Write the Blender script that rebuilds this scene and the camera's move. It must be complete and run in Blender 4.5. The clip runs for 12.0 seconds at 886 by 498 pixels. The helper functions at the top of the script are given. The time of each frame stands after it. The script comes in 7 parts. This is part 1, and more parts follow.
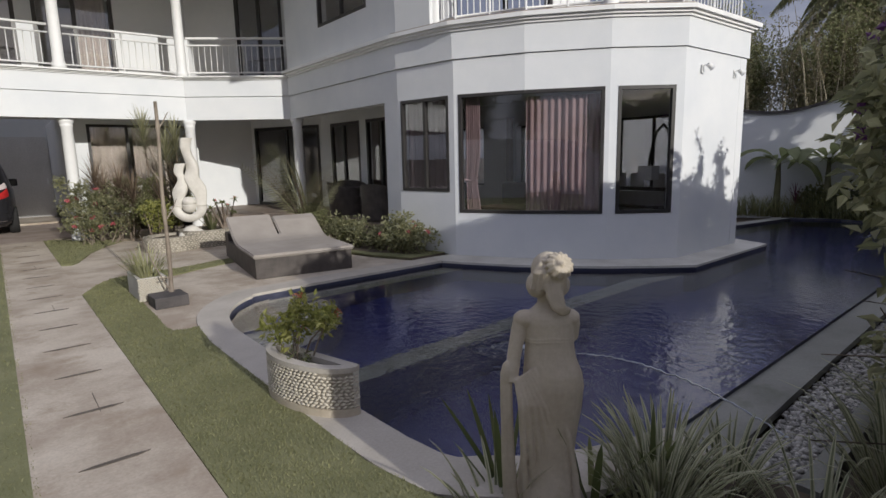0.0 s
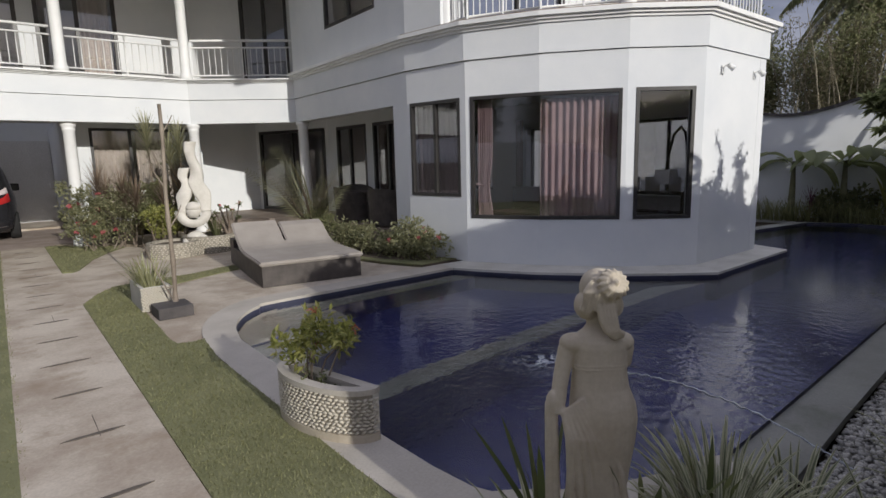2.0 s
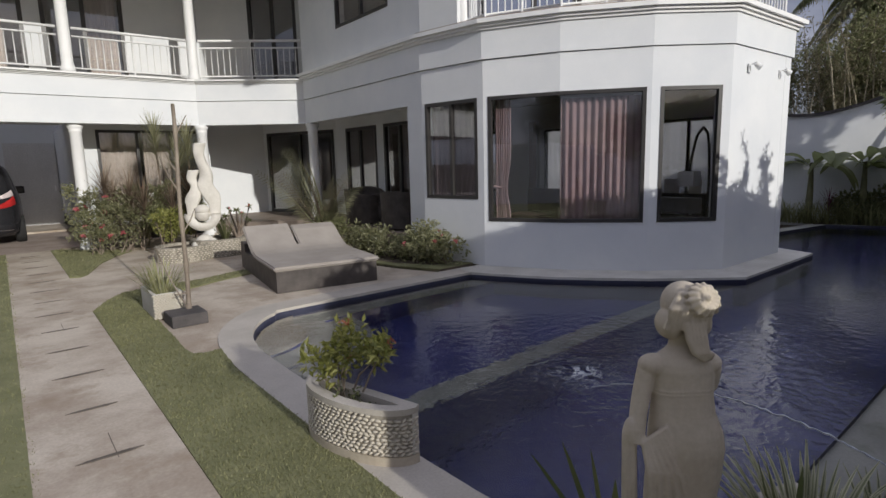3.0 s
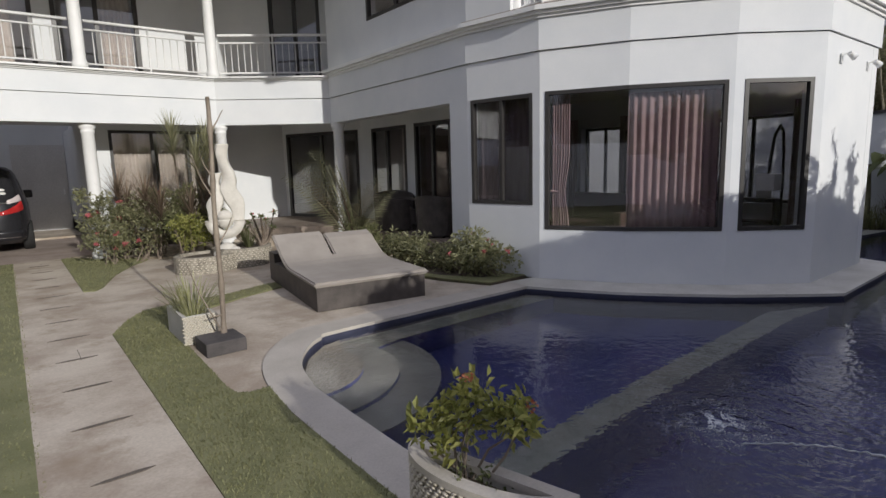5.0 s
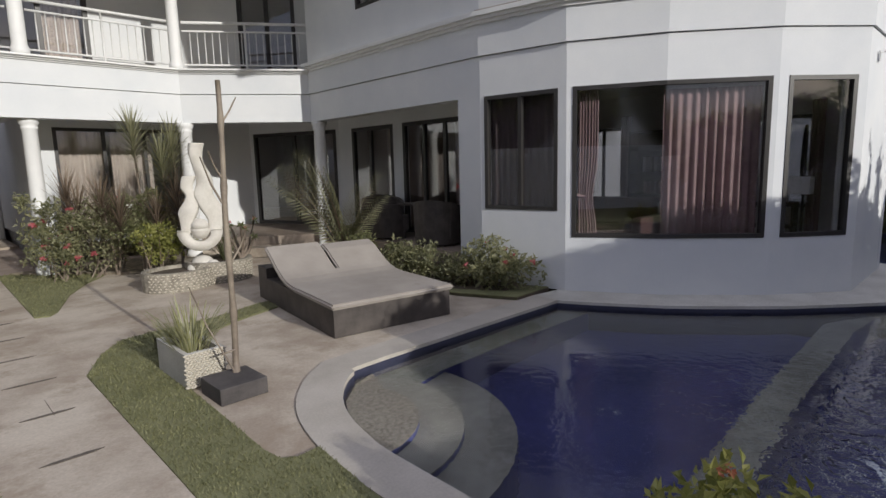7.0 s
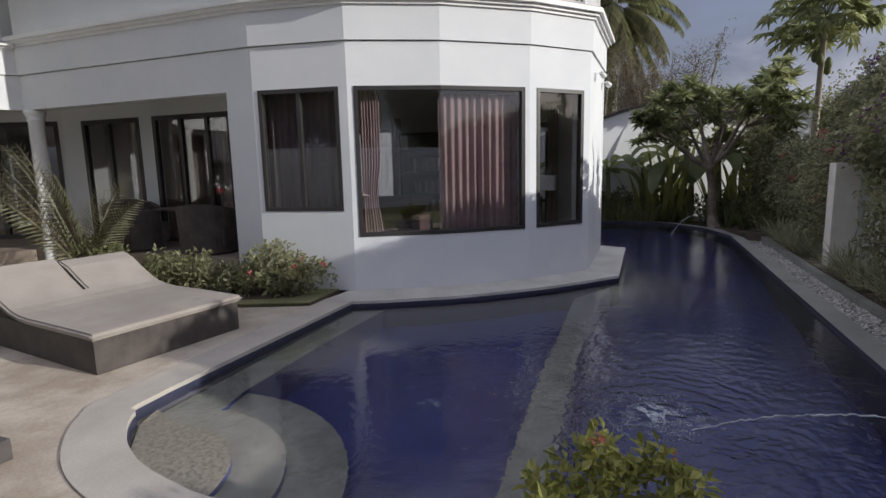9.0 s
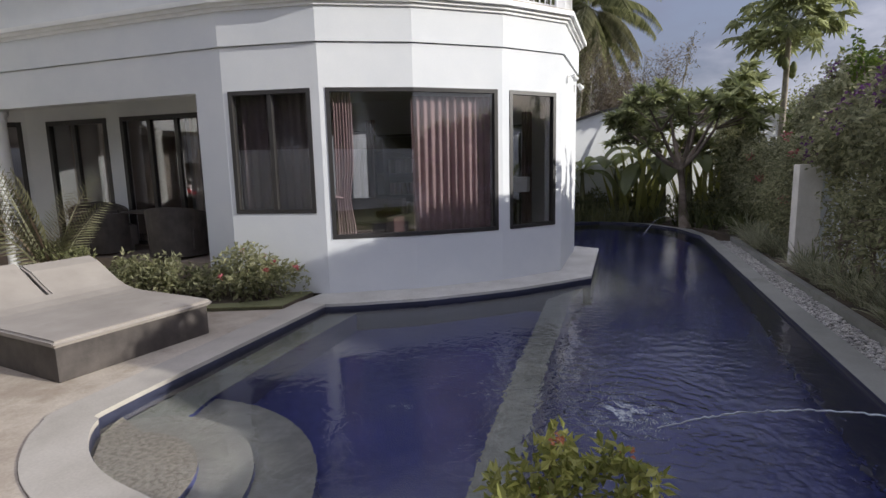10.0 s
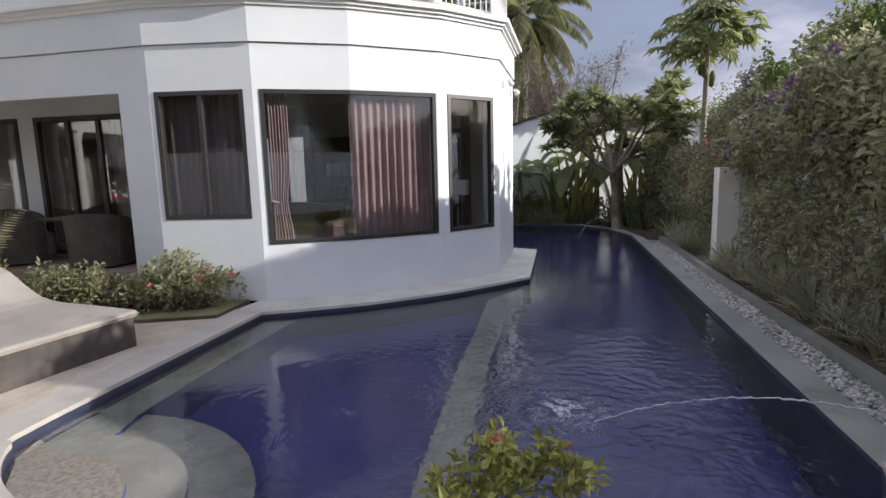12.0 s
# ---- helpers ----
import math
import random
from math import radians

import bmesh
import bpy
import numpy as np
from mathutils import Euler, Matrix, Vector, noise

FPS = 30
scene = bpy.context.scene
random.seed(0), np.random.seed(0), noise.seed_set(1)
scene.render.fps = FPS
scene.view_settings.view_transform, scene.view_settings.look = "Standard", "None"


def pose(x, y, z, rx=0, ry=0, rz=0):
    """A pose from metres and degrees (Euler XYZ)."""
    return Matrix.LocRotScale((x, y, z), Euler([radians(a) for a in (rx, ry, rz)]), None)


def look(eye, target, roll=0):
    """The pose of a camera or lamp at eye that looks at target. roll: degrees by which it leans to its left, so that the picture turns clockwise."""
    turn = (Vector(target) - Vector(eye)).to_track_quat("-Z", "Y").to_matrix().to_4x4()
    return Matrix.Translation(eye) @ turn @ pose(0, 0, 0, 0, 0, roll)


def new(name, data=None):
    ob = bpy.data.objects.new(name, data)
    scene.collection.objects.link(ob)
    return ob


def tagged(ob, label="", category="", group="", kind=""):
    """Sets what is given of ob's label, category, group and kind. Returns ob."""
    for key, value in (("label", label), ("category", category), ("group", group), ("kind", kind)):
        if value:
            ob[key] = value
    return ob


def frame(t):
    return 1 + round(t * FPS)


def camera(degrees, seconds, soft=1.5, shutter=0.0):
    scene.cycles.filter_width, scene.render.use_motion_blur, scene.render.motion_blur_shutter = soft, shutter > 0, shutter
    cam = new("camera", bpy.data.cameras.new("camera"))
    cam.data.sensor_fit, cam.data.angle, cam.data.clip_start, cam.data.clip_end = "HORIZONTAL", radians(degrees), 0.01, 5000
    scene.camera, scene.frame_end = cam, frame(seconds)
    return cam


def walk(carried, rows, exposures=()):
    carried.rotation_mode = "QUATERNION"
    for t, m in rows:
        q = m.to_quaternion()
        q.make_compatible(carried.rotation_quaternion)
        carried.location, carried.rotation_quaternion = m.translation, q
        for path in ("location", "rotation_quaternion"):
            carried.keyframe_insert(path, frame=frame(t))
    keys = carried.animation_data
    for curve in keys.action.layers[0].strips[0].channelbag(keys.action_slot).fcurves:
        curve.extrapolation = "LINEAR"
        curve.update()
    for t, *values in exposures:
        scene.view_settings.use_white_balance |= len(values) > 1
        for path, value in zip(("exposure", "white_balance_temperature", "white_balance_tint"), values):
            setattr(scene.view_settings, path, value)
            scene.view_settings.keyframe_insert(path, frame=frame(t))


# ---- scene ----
cam = camera(78.0, 12.0)
METRES, EYE, TILT, LEAN, TURN = 3.45, 1.5755, 0.0, 0.0, -39.5
ROWS = [
    (0.0, 0.0, 0.0, 0.0, -0.21, -9.52, 1.28),
    (0.5, 0.0059, 0.0241, 0.0027, -0.2, -9.43, 1.31),
    (1.0, 0.005, 0.0442, 0.0027, -0.15, -9.32, 1.33),
    (1.5, -0.0118, 0.0557, 0.0035, -0.07, -9.26, 1.35),
    (2.0, -0.0405, 0.0743, 0.0033, 0.01, -9.17, 1.37),
    (2.5, -0.0743, 0.0982, 0.0037, 0.11, -9.09, 1.42),
    (3.0, -0.1059, 0.139, 0.0042, 0.21, -8.98, 1.45),
    (5.0, -0.2951, 0.3683, 0.0086, 0.59, -8.75, 1.52),
    (5.5, -0.3651, 0.4321, 0.0118, 0.65, -8.7, 1.59),
    (6.0, -0.4397, 0.4967, 0.0151, 0.73, -8.64, 1.59),
    (6.5, -0.4969, 0.5557, 0.0117, -0.9, -8.53, 1.52),
    (8.5, -0.6416, 0.679, 0.0031, -23.89, -8.84, 1.33),
    (9.0, -0.633, 0.6739, 0.0021, -29.81, -8.91, 1.29),
    (9.5, -0.626, 0.6681, 0.0044, -32.12, -8.91, 1.28),
    (10.0, -0.618, 0.6634, 0.0038, -32.06, -8.83, 1.32),
    (10.5, -0.6129, 0.6606, 0.0034, -32.54, -8.75, 1.32),
    (11.0, -0.6141, 0.6603, 0.0047, -35.13, -8.72, 1.37),
    (11.5, -0.6123, 0.6601, 0.0038, -38.08, -8.7, 1.33),
    (12.0, -0.6151, 0.6603, 0.0031, -38.22, -8.61, 1.39),
]
walk(cam, [(t, pose(0, 0, EYE, TILT, LEAN, TURN) @ pose(METRES * x, METRES * y, METRES * z, 90 + pitch, roll, yaw)) for t, x, y, z, yaw, pitch, roll in ROWS],
     [(0.0, 0.27), (3.0, 0.25), (6.5, 0.22), (8.5, 0.36), (9.5, 0.6), (10.5, 0.85), (12.0, 1.02)])


# ---- world and sun ----
SUN_ELEV = 19.1
world = bpy.data.worlds.new("sky")
scene.world = world
world.use_nodes = True
wn, wl = world.node_tree.nodes, world.node_tree.links
sky = wn.new("ShaderNodeTexSky")
sky.sky_type = "NISHITA"
sky.sun_disc = False
sky.sun_elevation = radians(SUN_ELEV)
sky.sun_rotation = radians(181.3)
sky.air_density, sky.dust_density, sky.ozone_density = 1.0, 1.5, 2.0
wl.new(sky.outputs[0], wn["Background"].inputs[0])
wn["Background"].inputs[1].default_value = 0.13
# broken grey cloud over the whole sky
cloud = wn.new("ShaderNodeBackground")
wc, wnoise, wramp, wtone = wn.new("ShaderNodeTexCoord"), wn.new("ShaderNodeTexNoise"), wn.new("ShaderNodeValToRGB"), wn.new("ShaderNodeValToRGB")
wmap = wn.new("ShaderNodeMapping")
wmap.inputs["Scale"].default_value = (1.0, 1.0, 2.4)
wnoise.inputs["Scale"].default_value, wnoise.inputs["Detail"].default_value, wnoise.inputs["Roughness"].default_value = 2.6, 7.0, 0.55
wramp.color_ramp.elements[0].position, wramp.color_ramp.elements[0].color = 0.32, (0.75, 0.75, 0.75, 1)
wramp.color_ramp.elements[1].position, wramp.color_ramp.elements[1].color = 0.62, (1, 1, 1, 1)
wtone.color_ramp.elements[0].position, wtone.color_ramp.elements[0].color = 0.42, (0.3, 0.3, 0.42, 1)
wtone.color_ramp.elements[1].position, wtone.color_ramp.elements[1].color = 0.68, (1.0, 1.03, 1.2, 1)
# an overcast sky is brightest overhead and dull towards the horizon
wsplit, wup, wlift = wn.new("ShaderNodeSeparateXYZ"), wn.new("ShaderNodeMath"), wn.new("ShaderNodeMath")
wup.operation, wlift.operation = "MAXIMUM", "MULTIPLY_ADD"
wup.inputs[1].default_value, wlift.inputs[1].default_value, wlift.inputs[2].default_value = 0.0, 0.62, 0.34
wl.new(wc.outputs["Generated"], wsplit.inputs[0])
wl.new(wsplit.outputs["Z"], wup.inputs[0])
wl.new(wup.outputs[0], wlift.inputs[0])
wl.new(wlift.outputs[0], cloud.inputs[1])
wmix = wn.new("ShaderNodeMixShader")
wl.new(wc.outputs["Generated"], wmap.inputs["Vector"])
wl.new(wmap.outputs[0], wnoise.inputs["Vector"])
wl.new(wnoise.outputs[0], wramp.inputs[0])
wl.new(wnoise.outputs[0], wtone.inputs[0])
wl.new(wtone.outputs[0], cloud.inputs[0])
wl.new(wramp.outputs[0], wmix.inputs[0])
wl.new(wn["Background"].outputs[0], wmix.inputs[1])
wl.new(cloud.outputs[0], wmix.inputs[2])
wl.new(wmix.outputs[0], wn["World Output"].inputs[0])
sun = new("sun", bpy.data.lights.new("sun", "SUN"))
sun.data.energy, sun.data.angle, sun.data.color = 2.65, radians(0.6), (1.0, 0.967, 0.905)
sun.matrix_world = look((0.0, 0.0, 20.0), (0.022 * 40, 40.0, 20.0 - 40 * math.tan(radians(SUN_ELEV))))


# ---- materials ----
def tree_of(name):
    m = bpy.data.materials.new(name)
    m.use_nodes = True
    nt = m.node_tree
    return m, nt, nt.nodes["Principled BSDF"]


def noise_node(nt, scale, detail=4.0, rough=0.6, coord="Object"):
    tc = nt.nodes.new("ShaderNodeTexCoord")
    n = nt.nodes.new("ShaderNodeTexNoise")
    n.inputs["Scale"].default_value, n.inputs["Detail"].default_value, n.inputs["Roughness"].default_value = scale, detail, rough
    nt.links.new(tc.outputs[coord], n.inputs["Vector"])
    return n


def ramp(nt, src, stops):
    r = nt.nodes.new("ShaderNodeValToRGB")
    e = r.color_ramp.elements
    while len(e) < len(stops):
        e.new(0.5)
    for el, (p, c) in zip(e, stops):
        el.position, el.color = p, (*c, 1)
    nt.links.new(src, r.inputs[0])
    return r


def mixed(nt, fac, a, b, mode="MIX"):
    m = nt.nodes.new("ShaderNodeMix")
    m.data_type, m.blend_type = "RGBA", mode
    for sock, v in ((m.inputs[0], fac), (m.inputs[6], a), (m.inputs[7], b)):
        if isinstance(v, (int, float)):
            sock.default_value = v
        elif isinstance(v, tuple):
            sock.default_value = (*v, 1)
        else:
            nt.links.new(v, sock)
    return m.outputs[2]


def bumped(nt, bsdf, height, strength=0.3, distance=0.01):
    b = nt.nodes.new("ShaderNodeBump")
    b.inputs["Strength"].default_value, b.inputs["Distance"].default_value = strength, distance
    nt.links.new(height, b.inputs["Height"])
    nt.links.new(b.outputs[0], bsdf.inputs["Normal"])


def surface(name, a, b, rough=0.7, big=1.5, fine=30.0, bump=0.3, depth=0.004, metal=0.0, spread=(0.35, 0.65), stain=None, grain=0.15):
    """Two tones mixed by coarse and fine noise, with a fine relief."""
    m, nt, p = tree_of(name)
    n1, n2 = noise_node(nt, big, 6), noise_node(nt, fine, 5)
    r1 = ramp(nt, n1.outputs[0], [(spread[0], a), (spread[1], b)])
    r2 = ramp(nt, n2.outputs[0], [(0.3, (1 - grain,) * 3), (0.7, (1 + grain * 0.5,) * 3)])
    col = mixed(nt, 1.0, r1.outputs[0], r2.outputs[0], "MULTIPLY")
    if stain:
        n3 = noise_node(nt, stain[1], 8, 0.7)
        r3 = ramp(nt, n3.outputs[0], [(stain[2], (0, 0, 0)), (stain[2] + 0.15, (1, 1, 1))])
        col = mixed(nt, r3.outputs[0], col, stain[0])
    nt.links.new(col, p.inputs["Base Color"])
    p.inputs["Roughness"].default_value, p.inputs["Metallic"].default_value = rough, metal
    bumped(nt, p, n2.outputs[0], bump, depth)
    return m


def leafy(name, dark, light, rough=0.5, trans=0.25):
    m, nt, p = tree_of(name)
    g = nt.nodes.new("ShaderNodeNewGeometry")
    r = ramp(nt, g.outputs["Random Per Island"], [(0.0, dark), (0.55, tuple((x + y) / 2 for x, y in zip(dark, light))), (1.0, light)])
    n = noise_node(nt, 1.3, 3)
    r2 = ramp(nt, n.outputs[0], [(0.3, (0.75, 0.75, 0.75)), (0.7, (1.15, 1.15, 1.15))])
    col = mixed(nt, 1.0, r.outputs[0], r2.outputs[0], "MULTIPLY")
    nt.links.new(col, p.inputs["Base Color"])
    p.inputs["Roughness"].default_value = rough
    t = nt.nodes.new("ShaderNodeBsdfTranslucent")
    nt.links.new(col, t.inputs[0])
    mx = nt.nodes.new("ShaderNodeMixShader")
    mx.inputs[0].default_value = trans
    nt.links.new(p.outputs[0], mx.inputs[1])
    nt.links.new(t.outputs[0], mx.inputs[2])
    nt.links.new(mx.outputs[0], nt.nodes["Material Output"].inputs[0])
    return m


M_WALL = surface("white_render", (0.67, 0.69, 0.71), (0.75, 0.76, 0.765), 0.75, 0.8, 60, 0.06, 0.001, stain=((0.66, 0.66, 0.64), 0.6, 0.68), grain=0.02)
M_TRIM = surface("white_trim", (0.76, 0.76, 0.75), (0.83, 0.83, 0.82), 0.55, 2, 40, 0.03, 0.001, grain=0.02)
M_PLINTH = surface("plinth_cement", (0.5, 0.48, 0.43), (0.62, 0.6, 0.55), 0.8, 2, 50, 0.3, 0.003)
M_CONC = surface("paving_concrete", (0.37, 0.305, 0.238), (0.55, 0.485, 0.4), 0.8, 1.1, 55, 0.35, 0.003, spread=(0.4, 0.6), stain=((0.3, 0.235, 0.17), 1.5, 0.53), grain=0.14)
M_COPING = surface("coping_stone", (0.4, 0.365, 0.315), (0.51, 0.47, 0.415), 0.7, 1.5, 60, 0.3, 0.002, stain=((0.31, 0.285, 0.245), 1.4, 0.6), grain=0.1)
# Coping stone darkened in its colour for the shaded side, with greenish stains.
M_COPING_SHADED = surface("coping_shaded", (0.185, 0.185, 0.168), (0.265, 0.265, 0.243), 0.65, 1.2, 60, 0.3, 0.002, stain=((0.14, 0.145, 0.115), 1.8, 0.56), grain=0.12)
M_DRIVE = surface("driveway_brick", (0.29, 0.235, 0.2), (0.43, 0.355, 0.31), 0.8, 1.5, 25, 0.4, 0.004)
M_GRASS = surface("turf_base", (0.16, 0.165, 0.075), (0.22, 0.22, 0.11), 0.9, 3, 120, 0.6, 0.01)
M_SOIL = surface("soil", (0.07, 0.055, 0.04), (0.14, 0.11, 0.08), 0.95, 3, 60, 0.6, 0.01)
M_LITTER = surface("leaf_litter", (0.13, 0.105, 0.075), (0.34, 0.29, 0.22), 0.95, 9, 70, 0.7, 0.012)
M_FRAME = surface("dark_aluminium", (0.034, 0.031, 0.03), (0.045, 0.042, 0.04), 0.4, 4, 80, 0.05, 0.001)
M_WICKER = surface("wicker_dark", (0.052, 0.043, 0.039), (0.09, 0.076, 0.068), 0.6, 6, 90, 0.5, 0.003)
M_CUSHION = surface("grey_cushion", (0.29, 0.26, 0.23), (0.36, 0.325, 0.29), 0.9, 2, 200, 0.2, 0.001, grain=0.05, stain=((0.25, 0.225, 0.2), 3, 0.6))
M_STATUE = surface("cast_stone", (0.4, 0.34, 0.26), (0.51, 0.45, 0.36), 0.75, 3, 40, 0.2, 0.002, stain=((0.37, 0.31, 0.21), 3, 0.58), grain=0.08)
M_LIME = surface("limestone_white", (0.58, 0.55, 0.49), (0.7, 0.67, 0.61), 0.8, 4, 40, 0.2, 0.002, stain=((0.5, 0.47, 0.41), 4, 0.6), grain=0.06)
M_TILE_BLUE = surface("pool_blue", (0.038, 0.046, 0.175), (0.054, 0.064, 0.245), 0.4, 1.0, 18, 0.1, 0.001)
M_TILE_WALL = surface("pool_waterline", (0.03, 0.033, 0.062), (0.042, 0.046, 0.085), 0.5, 1.5, 24, 0.1, 0.001)
M_TILE_GREY = surface("pool_ledge", (0.24, 0.23, 0.2), (0.33, 0.32, 0.28), 0.6, 5, 30, 0.2, 0.002)
M_LEDGE = surface("pool_ledge_greener", (0.21, 0.215, 0.185), (0.3, 0.305, 0.26), 0.6, 4, 30, 0.2, 0.002)
M_STEP = surface("pool_step_pebble", (0.2, 0.175, 0.14), (0.4, 0.36, 0.3), 0.6, 34, 90, 0.5, 0.006, spread=(0.4, 0.6), stain=((0.2, 0.17, 0.14), 34, 0.58))
M_BARK = surface("bark", (0.16, 0.12, 0.09), (0.3, 0.25, 0.2), 0.9, 4, 30, 0.6, 0.01)
M_BAMBOO = surface("bamboo_pole", (0.2, 0.16, 0.125), (0.31, 0.26, 0.2), 0.6, 6, 50, 0.3, 0.002)
M_FLOOR_IN = surface("interior_floor", (0.25, 0.18, 0.13), (0.32, 0.25, 0.18), 0.4, 2, 30, 0.1, 0.001)
M_CURTAIN = surface("curtain_mauve", (0.29, 0.195, 0.2), (0.38, 0.27, 0.275), 0.85, 3, 120, 0.2, 0.001)
M_PATIO = surface("patio_tile", (0.25, 0.2, 0.16), (0.34, 0.28, 0.23), 0.6, 2, 30, 0.2, 0.002)
M_LEAF = leafy("leaf_green", (0.085, 0.11, 0.04), (0.24, 0.26, 0.115), 0.5, 0.5)
M_LEAF_BRIGHT = leafy("leaf_bright", (0.07, 0.12, 0.015), (0.18, 0.24, 0.04))
M_LEAF_YELLOW = leafy("leaf_yellow_green", (0.19, 0.21, 0.05), (0.46, 0.45, 0.15), 0.45, 0.45)
M_LEAF_DARK = leafy("leaf_dark", (0.12, 0.135, 0.065), (0.31, 0.32, 0.17), 0.5, 0.55)
M_LEAF_HEDGE = leafy("leaf_hedge", (0.19, 0.2, 0.105), (0.55, 0.54, 0.33), 0.5, 0.6)
M_LEAF_FRANGI = leafy("leaf_broad_light", (0.19, 0.22, 0.095), (0.52, 0.54, 0.28), 0.45, 0.62)
M_LEAF_OLIVE = leafy("leaf_olive_light", (0.16, 0.18, 0.08), (0.43, 0.43, 0.23), 0.5, 0.55)


def grazing(nt, low, gain, power=5.0):
    """How much a clear surface mirrors: little face on, much at a grazing angle."""
    lw, pw, ma = nt.nodes.new("ShaderNodeLayerWeight"), nt.nodes.new("ShaderNodeMath"), nt.nodes.new("ShaderNodeMath")
    lw.inputs["Blend"].default_value = 0.5
    pw.operation, ma.operation = "POWER", "MULTIPLY_ADD"
    pw.inputs[1].default_value, ma.inputs[1].default_value, ma.inputs[2].default_value = power, gain, low
    nt.links.new(lw.outputs["Facing"], pw.inputs[0])
    nt.links.new(pw.outputs[0], ma.inputs[0])
    return lw, ma


def glass_pane(name, tint=(0.87, 0.87, 0.88)):
    m, nt, p = tree_of(name)
    nt.nodes.remove(p)
    tr, gl = nt.nodes.new("ShaderNodeBsdfTransparent"), nt.nodes.new("ShaderNodeBsdfGlossy")
    tr.inputs[0].default_value, gl.inputs["Roughness"].default_value = (*tint, 1), 0.01
    _, f = grazing(nt, 0.12, 0.88)
    mx = nt.nodes.new("ShaderNodeMixShader")
    for a, b in ((f.outputs[0], mx.inputs[0]), (tr.outputs[0], mx.inputs[1]), (gl.outputs[0], mx.inputs[2]), (mx.outputs[0], nt.nodes["Material Output"].inputs[0])):
        nt.links.new(a, b)
    return m


def water_mat():
    """Clear rippled water: it bends what lies under it and mirrors what stands round it."""
    m, nt, p = tree_of("pool_water")
    nt.nodes.remove(p)
    tr, gl = nt.nodes.new("ShaderNodeBsdfRefraction"), nt.nodes.new("ShaderNodeBsdfGlossy")
    tr.inputs[0].default_value, tr.inputs["IOR"].default_value, tr.inputs["Roughness"].default_value = (0.88, 0.895, 0.925, 1), 1.33, 0.0
    gl.inputs["Roughness"].default_value = 0.015
    lw, f = grazing(nt, 0.02, 0.98, 4.0)

    def node(kind, op="", **values):
        n = nt.nodes.new(kind)
        if op:
            n.operation = op
        for k, v in values.items():
            n.inputs[int(k[1:])].default_value = v
        return n

    tc = nt.nodes.new("ShaderNodeTexCoord")
    n1, n2, n3 = noise_node(nt, 27.0, 1, 0.5), noise_node(nt, 10.0, 2, 0.5), noise_node(nt, 1.6, 2, 0.5)
    # rings that run out from where the jet falls, torn by the smaller waves
    centre = node("ShaderNodeVectorMath", "SUBTRACT")
    centre.inputs[1].default_value = (3.4, 3.05, 0.0)
    rings = nt.nodes.new("ShaderNodeTexWave")
    rings.wave_type, rings.rings_direction = "RINGS", "SPHERICAL"
    for k, v in (("Scale", 2.3), ("Distortion", 12.0), ("Detail", 3.0), ("Detail Scale", 1.6), ("Detail Roughness", 0.6)):
        rings.inputs[k].default_value = v
    nt.links.new(tc.outputs["Object"], centre.inputs[0])
    nt.links.new(centre.outputs[0], rings.inputs["Vector"])
    dist = node("ShaderNodeVectorMath", "LENGTH")
    nt.links.new(centre.outputs[0], dist.inputs[0])
    near = node("ShaderNodeMapRange", _1=0.15, _2=1.4, _3=0.3, _4=0.0)
    nt.links.new(dist.outputs["Value"], near.inputs[0])
    ring_h = node("ShaderNodeMath", "MULTIPLY")
    nt.links.new(rings.outputs["Fac"], ring_h.inputs[0])
    nt.links.new(near.outputs[0], ring_h.inputs[1])
    small = node("ShaderNodeMath", "MULTIPLY_ADD", _1=0.3)
    nt.links.new(n1.outputs[0], small.inputs[0])
    nt.links.new(n2.outputs[0], small.inputs[2])
    height = node("ShaderNodeMath", "ADD")
    nt.links.new(small.outputs[0], height.inputs[0])
    nt.links.new(ring_h.outputs[0], height.inputs[1])
    # the waves die away with distance, in gusts, and behind the sunken ledge
    fall = node("ShaderNodeMapRange", _1=0.25, _2=2.2, _3=2.8, _4=0.65)
    nt.links.new(dist.outputs["Value"], fall.inputs[0])
    split = nt.nodes.new("ShaderNodeSeparateXYZ")
    nt.links.new(tc.outputs["Object"], split.inputs[0])
    lee = node("ShaderNodeMapRange", _1=3.5, _2=4.3, _3=1.0, _4=0.55)
    nt.links.new(split.outputs["Y"], lee.inputs[0])
    gust = node("ShaderNodeMapRange", _1=0.35, _2=0.65, _3=0.55, _4=1.25)
    nt.links.new(n3.outputs[0], gust.inputs[0])
    k1, k2 = node("ShaderNodeMath", "MULTIPLY"), node("ShaderNodeMath", "MULTIPLY")
    nt.links.new(fall.outputs[0], k1.inputs[0])
    nt.links.new(lee.outputs[0], k1.inputs[1])
    nt.links.new(k1.outputs[0], k2.inputs[0])
    nt.links.new(gust.outputs[0], k2.inputs[1])
    b = nt.nodes.new("ShaderNodeBump")
    b.inputs["Distance"].default_value = 0.0092
    nt.links.new(k2.outputs[0], b.inputs["Strength"])
    nt.links.new(height.outputs[0], b.inputs["Height"])
    for o in (gl, lw, tr):
        nt.links.new(b.outputs[0], o.inputs["Normal"])
    mx = nt.nodes.new("ShaderNodeMixShader")
    for a, c in ((f.outputs[0], mx.inputs[0]), (tr.outputs[0], mx.inputs[1]), (gl.outputs[0], mx.inputs[2]), (mx.outputs[0], nt.nodes["Material Output"].inputs[0])):
        nt.links.new(a, c)
    return m


M_GLASS, M_WATER = glass_pane("window_glass"), water_mat()


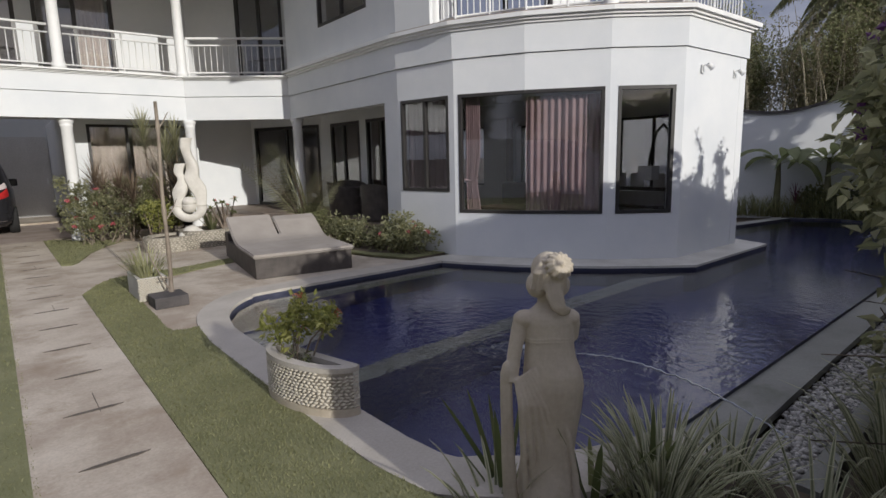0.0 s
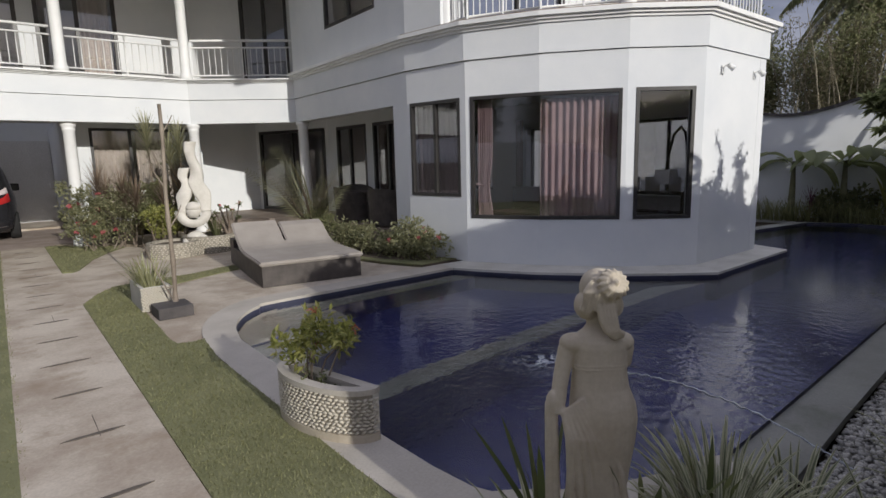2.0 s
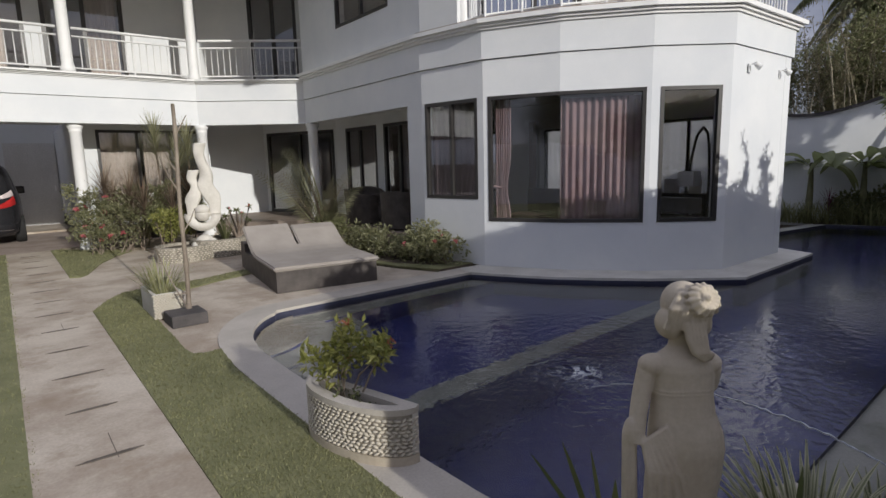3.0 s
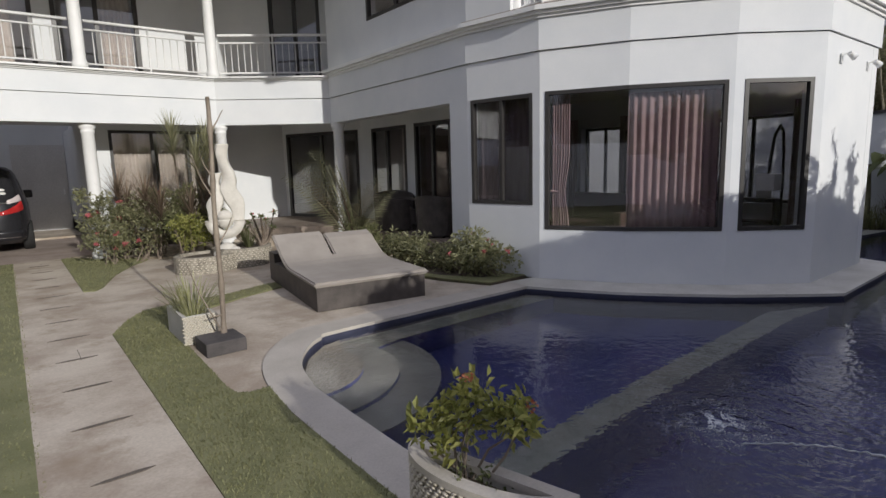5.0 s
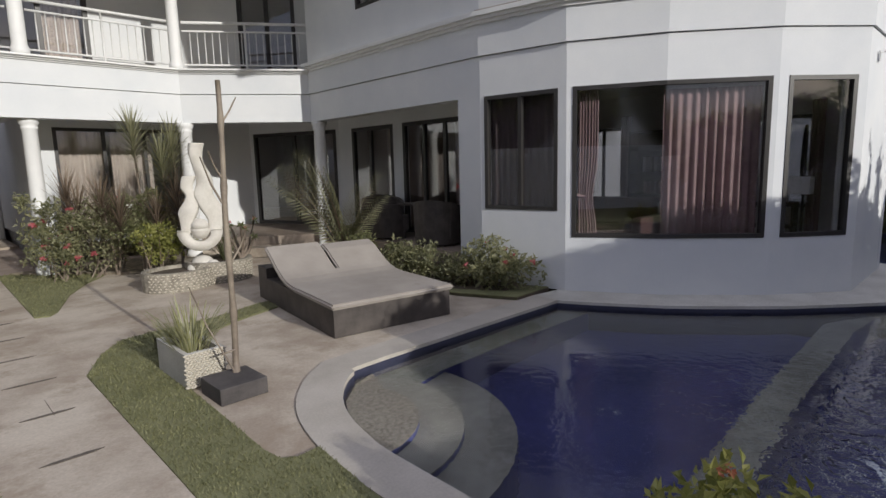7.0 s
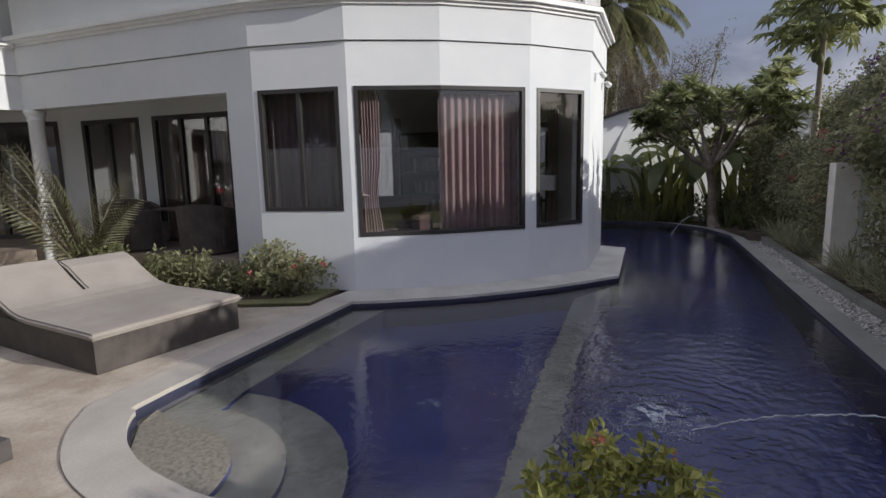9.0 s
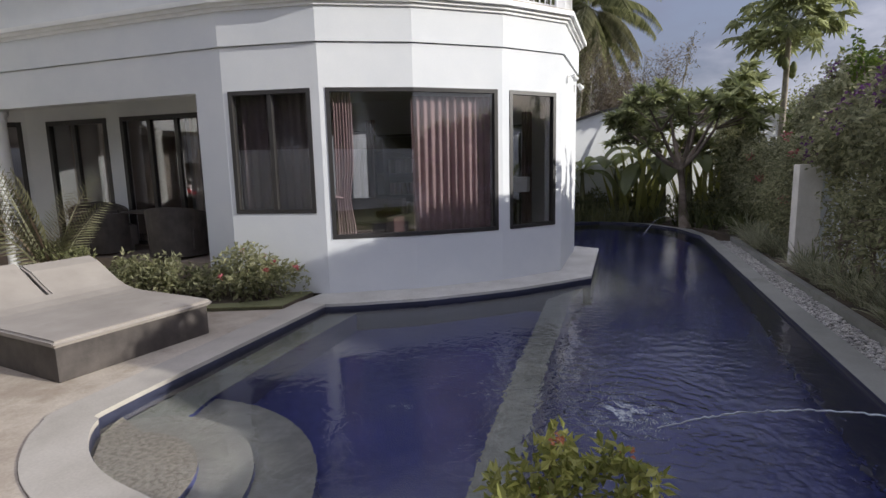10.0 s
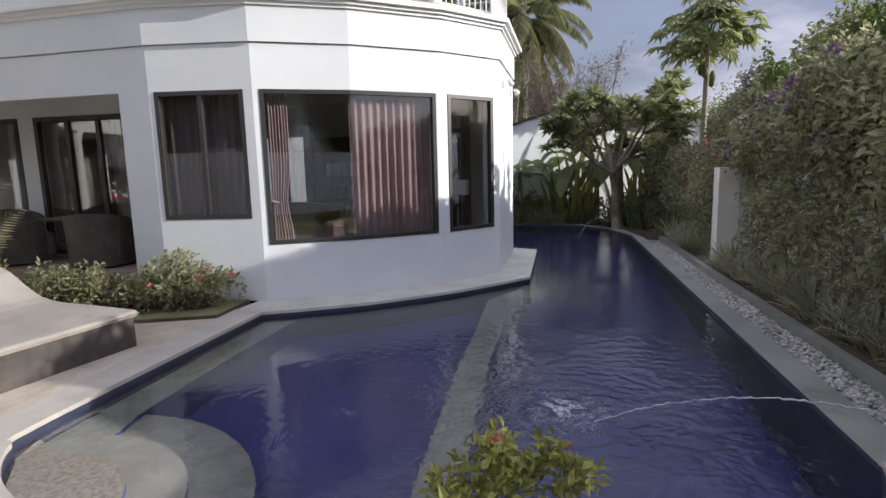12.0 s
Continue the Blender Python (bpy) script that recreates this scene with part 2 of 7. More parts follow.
# ---- building blocks ----
def part(name, bm, material, parent=None, label=""):
    """Link a bmesh as one mesh object, under a thing or a part."""
    me = bpy.data.meshes.new(name)
    bm.to_mesh(me)
    bm.free()
    for m in material if isinstance(material, (list, tuple)) else [material]:
        me.materials.append(m)
    ob = new(name, me)
    if parent:
        ob.parent = parent
    if label:
        ob["label"] = label
    return ob


def base(name, label, category, m=None, group=""):
    ob = new(name)
    ob.empty_display_size = 0.1
    if m is not None:
        ob.matrix_basis = m
    return tagged(ob, label, category, group)


def box(bm, x0, y0, z0, x1, y1, z1, bevel=0.0):
    r = bmesh.ops.create_cube(bm, size=1.0, matrix=Matrix.Translation(((x0 + x1) / 2, (y0 + y1) / 2, (z0 + z1) / 2)) @ Matrix.Diagonal((x1 - x0, y1 - y0, z1 - z0, 1)))
    if bevel:
        es = {e for v in r["verts"] for e in v.link_edges}
        bmesh.ops.bevel(bm, geom=list(es), offset=bevel, segments=2, affect="EDGES", profile=0.7)
    return bm


def B(*a, bevel=0.0):
    return box(bmesh.new(), *a, bevel=bevel)


def prism(bm, pts, z0, z1):
    """An upright block on a plan outline."""
    lo = [bm.verts.new((x, y, z0)) for x, y in pts]
    hi = [bm.verts.new((x, y, z1)) for x, y in pts]
    n = len(pts)
    faces = [bm.faces.new(hi), bm.faces.new(lo[::-1])]
    for i in range(n):
        faces.append(bm.faces.new((lo[i], lo[(i + 1) % n], hi[(i + 1) % n], hi[i])))
    bmesh.ops.recalc_face_normals(bm, faces=faces)
    return bm


def ring(bm, inner, outer, z0, z1):
    """A band between two open plan lines of the same length."""
    n = len(inner)
    v = [[bm.verts.new((x, y, z)) for x, y in line] for line in (inner, outer) for z in (z0, z1)]
    il, ih, ol, oh = v
    fs = []
    for i in range(n - 1):
        fs += [bm.faces.new((ih[i], ih[i + 1], oh[i + 1], oh[i])), bm.faces.new((il[i], ol[i], ol[i + 1], il[i + 1])),
               bm.faces.new((il[i], il[i + 1], ih[i + 1], ih[i])), bm.faces.new((ol[i], oh[i], oh[i + 1], ol[i + 1]))]
    fs += [bm.faces.new((il[0], ih[0], oh[0], ol[0])), bm.faces.new((il[-1], ol[-1], oh[-1], ih[-1]))]
    bmesh.ops.recalc_face_normals(bm, faces=fs)
    return bm


def lathe(bm, profile, segs=24, centre=(0, 0), cap=True):
    rings = [[bm.verts.new((centre[0] + r * math.cos(2 * math.pi * i / segs), centre[1] + r * math.sin(2 * math.pi * i / segs), z)) for i in range(segs)] for r, z in profile]
    for a, b in zip(rings, rings[1:]):
        for i in range(segs):
            f = bm.faces.new((a[i], a[(i + 1) % segs], b[(i + 1) % segs], b[i]))
            f.smooth = True
    if cap:
        bm.faces.new(rings[0][::-1])
        bm.faces.new(rings[-1])
    return bm


def tube(bm, pts, radii, segs=8):
    """A round limb along a line of points."""
    pts = [Vector(p) for p in pts]
    if not isinstance(radii, (list, tuple)):
        radii = [radii] * len(pts)
    prev = None
    up = Vector((0.0, 0.0, 1.0))
    for i, (p, r) in enumerate(zip(pts, radii)):
        d = (pts[min(i + 1, len(pts) - 1)] - pts[max(i - 1, 0)]).normalized()
        s = d.cross(up if abs(d.z) < 0.95 else Vector((1.0, 0.0, 0.0))).normalized()
        u = s.cross(d)
        cur = [bm.verts.new(p + r * (math.cos(2 * math.pi * k / segs) * s + math.sin(2 * math.pi * k / segs) * u)) for k in range(segs)]
        if prev:
            for k in range(segs):
                f = bm.faces.new((prev[k], prev[(k + 1) % segs], cur[(k + 1) % segs], cur[k]))
                f.smooth = True
        else:
            bm.faces.new(cur)
        prev = cur
    bm.faces.new(prev[::-1])
    return bm


def offset_line(pts, d):
    """A plan line moved d to its left (against the walking direction's right hand)."""
    P = [Vector(p) for p in pts]
    out = []
    for i, p in enumerate(P):
        dirs = []
        if i > 0:
            dirs.append((p - P[i - 1]).normalized())
        if i < len(P) - 1:
            dirs.append((P[i + 1] - p).normalized())
        ns = [Vector((-q.y, q.x)) for q in dirs]
        n = ns[0] if len(ns) == 1 else (ns[0] + ns[1]).normalized()
        k = d / max(0.3, n.dot(ns[0]))
        out.append((p.x + n.x * k, p.y + n.y * k))
    return out


def along(a, b, t):
    return (a[0] + (b[0] - a[0]) * t, a[1] + (b[1] - a[1]) * t)


def mesh_ob(name, verts, faces, material, parent=None, smooth=False):
    me = bpy.data.meshes.new(name)
    me.from_pydata(verts, [], faces)
    for m in material if isinstance(material, (list, tuple)) else [material]:
        me.materials.append(m)
    if smooth:
        me.polygons.foreach_set("use_smooth", [True] * len(faces))
    ob = new(name, me)
    if parent:
        ob.parent = parent
    return ob


# ---- plan ----
FRONT = [(5.66, 12.35), (5.58, 7.9), (5.77, 6.66), (6.29, 5.65), (7.05, 4.70), (7.88, 4.02), (9.85, 4.0), (9.85, 12.5)]
WING = [(-8.0, 13.8), (3.72, 13.65), (5.66, 12.35)]
POOL = [(2.9, 1.46), (2.3, 1.66), (1.88, 1.95), (1.68, 2.4), (1.67, 4.9), (1.71, 5.4), (1.82, 5.8), (2.02, 6.13), (2.27, 6.35), (2.6, 6.44), (5.27, 6.44),
        (5.42, 6.1), (5.82, 5.38), (6.21, 4.87), (6.62, 4.39), (7.09, 3.96), (7.55, 3.56), (10.1, 3.58), (10.5, 4.6), (11.4, 5.2), (14.6, 4.7), (15.0, 3.8), (14.7, 2.8), (13.7, 2.0), (12.4, 1.61), (7.0, 1.53), (4.0, 1.475)]
Z_WATER = -0.075


def smooth_line(pts, n=4):
    """The same plan line with its corners drawn as a smooth curve."""
    out = []
    m = len(pts) - 1
    for k in range(m):
        P = [pts[max(0, min(m, k + d))] for d in (-1, 0, 1, 2)]
        for i in range(n):
            f = i / n
            out.append(tuple(0.5 * (2 * b + (c - a) * f + (2 * a - 5 * b + 4 * c - d) * f * f + (3 * b - a - 3 * c + d) * f ** 3) for a, b, c, d in zip(*P)))
    return out + [pts[-1]]


INNER_L, INNER_P, INNER_R = smooth_line(POOL[0:11]), POOL[10:19], POOL[19:27] + [POOL[0]]
POOL = INNER_L + POOL[11:]


def rect_wall(name, a, b, z0, z1, thick, holes=(), material=None, parent=None):
    """A straight wall on the plan line a-b, thick to its left, with openings (s0, s1, z0, z1) cut right through."""
    length = math.dist(a, b)
    ss = sorted({0.0, length, *(h[0] for h in holes), *(h[1] for h in holes)})
    bm = bmesh.new()
    for s0, s1 in zip(ss, ss[1:]):
        mid = (s0 + s1) / 2
        cut = sorted((h[2], h[3]) for h in holes if h[0] < mid < h[1])
        z = z0
        for lo, hi in cut + [(z1, z1)]:
            if lo - z > 1e-4:
                box(bm, s0, 0, z, s1, thick, lo)
            z = max(z, hi)
    ang = math.atan2(b[1] - a[1], b[0] - a[0])
    bmesh.ops.transform(bm, matrix=Matrix.Translation((a[0], a[1], 0)) @ Matrix.Rotation(ang, 4, "Z"), verts=bm.verts)
    return tagged(part(name, bm, material or M_WALL, parent), kind="structure")


def window_unit(name, a, b, z0, z1, label, mullions=(), depth=0.07, bar=0.05, left=True, right=True):
    """Dark framed glazing set in an opening on the plan line a-b; mullions are shares of its width."""
    length = math.dist(a, b)
    ang = math.atan2(b[1] - a[1], b[0] - a[0])
    w = base(name, label, "window", Matrix.Translation((a[0], a[1], z0)) @ Matrix.Rotation(ang, 4, "Z"))
    w["kind"] = "structure"
    h = z1 - z0
    bm = bmesh.new()
    box(bm, 0, -0.01, 0, length, depth, bar)
    box(bm, 0, -0.01, h - bar, length, depth, h)
    if left:
        box(bm, 0, -0.01, bar, bar, depth, h - bar)
    if right:
        box(bm, length - bar, -0.01, bar, length, depth, h - bar)
    part("window_frame", bm, M_FRAME, w)
    xs = [bar if left else 0.0, *(m * length for m in mullions), length - bar if right else length]
    for x in xs[1:-1]:
        part("mullion", B(x - bar * 0.5, 0.0, bar, x + bar * 0.5, depth - 0.01, h - bar), M_FRAME, w)
    for i, (x0, x1) in enumerate(zip(xs, xs[1:])):
        y = 0.025 + 0.012 * (i % 2)
        pane = part("pane", B(x0, y, bar, x1, y + 0.006, h - bar), M_GLASS, w)
        pane.visible_shadow = False
    return w


# ---- ground ----
def sheet_with_hole(name, outer, hole, z, material):
    bm = bmesh.new()
    for line in (outer, hole):
        vs = [bm.verts.new((x, y, z)) for x, y in line]
        for i in range(len(vs)):
            bm.edges.new((vs[i], vs[(i + 1) % len(vs)]))
    bmesh.ops.triangle_fill(bm, use_beauty=True, edges=bm.edges[:])
    for f in bm.faces:
        if f.normal.z < 0:
            f.normal_flip()
    return tagged(part(name, bm, material), kind="structure")


POOL_OUT = offset_line(POOL + POOL[:1], 0.05)[:-1]
sheet_with_hole("ground", [(-400, -400), (400, -400), (400, 400), (-400, 400)], POOL_OUT, -0.2, M_SOIL)

# pool shell, ledges and water
Z_DEEP = -1.3
bm = bmesh.new()
lo = [bm.verts.new((x, y, Z_DEEP)) for x, y in POOL]
hi = [bm.verts.new((x, y, -0.034)) for x, y in POOL]
for i in range(len(POOL)):
    j = (i + 1) % len(POOL)
    bm.faces.new((lo[i], hi[i], hi[j], lo[j])).material_index = 1
bm.faces.new(lo)
pool = tagged(part("pool_basin", bm, [M_TILE_BLUE, M_TILE_WALL]), "deep blue tiled swimming pool basin", "pool", kind="structure")


def ledge(name, top_name, pts, z, top):
    """A blue-tiled shelf in the basin with a pale top."""
    part(name, prism(bmesh.new(), pts, Z_DEEP + 0.005, z - 0.012), M_TILE_BLUE, pool)
    part(top_name, prism(bmesh.new(), pts, z - 0.012, z), top, pool)


shallow = [(x + 0.012, y) for x, y in INNER_L if 3.9 < y < 6.42 and x < 2.6] + [(2.6, 6.425), (5.25, 6.425), (5.4, 6.09), (5.8, 5.37), (6.2, 4.86), (6.6, 4.37), (6.7, 4.04), (6.0, 4.02), (4.2, 3.99), (2.6, 3.92)]
part("shallow_floor", prism(bmesh.new(), shallow, Z_DEEP + 0.003, -0.9), M_TILE_BLUE, pool)
ledge("bench_ledge", "bench_top", [(2.2, 6.415), (5.255, 6.415), (5.4, 6.1), (4.0, 6.13), (3.0, 6.1), (2.5, 6.0)], -0.245, M_LEDGE)
for r, z, mat in ((0.64, -0.15, M_STEP), (0.95, -0.235, M_TILE_GREY), (1.31, -0.32, M_TILE_GREY)):
    pts = [(1.675, 5.95 - r), (1.675, 4.9), (1.72, 5.4), (1.83, 5.79), (2.03, 6.12), (2.28, 6.34), (2.5, 6.42)]
    pts = [p for p in pts if p[1] > 5.94 - r]
    pts += [(2.5 + (1.75 + r - 2.5) * 0.8, 6.41)] if r > 1 else []
    pts += [(1.75 + r * math.cos(radians(a)), 5.95 + r * math.sin(radians(a))) for a in range(14, -94, -6)]
    ledge("step", "tread", pts, z, mat)
DIVIDE = [(1.68, 3.64), (2.9, 3.69), (4.4, 3.74), (6.6, 3.76), (7.4, 3.66), (7.2, 3.8), (6.7, 4.05), (6.0, 4.03), (4.2, 4.0), (2.6, 3.93), (1.68, 3.88)]
ledge("dividing_ledge", "ledge_top", DIVIDE, -0.37, M_LEDGE)

bm = bmesh.new()
vs = [bm.verts.new((x, y, Z_WATER)) for x, y in POOL]
bm.faces.new(vs)
bmesh.ops.triangulate(bm, faces=bm.faces[:])
for f in bm.faces:
    if f.normal.z < 0:
        f.normal_flip()
water = tagged(part("water", bm, M_WATER), "rippled dark blue swimming pool water", "water", kind="structure")
water.visible_shadow = False

# copings
OUTER_L = [(2.78, 1.14), (2.15, 1.33), (1.62, 1.7), (1.38, 2.3), (1.37, 4.9), (1.42, 5.5), (1.56, 6.0), (1.80, 6.38), (2.12, 6.66), (2.55, 6.76), (5.33, 6.80)]
TURN_L = OUTER_L[4:]
OUTER_L = smooth_line(OUTER_L)
tagged(part("coping", ring(bmesh.new(), INNER_L, OUTER_L, -0.036, 0.0), M_COPING), "pale stone pool coping", "coping", kind="structure")
OUTER_P = [(5.33, 6.8), (5.85, 6.75), (6.15, 6.15), (6.5, 5.55), (6.9, 5.05), (7.35, 4.6), (7.95, 4.1), (9.8, 4.05), (9.8, 5.0)]
tagged(part("plinth", ring(bmesh.new(), INNER_P, OUTER_P, -0.036, 0.0), M_PLINTH), "cement plinth at the foot of the bay", "plinth", kind="structure")
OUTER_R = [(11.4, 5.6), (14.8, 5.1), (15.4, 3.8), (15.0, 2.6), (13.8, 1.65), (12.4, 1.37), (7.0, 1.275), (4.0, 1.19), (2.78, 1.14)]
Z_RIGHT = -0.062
tagged(part("coping", ring(bmesh.new(), INNER_R, OUTER_R, -0.12, Z_RIGHT), M_COPING_SHADED), "grey-green stone pool coping with shade put into its colour", "coping", kind="structure")

# paving, path and turf
PAVE = [(0.74, 14.4), (0.7, 4.5), (1.3, 4.5)] + smooth_line(TURN_L) + [(5.6, 7.0), (5.4, 14.4)]
tagged(part("paving", prism(bmesh.new(), PAVE, -0.25, -0.012), M_CONC), "weathered grey concrete paving", "paving", kind="structure")
tagged(part("driveway", B(-12, 14.4, -0.25, 4.2, 21.0, 0.0), M_DRIVE), "brown brick driveway", "driveway", kind="structure")
TURF_STRIP = [(0.66, -4), (0.74, 7.9), (0.95, 8.4), (1.19, 8.75), (1.5, 8.83), (1.36, 7.9), (1.22, 6.9), (1.18, 5.7), (1.2, 5.55), (1.28, 5.49), (1.42, 5.5), (1.36, 4.9), (1.365, 2.3), (1.45, 1.85), (1.6, 1.6), (1.5, 0.9), (1.1, -4)]
TURF_PATCH = [(0.78, 14.38), (0.76, 10.55), (0.9, 10.5), (1.01, 10.68), (1.31, 11.67), (1.65, 12.4), (2.03, 13), (2.26, 14.38)]
TURF_SLIVER = [(1.5, 8.83), (1.3, 8.0), (1.62, 8.25), (2.02, 8.43), (2.27, 8.57), (2.65, 8.72), (2.9, 8.8), (2.95, 9.15), (2.84, 9.15), (2.44, 9.0), (2.16, 8.9), (1.85, 8.9)]
TURF_LEFT = [(-8, -4), (-0.02, -4), (0.08, 14.38), (-8, 14.38)]
for pts in (TURF_STRIP, TURF_PATCH, TURF_SLIVER, TURF_LEFT):
    tagged(part("turf", prism(bmesh.new(), pts, -0.25, 0.004), M_GRASS), "short green artificial turf", "grass", kind="structure")
path = tagged(part("path_bed", prism(bmesh.new(), [(-0.05, -4), (0.66, -4), (0.78, 14.4), (0.05, 14.4)], -0.25, -0.02), M_CONC), "concrete garden path", "path", kind="structure")

# ---- house ----
GROUND_HOLES = {
    0: [(0.0, 4.03, 0.0, 2.54)],
    1: [(0.068, 1.142, 1.02, 2.53)],
    2: [(0.075, math.dist(FRONT[2], FRONT[3]), 0.69, 2.53)],
    3: [(0.0, 1.15, 0.69, 2.53)],
    4: [(0.12, 0.95, 0.69, 2.53)],
    6: [(0.85, 2.3, 0.85, 2.26), (3.95, 4.9, 0.85, 2.26), (6.0, 7.6, 0.85, 2.3)],
}
for i in range(len(FRONT) - 1):
    rect_wall("wall_front", FRONT[i], FRONT[i + 1], 0.0, 3.05, 0.22, GROUND_HOLES.get(i, ()))
ALL = WING[:-1] + FRONT
tagged(part("fascia", ring(bmesh.new(), offset_line(FRONT, 0.25), offset_line(FRONT, -0.03), 3.06, 3.46), M_WALL), "white rendered fascia band", "fascia", kind="structure")
tagged(part("fascia", ring(bmesh.new(), offset_line(WING, 0.25), offset_line(WING, -0.03), 3.06, 3.42), M_WALL), "white rendered fascia band", "fascia", kind="structure")
tagged(part("fascia", ring(bmesh.new(), offset_line(WING, 0.25), WING, 2.54, 3.05), M_WALL), "white rendered fascia beam", "fascia", kind="structure")
for line, steps in ((FRONT, ((0.06, 3.46, 3.5), (0.1, 3.5, 3.54), (0.15, 3.54, 3.6))), (WING, ((0.06, 3.42, 3.445), (0.1, 3.445, 3.47), (0.15, 3.47, 3.5)))):
    for d, z0, z1 in steps:
        tagged(part("cornice", ring(bmesh.new(), offset_line(line, 0.25), offset_line(line, -d), z0, z1), M_TRIM), "white moulded cornice", "cornice", kind="structure")
tagged(part("tile_edge", ring(bmesh.new(), offset_line(FRONT[1:], 0.2), offset_line(FRONT[1:], -0.11), 3.6, 3.622), M_PATIO), "thin brown tile edge of the terrace", "tile edge", kind="structure")
# dark joint between coping and paving
tagged(part("joint", ring(bmesh.new(), smooth_line(TURN_L), offset_line(smooth_line(TURN_L), 0.004), -0.03, -0.0098), surface("joint_dirt", (0.14, 0.12, 0.1), (0.22, 0.19, 0.16), 0.9, 8, 60, 0.3, 0.002)), "dirt-filled joint", "joint", kind="structure")
# ceilings and floors
# Gap over the carport's back is made up to let sky light in.
tagged(part("ceiling", prism(bmesh.new(), [(1.75, 21), (1.75, 18.2), (-8, 18.2), (-8, 13.9), (3.75, 13.75), (5.75, 12.45), (5.7, 7.9), (6.4, 5.75), (7.1, 4.85), (7.95, 4.2), (9.7, 4.2), (9.7, 21)], 2.8, 3.0), M_TRIM), kind="structure")
tagged(part("terrace_floor", prism(bmesh.new(), [(1.75, 21), (1.75, 18.2), (-8, 18.2), (-8, 13.9), (3.75, 13.75), (5.75, 12.45), (5.7, 7.9), (6.4, 5.75), (7.1, 4.85), (7.95, 4.2), (9.7, 4.2), (9.7, 21)], 3.3, 3.5), M_CONC), kind="structure")
tagged(part("floor", prism(bmesh.new(), [(5.75, 8.3), (5.85, 6.7), (6.4, 5.75), (7.1, 4.85), (7.95, 4.2), (9.64, 4.2), (9.64, 8.3)], 0.0, 0.2), M_FLOOR_IN), kind="structure")
tagged(part("patio_floor", prism(bmesh.new(), [(4.3, 15.0), (3.9, 13.75), (5.72, 12.4), (5.64, 8.3), (9.7, 8.3), (9.7, 20.9), (1.6, 20.9), (1.6, 15.0)], 0.0, 0.35), M_PATIO), kind="structure")
rect_wall("wall_inner", (4.3, 15.752), (6.0, 15.75), 0.35, 2.8, 0.15)
rect_wall("wall_inner", (4.15, 15.75), (4.15, 15.152), 0.35, 2.8, 0.15)
rect_wall("wall_inner", (6.0, 15.75), (6.95, 13.35), 0.35, 2.8, 0.15, [(0.12, 2.5, 0.35, 2.5)])
rect_wall("wall_inner", (6.95, 13.35), (6.95, 8.1), 0.35, 2.8, 0.15, [(0.5, 1.9, 0.35, 2.48), (2.2, 3.86, 0.35, 2.48)])
rect_wall("wall_inner", (1.6, 15.0), (4.3, 15.0), 0.0, 2.8, 0.15, [(0.3, 2.55, 0.5, 2.5)])
rect_wall("wall_inner", (1.6, 20.9), (1.6, 15.152), 0.0, 2.8, 0.15)
rect_wall("wall_inner", (-8, 20.9), (9.85, 20.9), 0.0, 6.5, 0.2)
rect_wall("wall_inner", (5.75, 8.1), (6.95, 8.1), 0.0, 2.8, 0.2, material=M_PATIO)
rect_wall("wall_inner", (7.1, 12.3), (9.63, 12.3), 0.0, 2.8, 0.2, material=M_PATIO)
rect_wall("wall_inner", (9.85, 12.5), (9.85, 21), 0.0, 6.5, 0.2)
# Unseen upstairs wall, added to keep sun off the carport's back wall.
rect_wall("wall_inner", (-8, 17.6), (4.3, 17.6), 3.5, 5.85, 0.15)
rect_wall("wall_inner", (-8, 21.0), (-8, 13.7), 2.6, 6.5, 0.2)
# upper storey
UP = [(5.66, 12.35), (5.58, 7.9), (5.70, 7.12)]
rect_wall("wall_upper", UP[0], UP[1], 3.6, 6.5, 0.2, [(1.65, 3.55, 4.25, 5.6)])
rect_wall("wall_upper", UP[1], UP[2], 3.6, 6.5, 0.2)
rect_wall("wall_upper", UP[2], (9.85, 7.12), 3.5, 6.5, 0.2, [(0.5, 3.0, 3.6, 5.8)])
rect_wall("wall_upper", (-8, 15.4), (4.35, 15.3), 3.5, 6.5, 0.2, [(6.4, 8.9, 3.6, 5.75), (9.2, 10.75, 3.6, 5.75)])
rect_wall("wall_upper", (4.35, 15.3), (6.6, 13.1), 3.5, 6.5, 0.2, [(1.3, 2.5, 3.6, 5.8)])
rect_wall("wall_upper", (6.6, 13.1), (5.74, 12.36), 3.5, 6.5, 0.2)
# Out of view; overhang drawn out to cast shade on balcony and fascia.
tagged(part("roof", prism(bmesh.new(), [(1.75, 21.2), (1.75, 18.2), (-8.5, 18.2), (-8.5, 11.85), (4.3, 11.85), (4.4, 5.8), (10.0, 5.8), (10.0, 21.2)], 5.85, 6.1), M_WALL), kind="structure")

window_unit("window_1", along(FRONT[1], FRONT[2], 0.054), along(FRONT[1], FRONT[2], 0.911), 1.02, 2.53, "dark framed sliding window of the bay", (0.5,))
window_unit("window_2", along(FRONT[2], FRONT[3], 0.066), FRONT[3], 0.69, 2.53, "large dark framed picture window half", right=False)
window_unit("window_3", FRONT[3], along(FRONT[3], FRONT[4], 1.15 / math.dist(FRONT[3], FRONT[4])), 0.69, 2.53, "large dark framed picture window half", left=False)
window_unit("window_4", along(FRONT[4], FRONT[5], 0.112), along(FRONT[4], FRONT[5], 0.885), 0.69, 2.53, "tall narrow dark framed window")

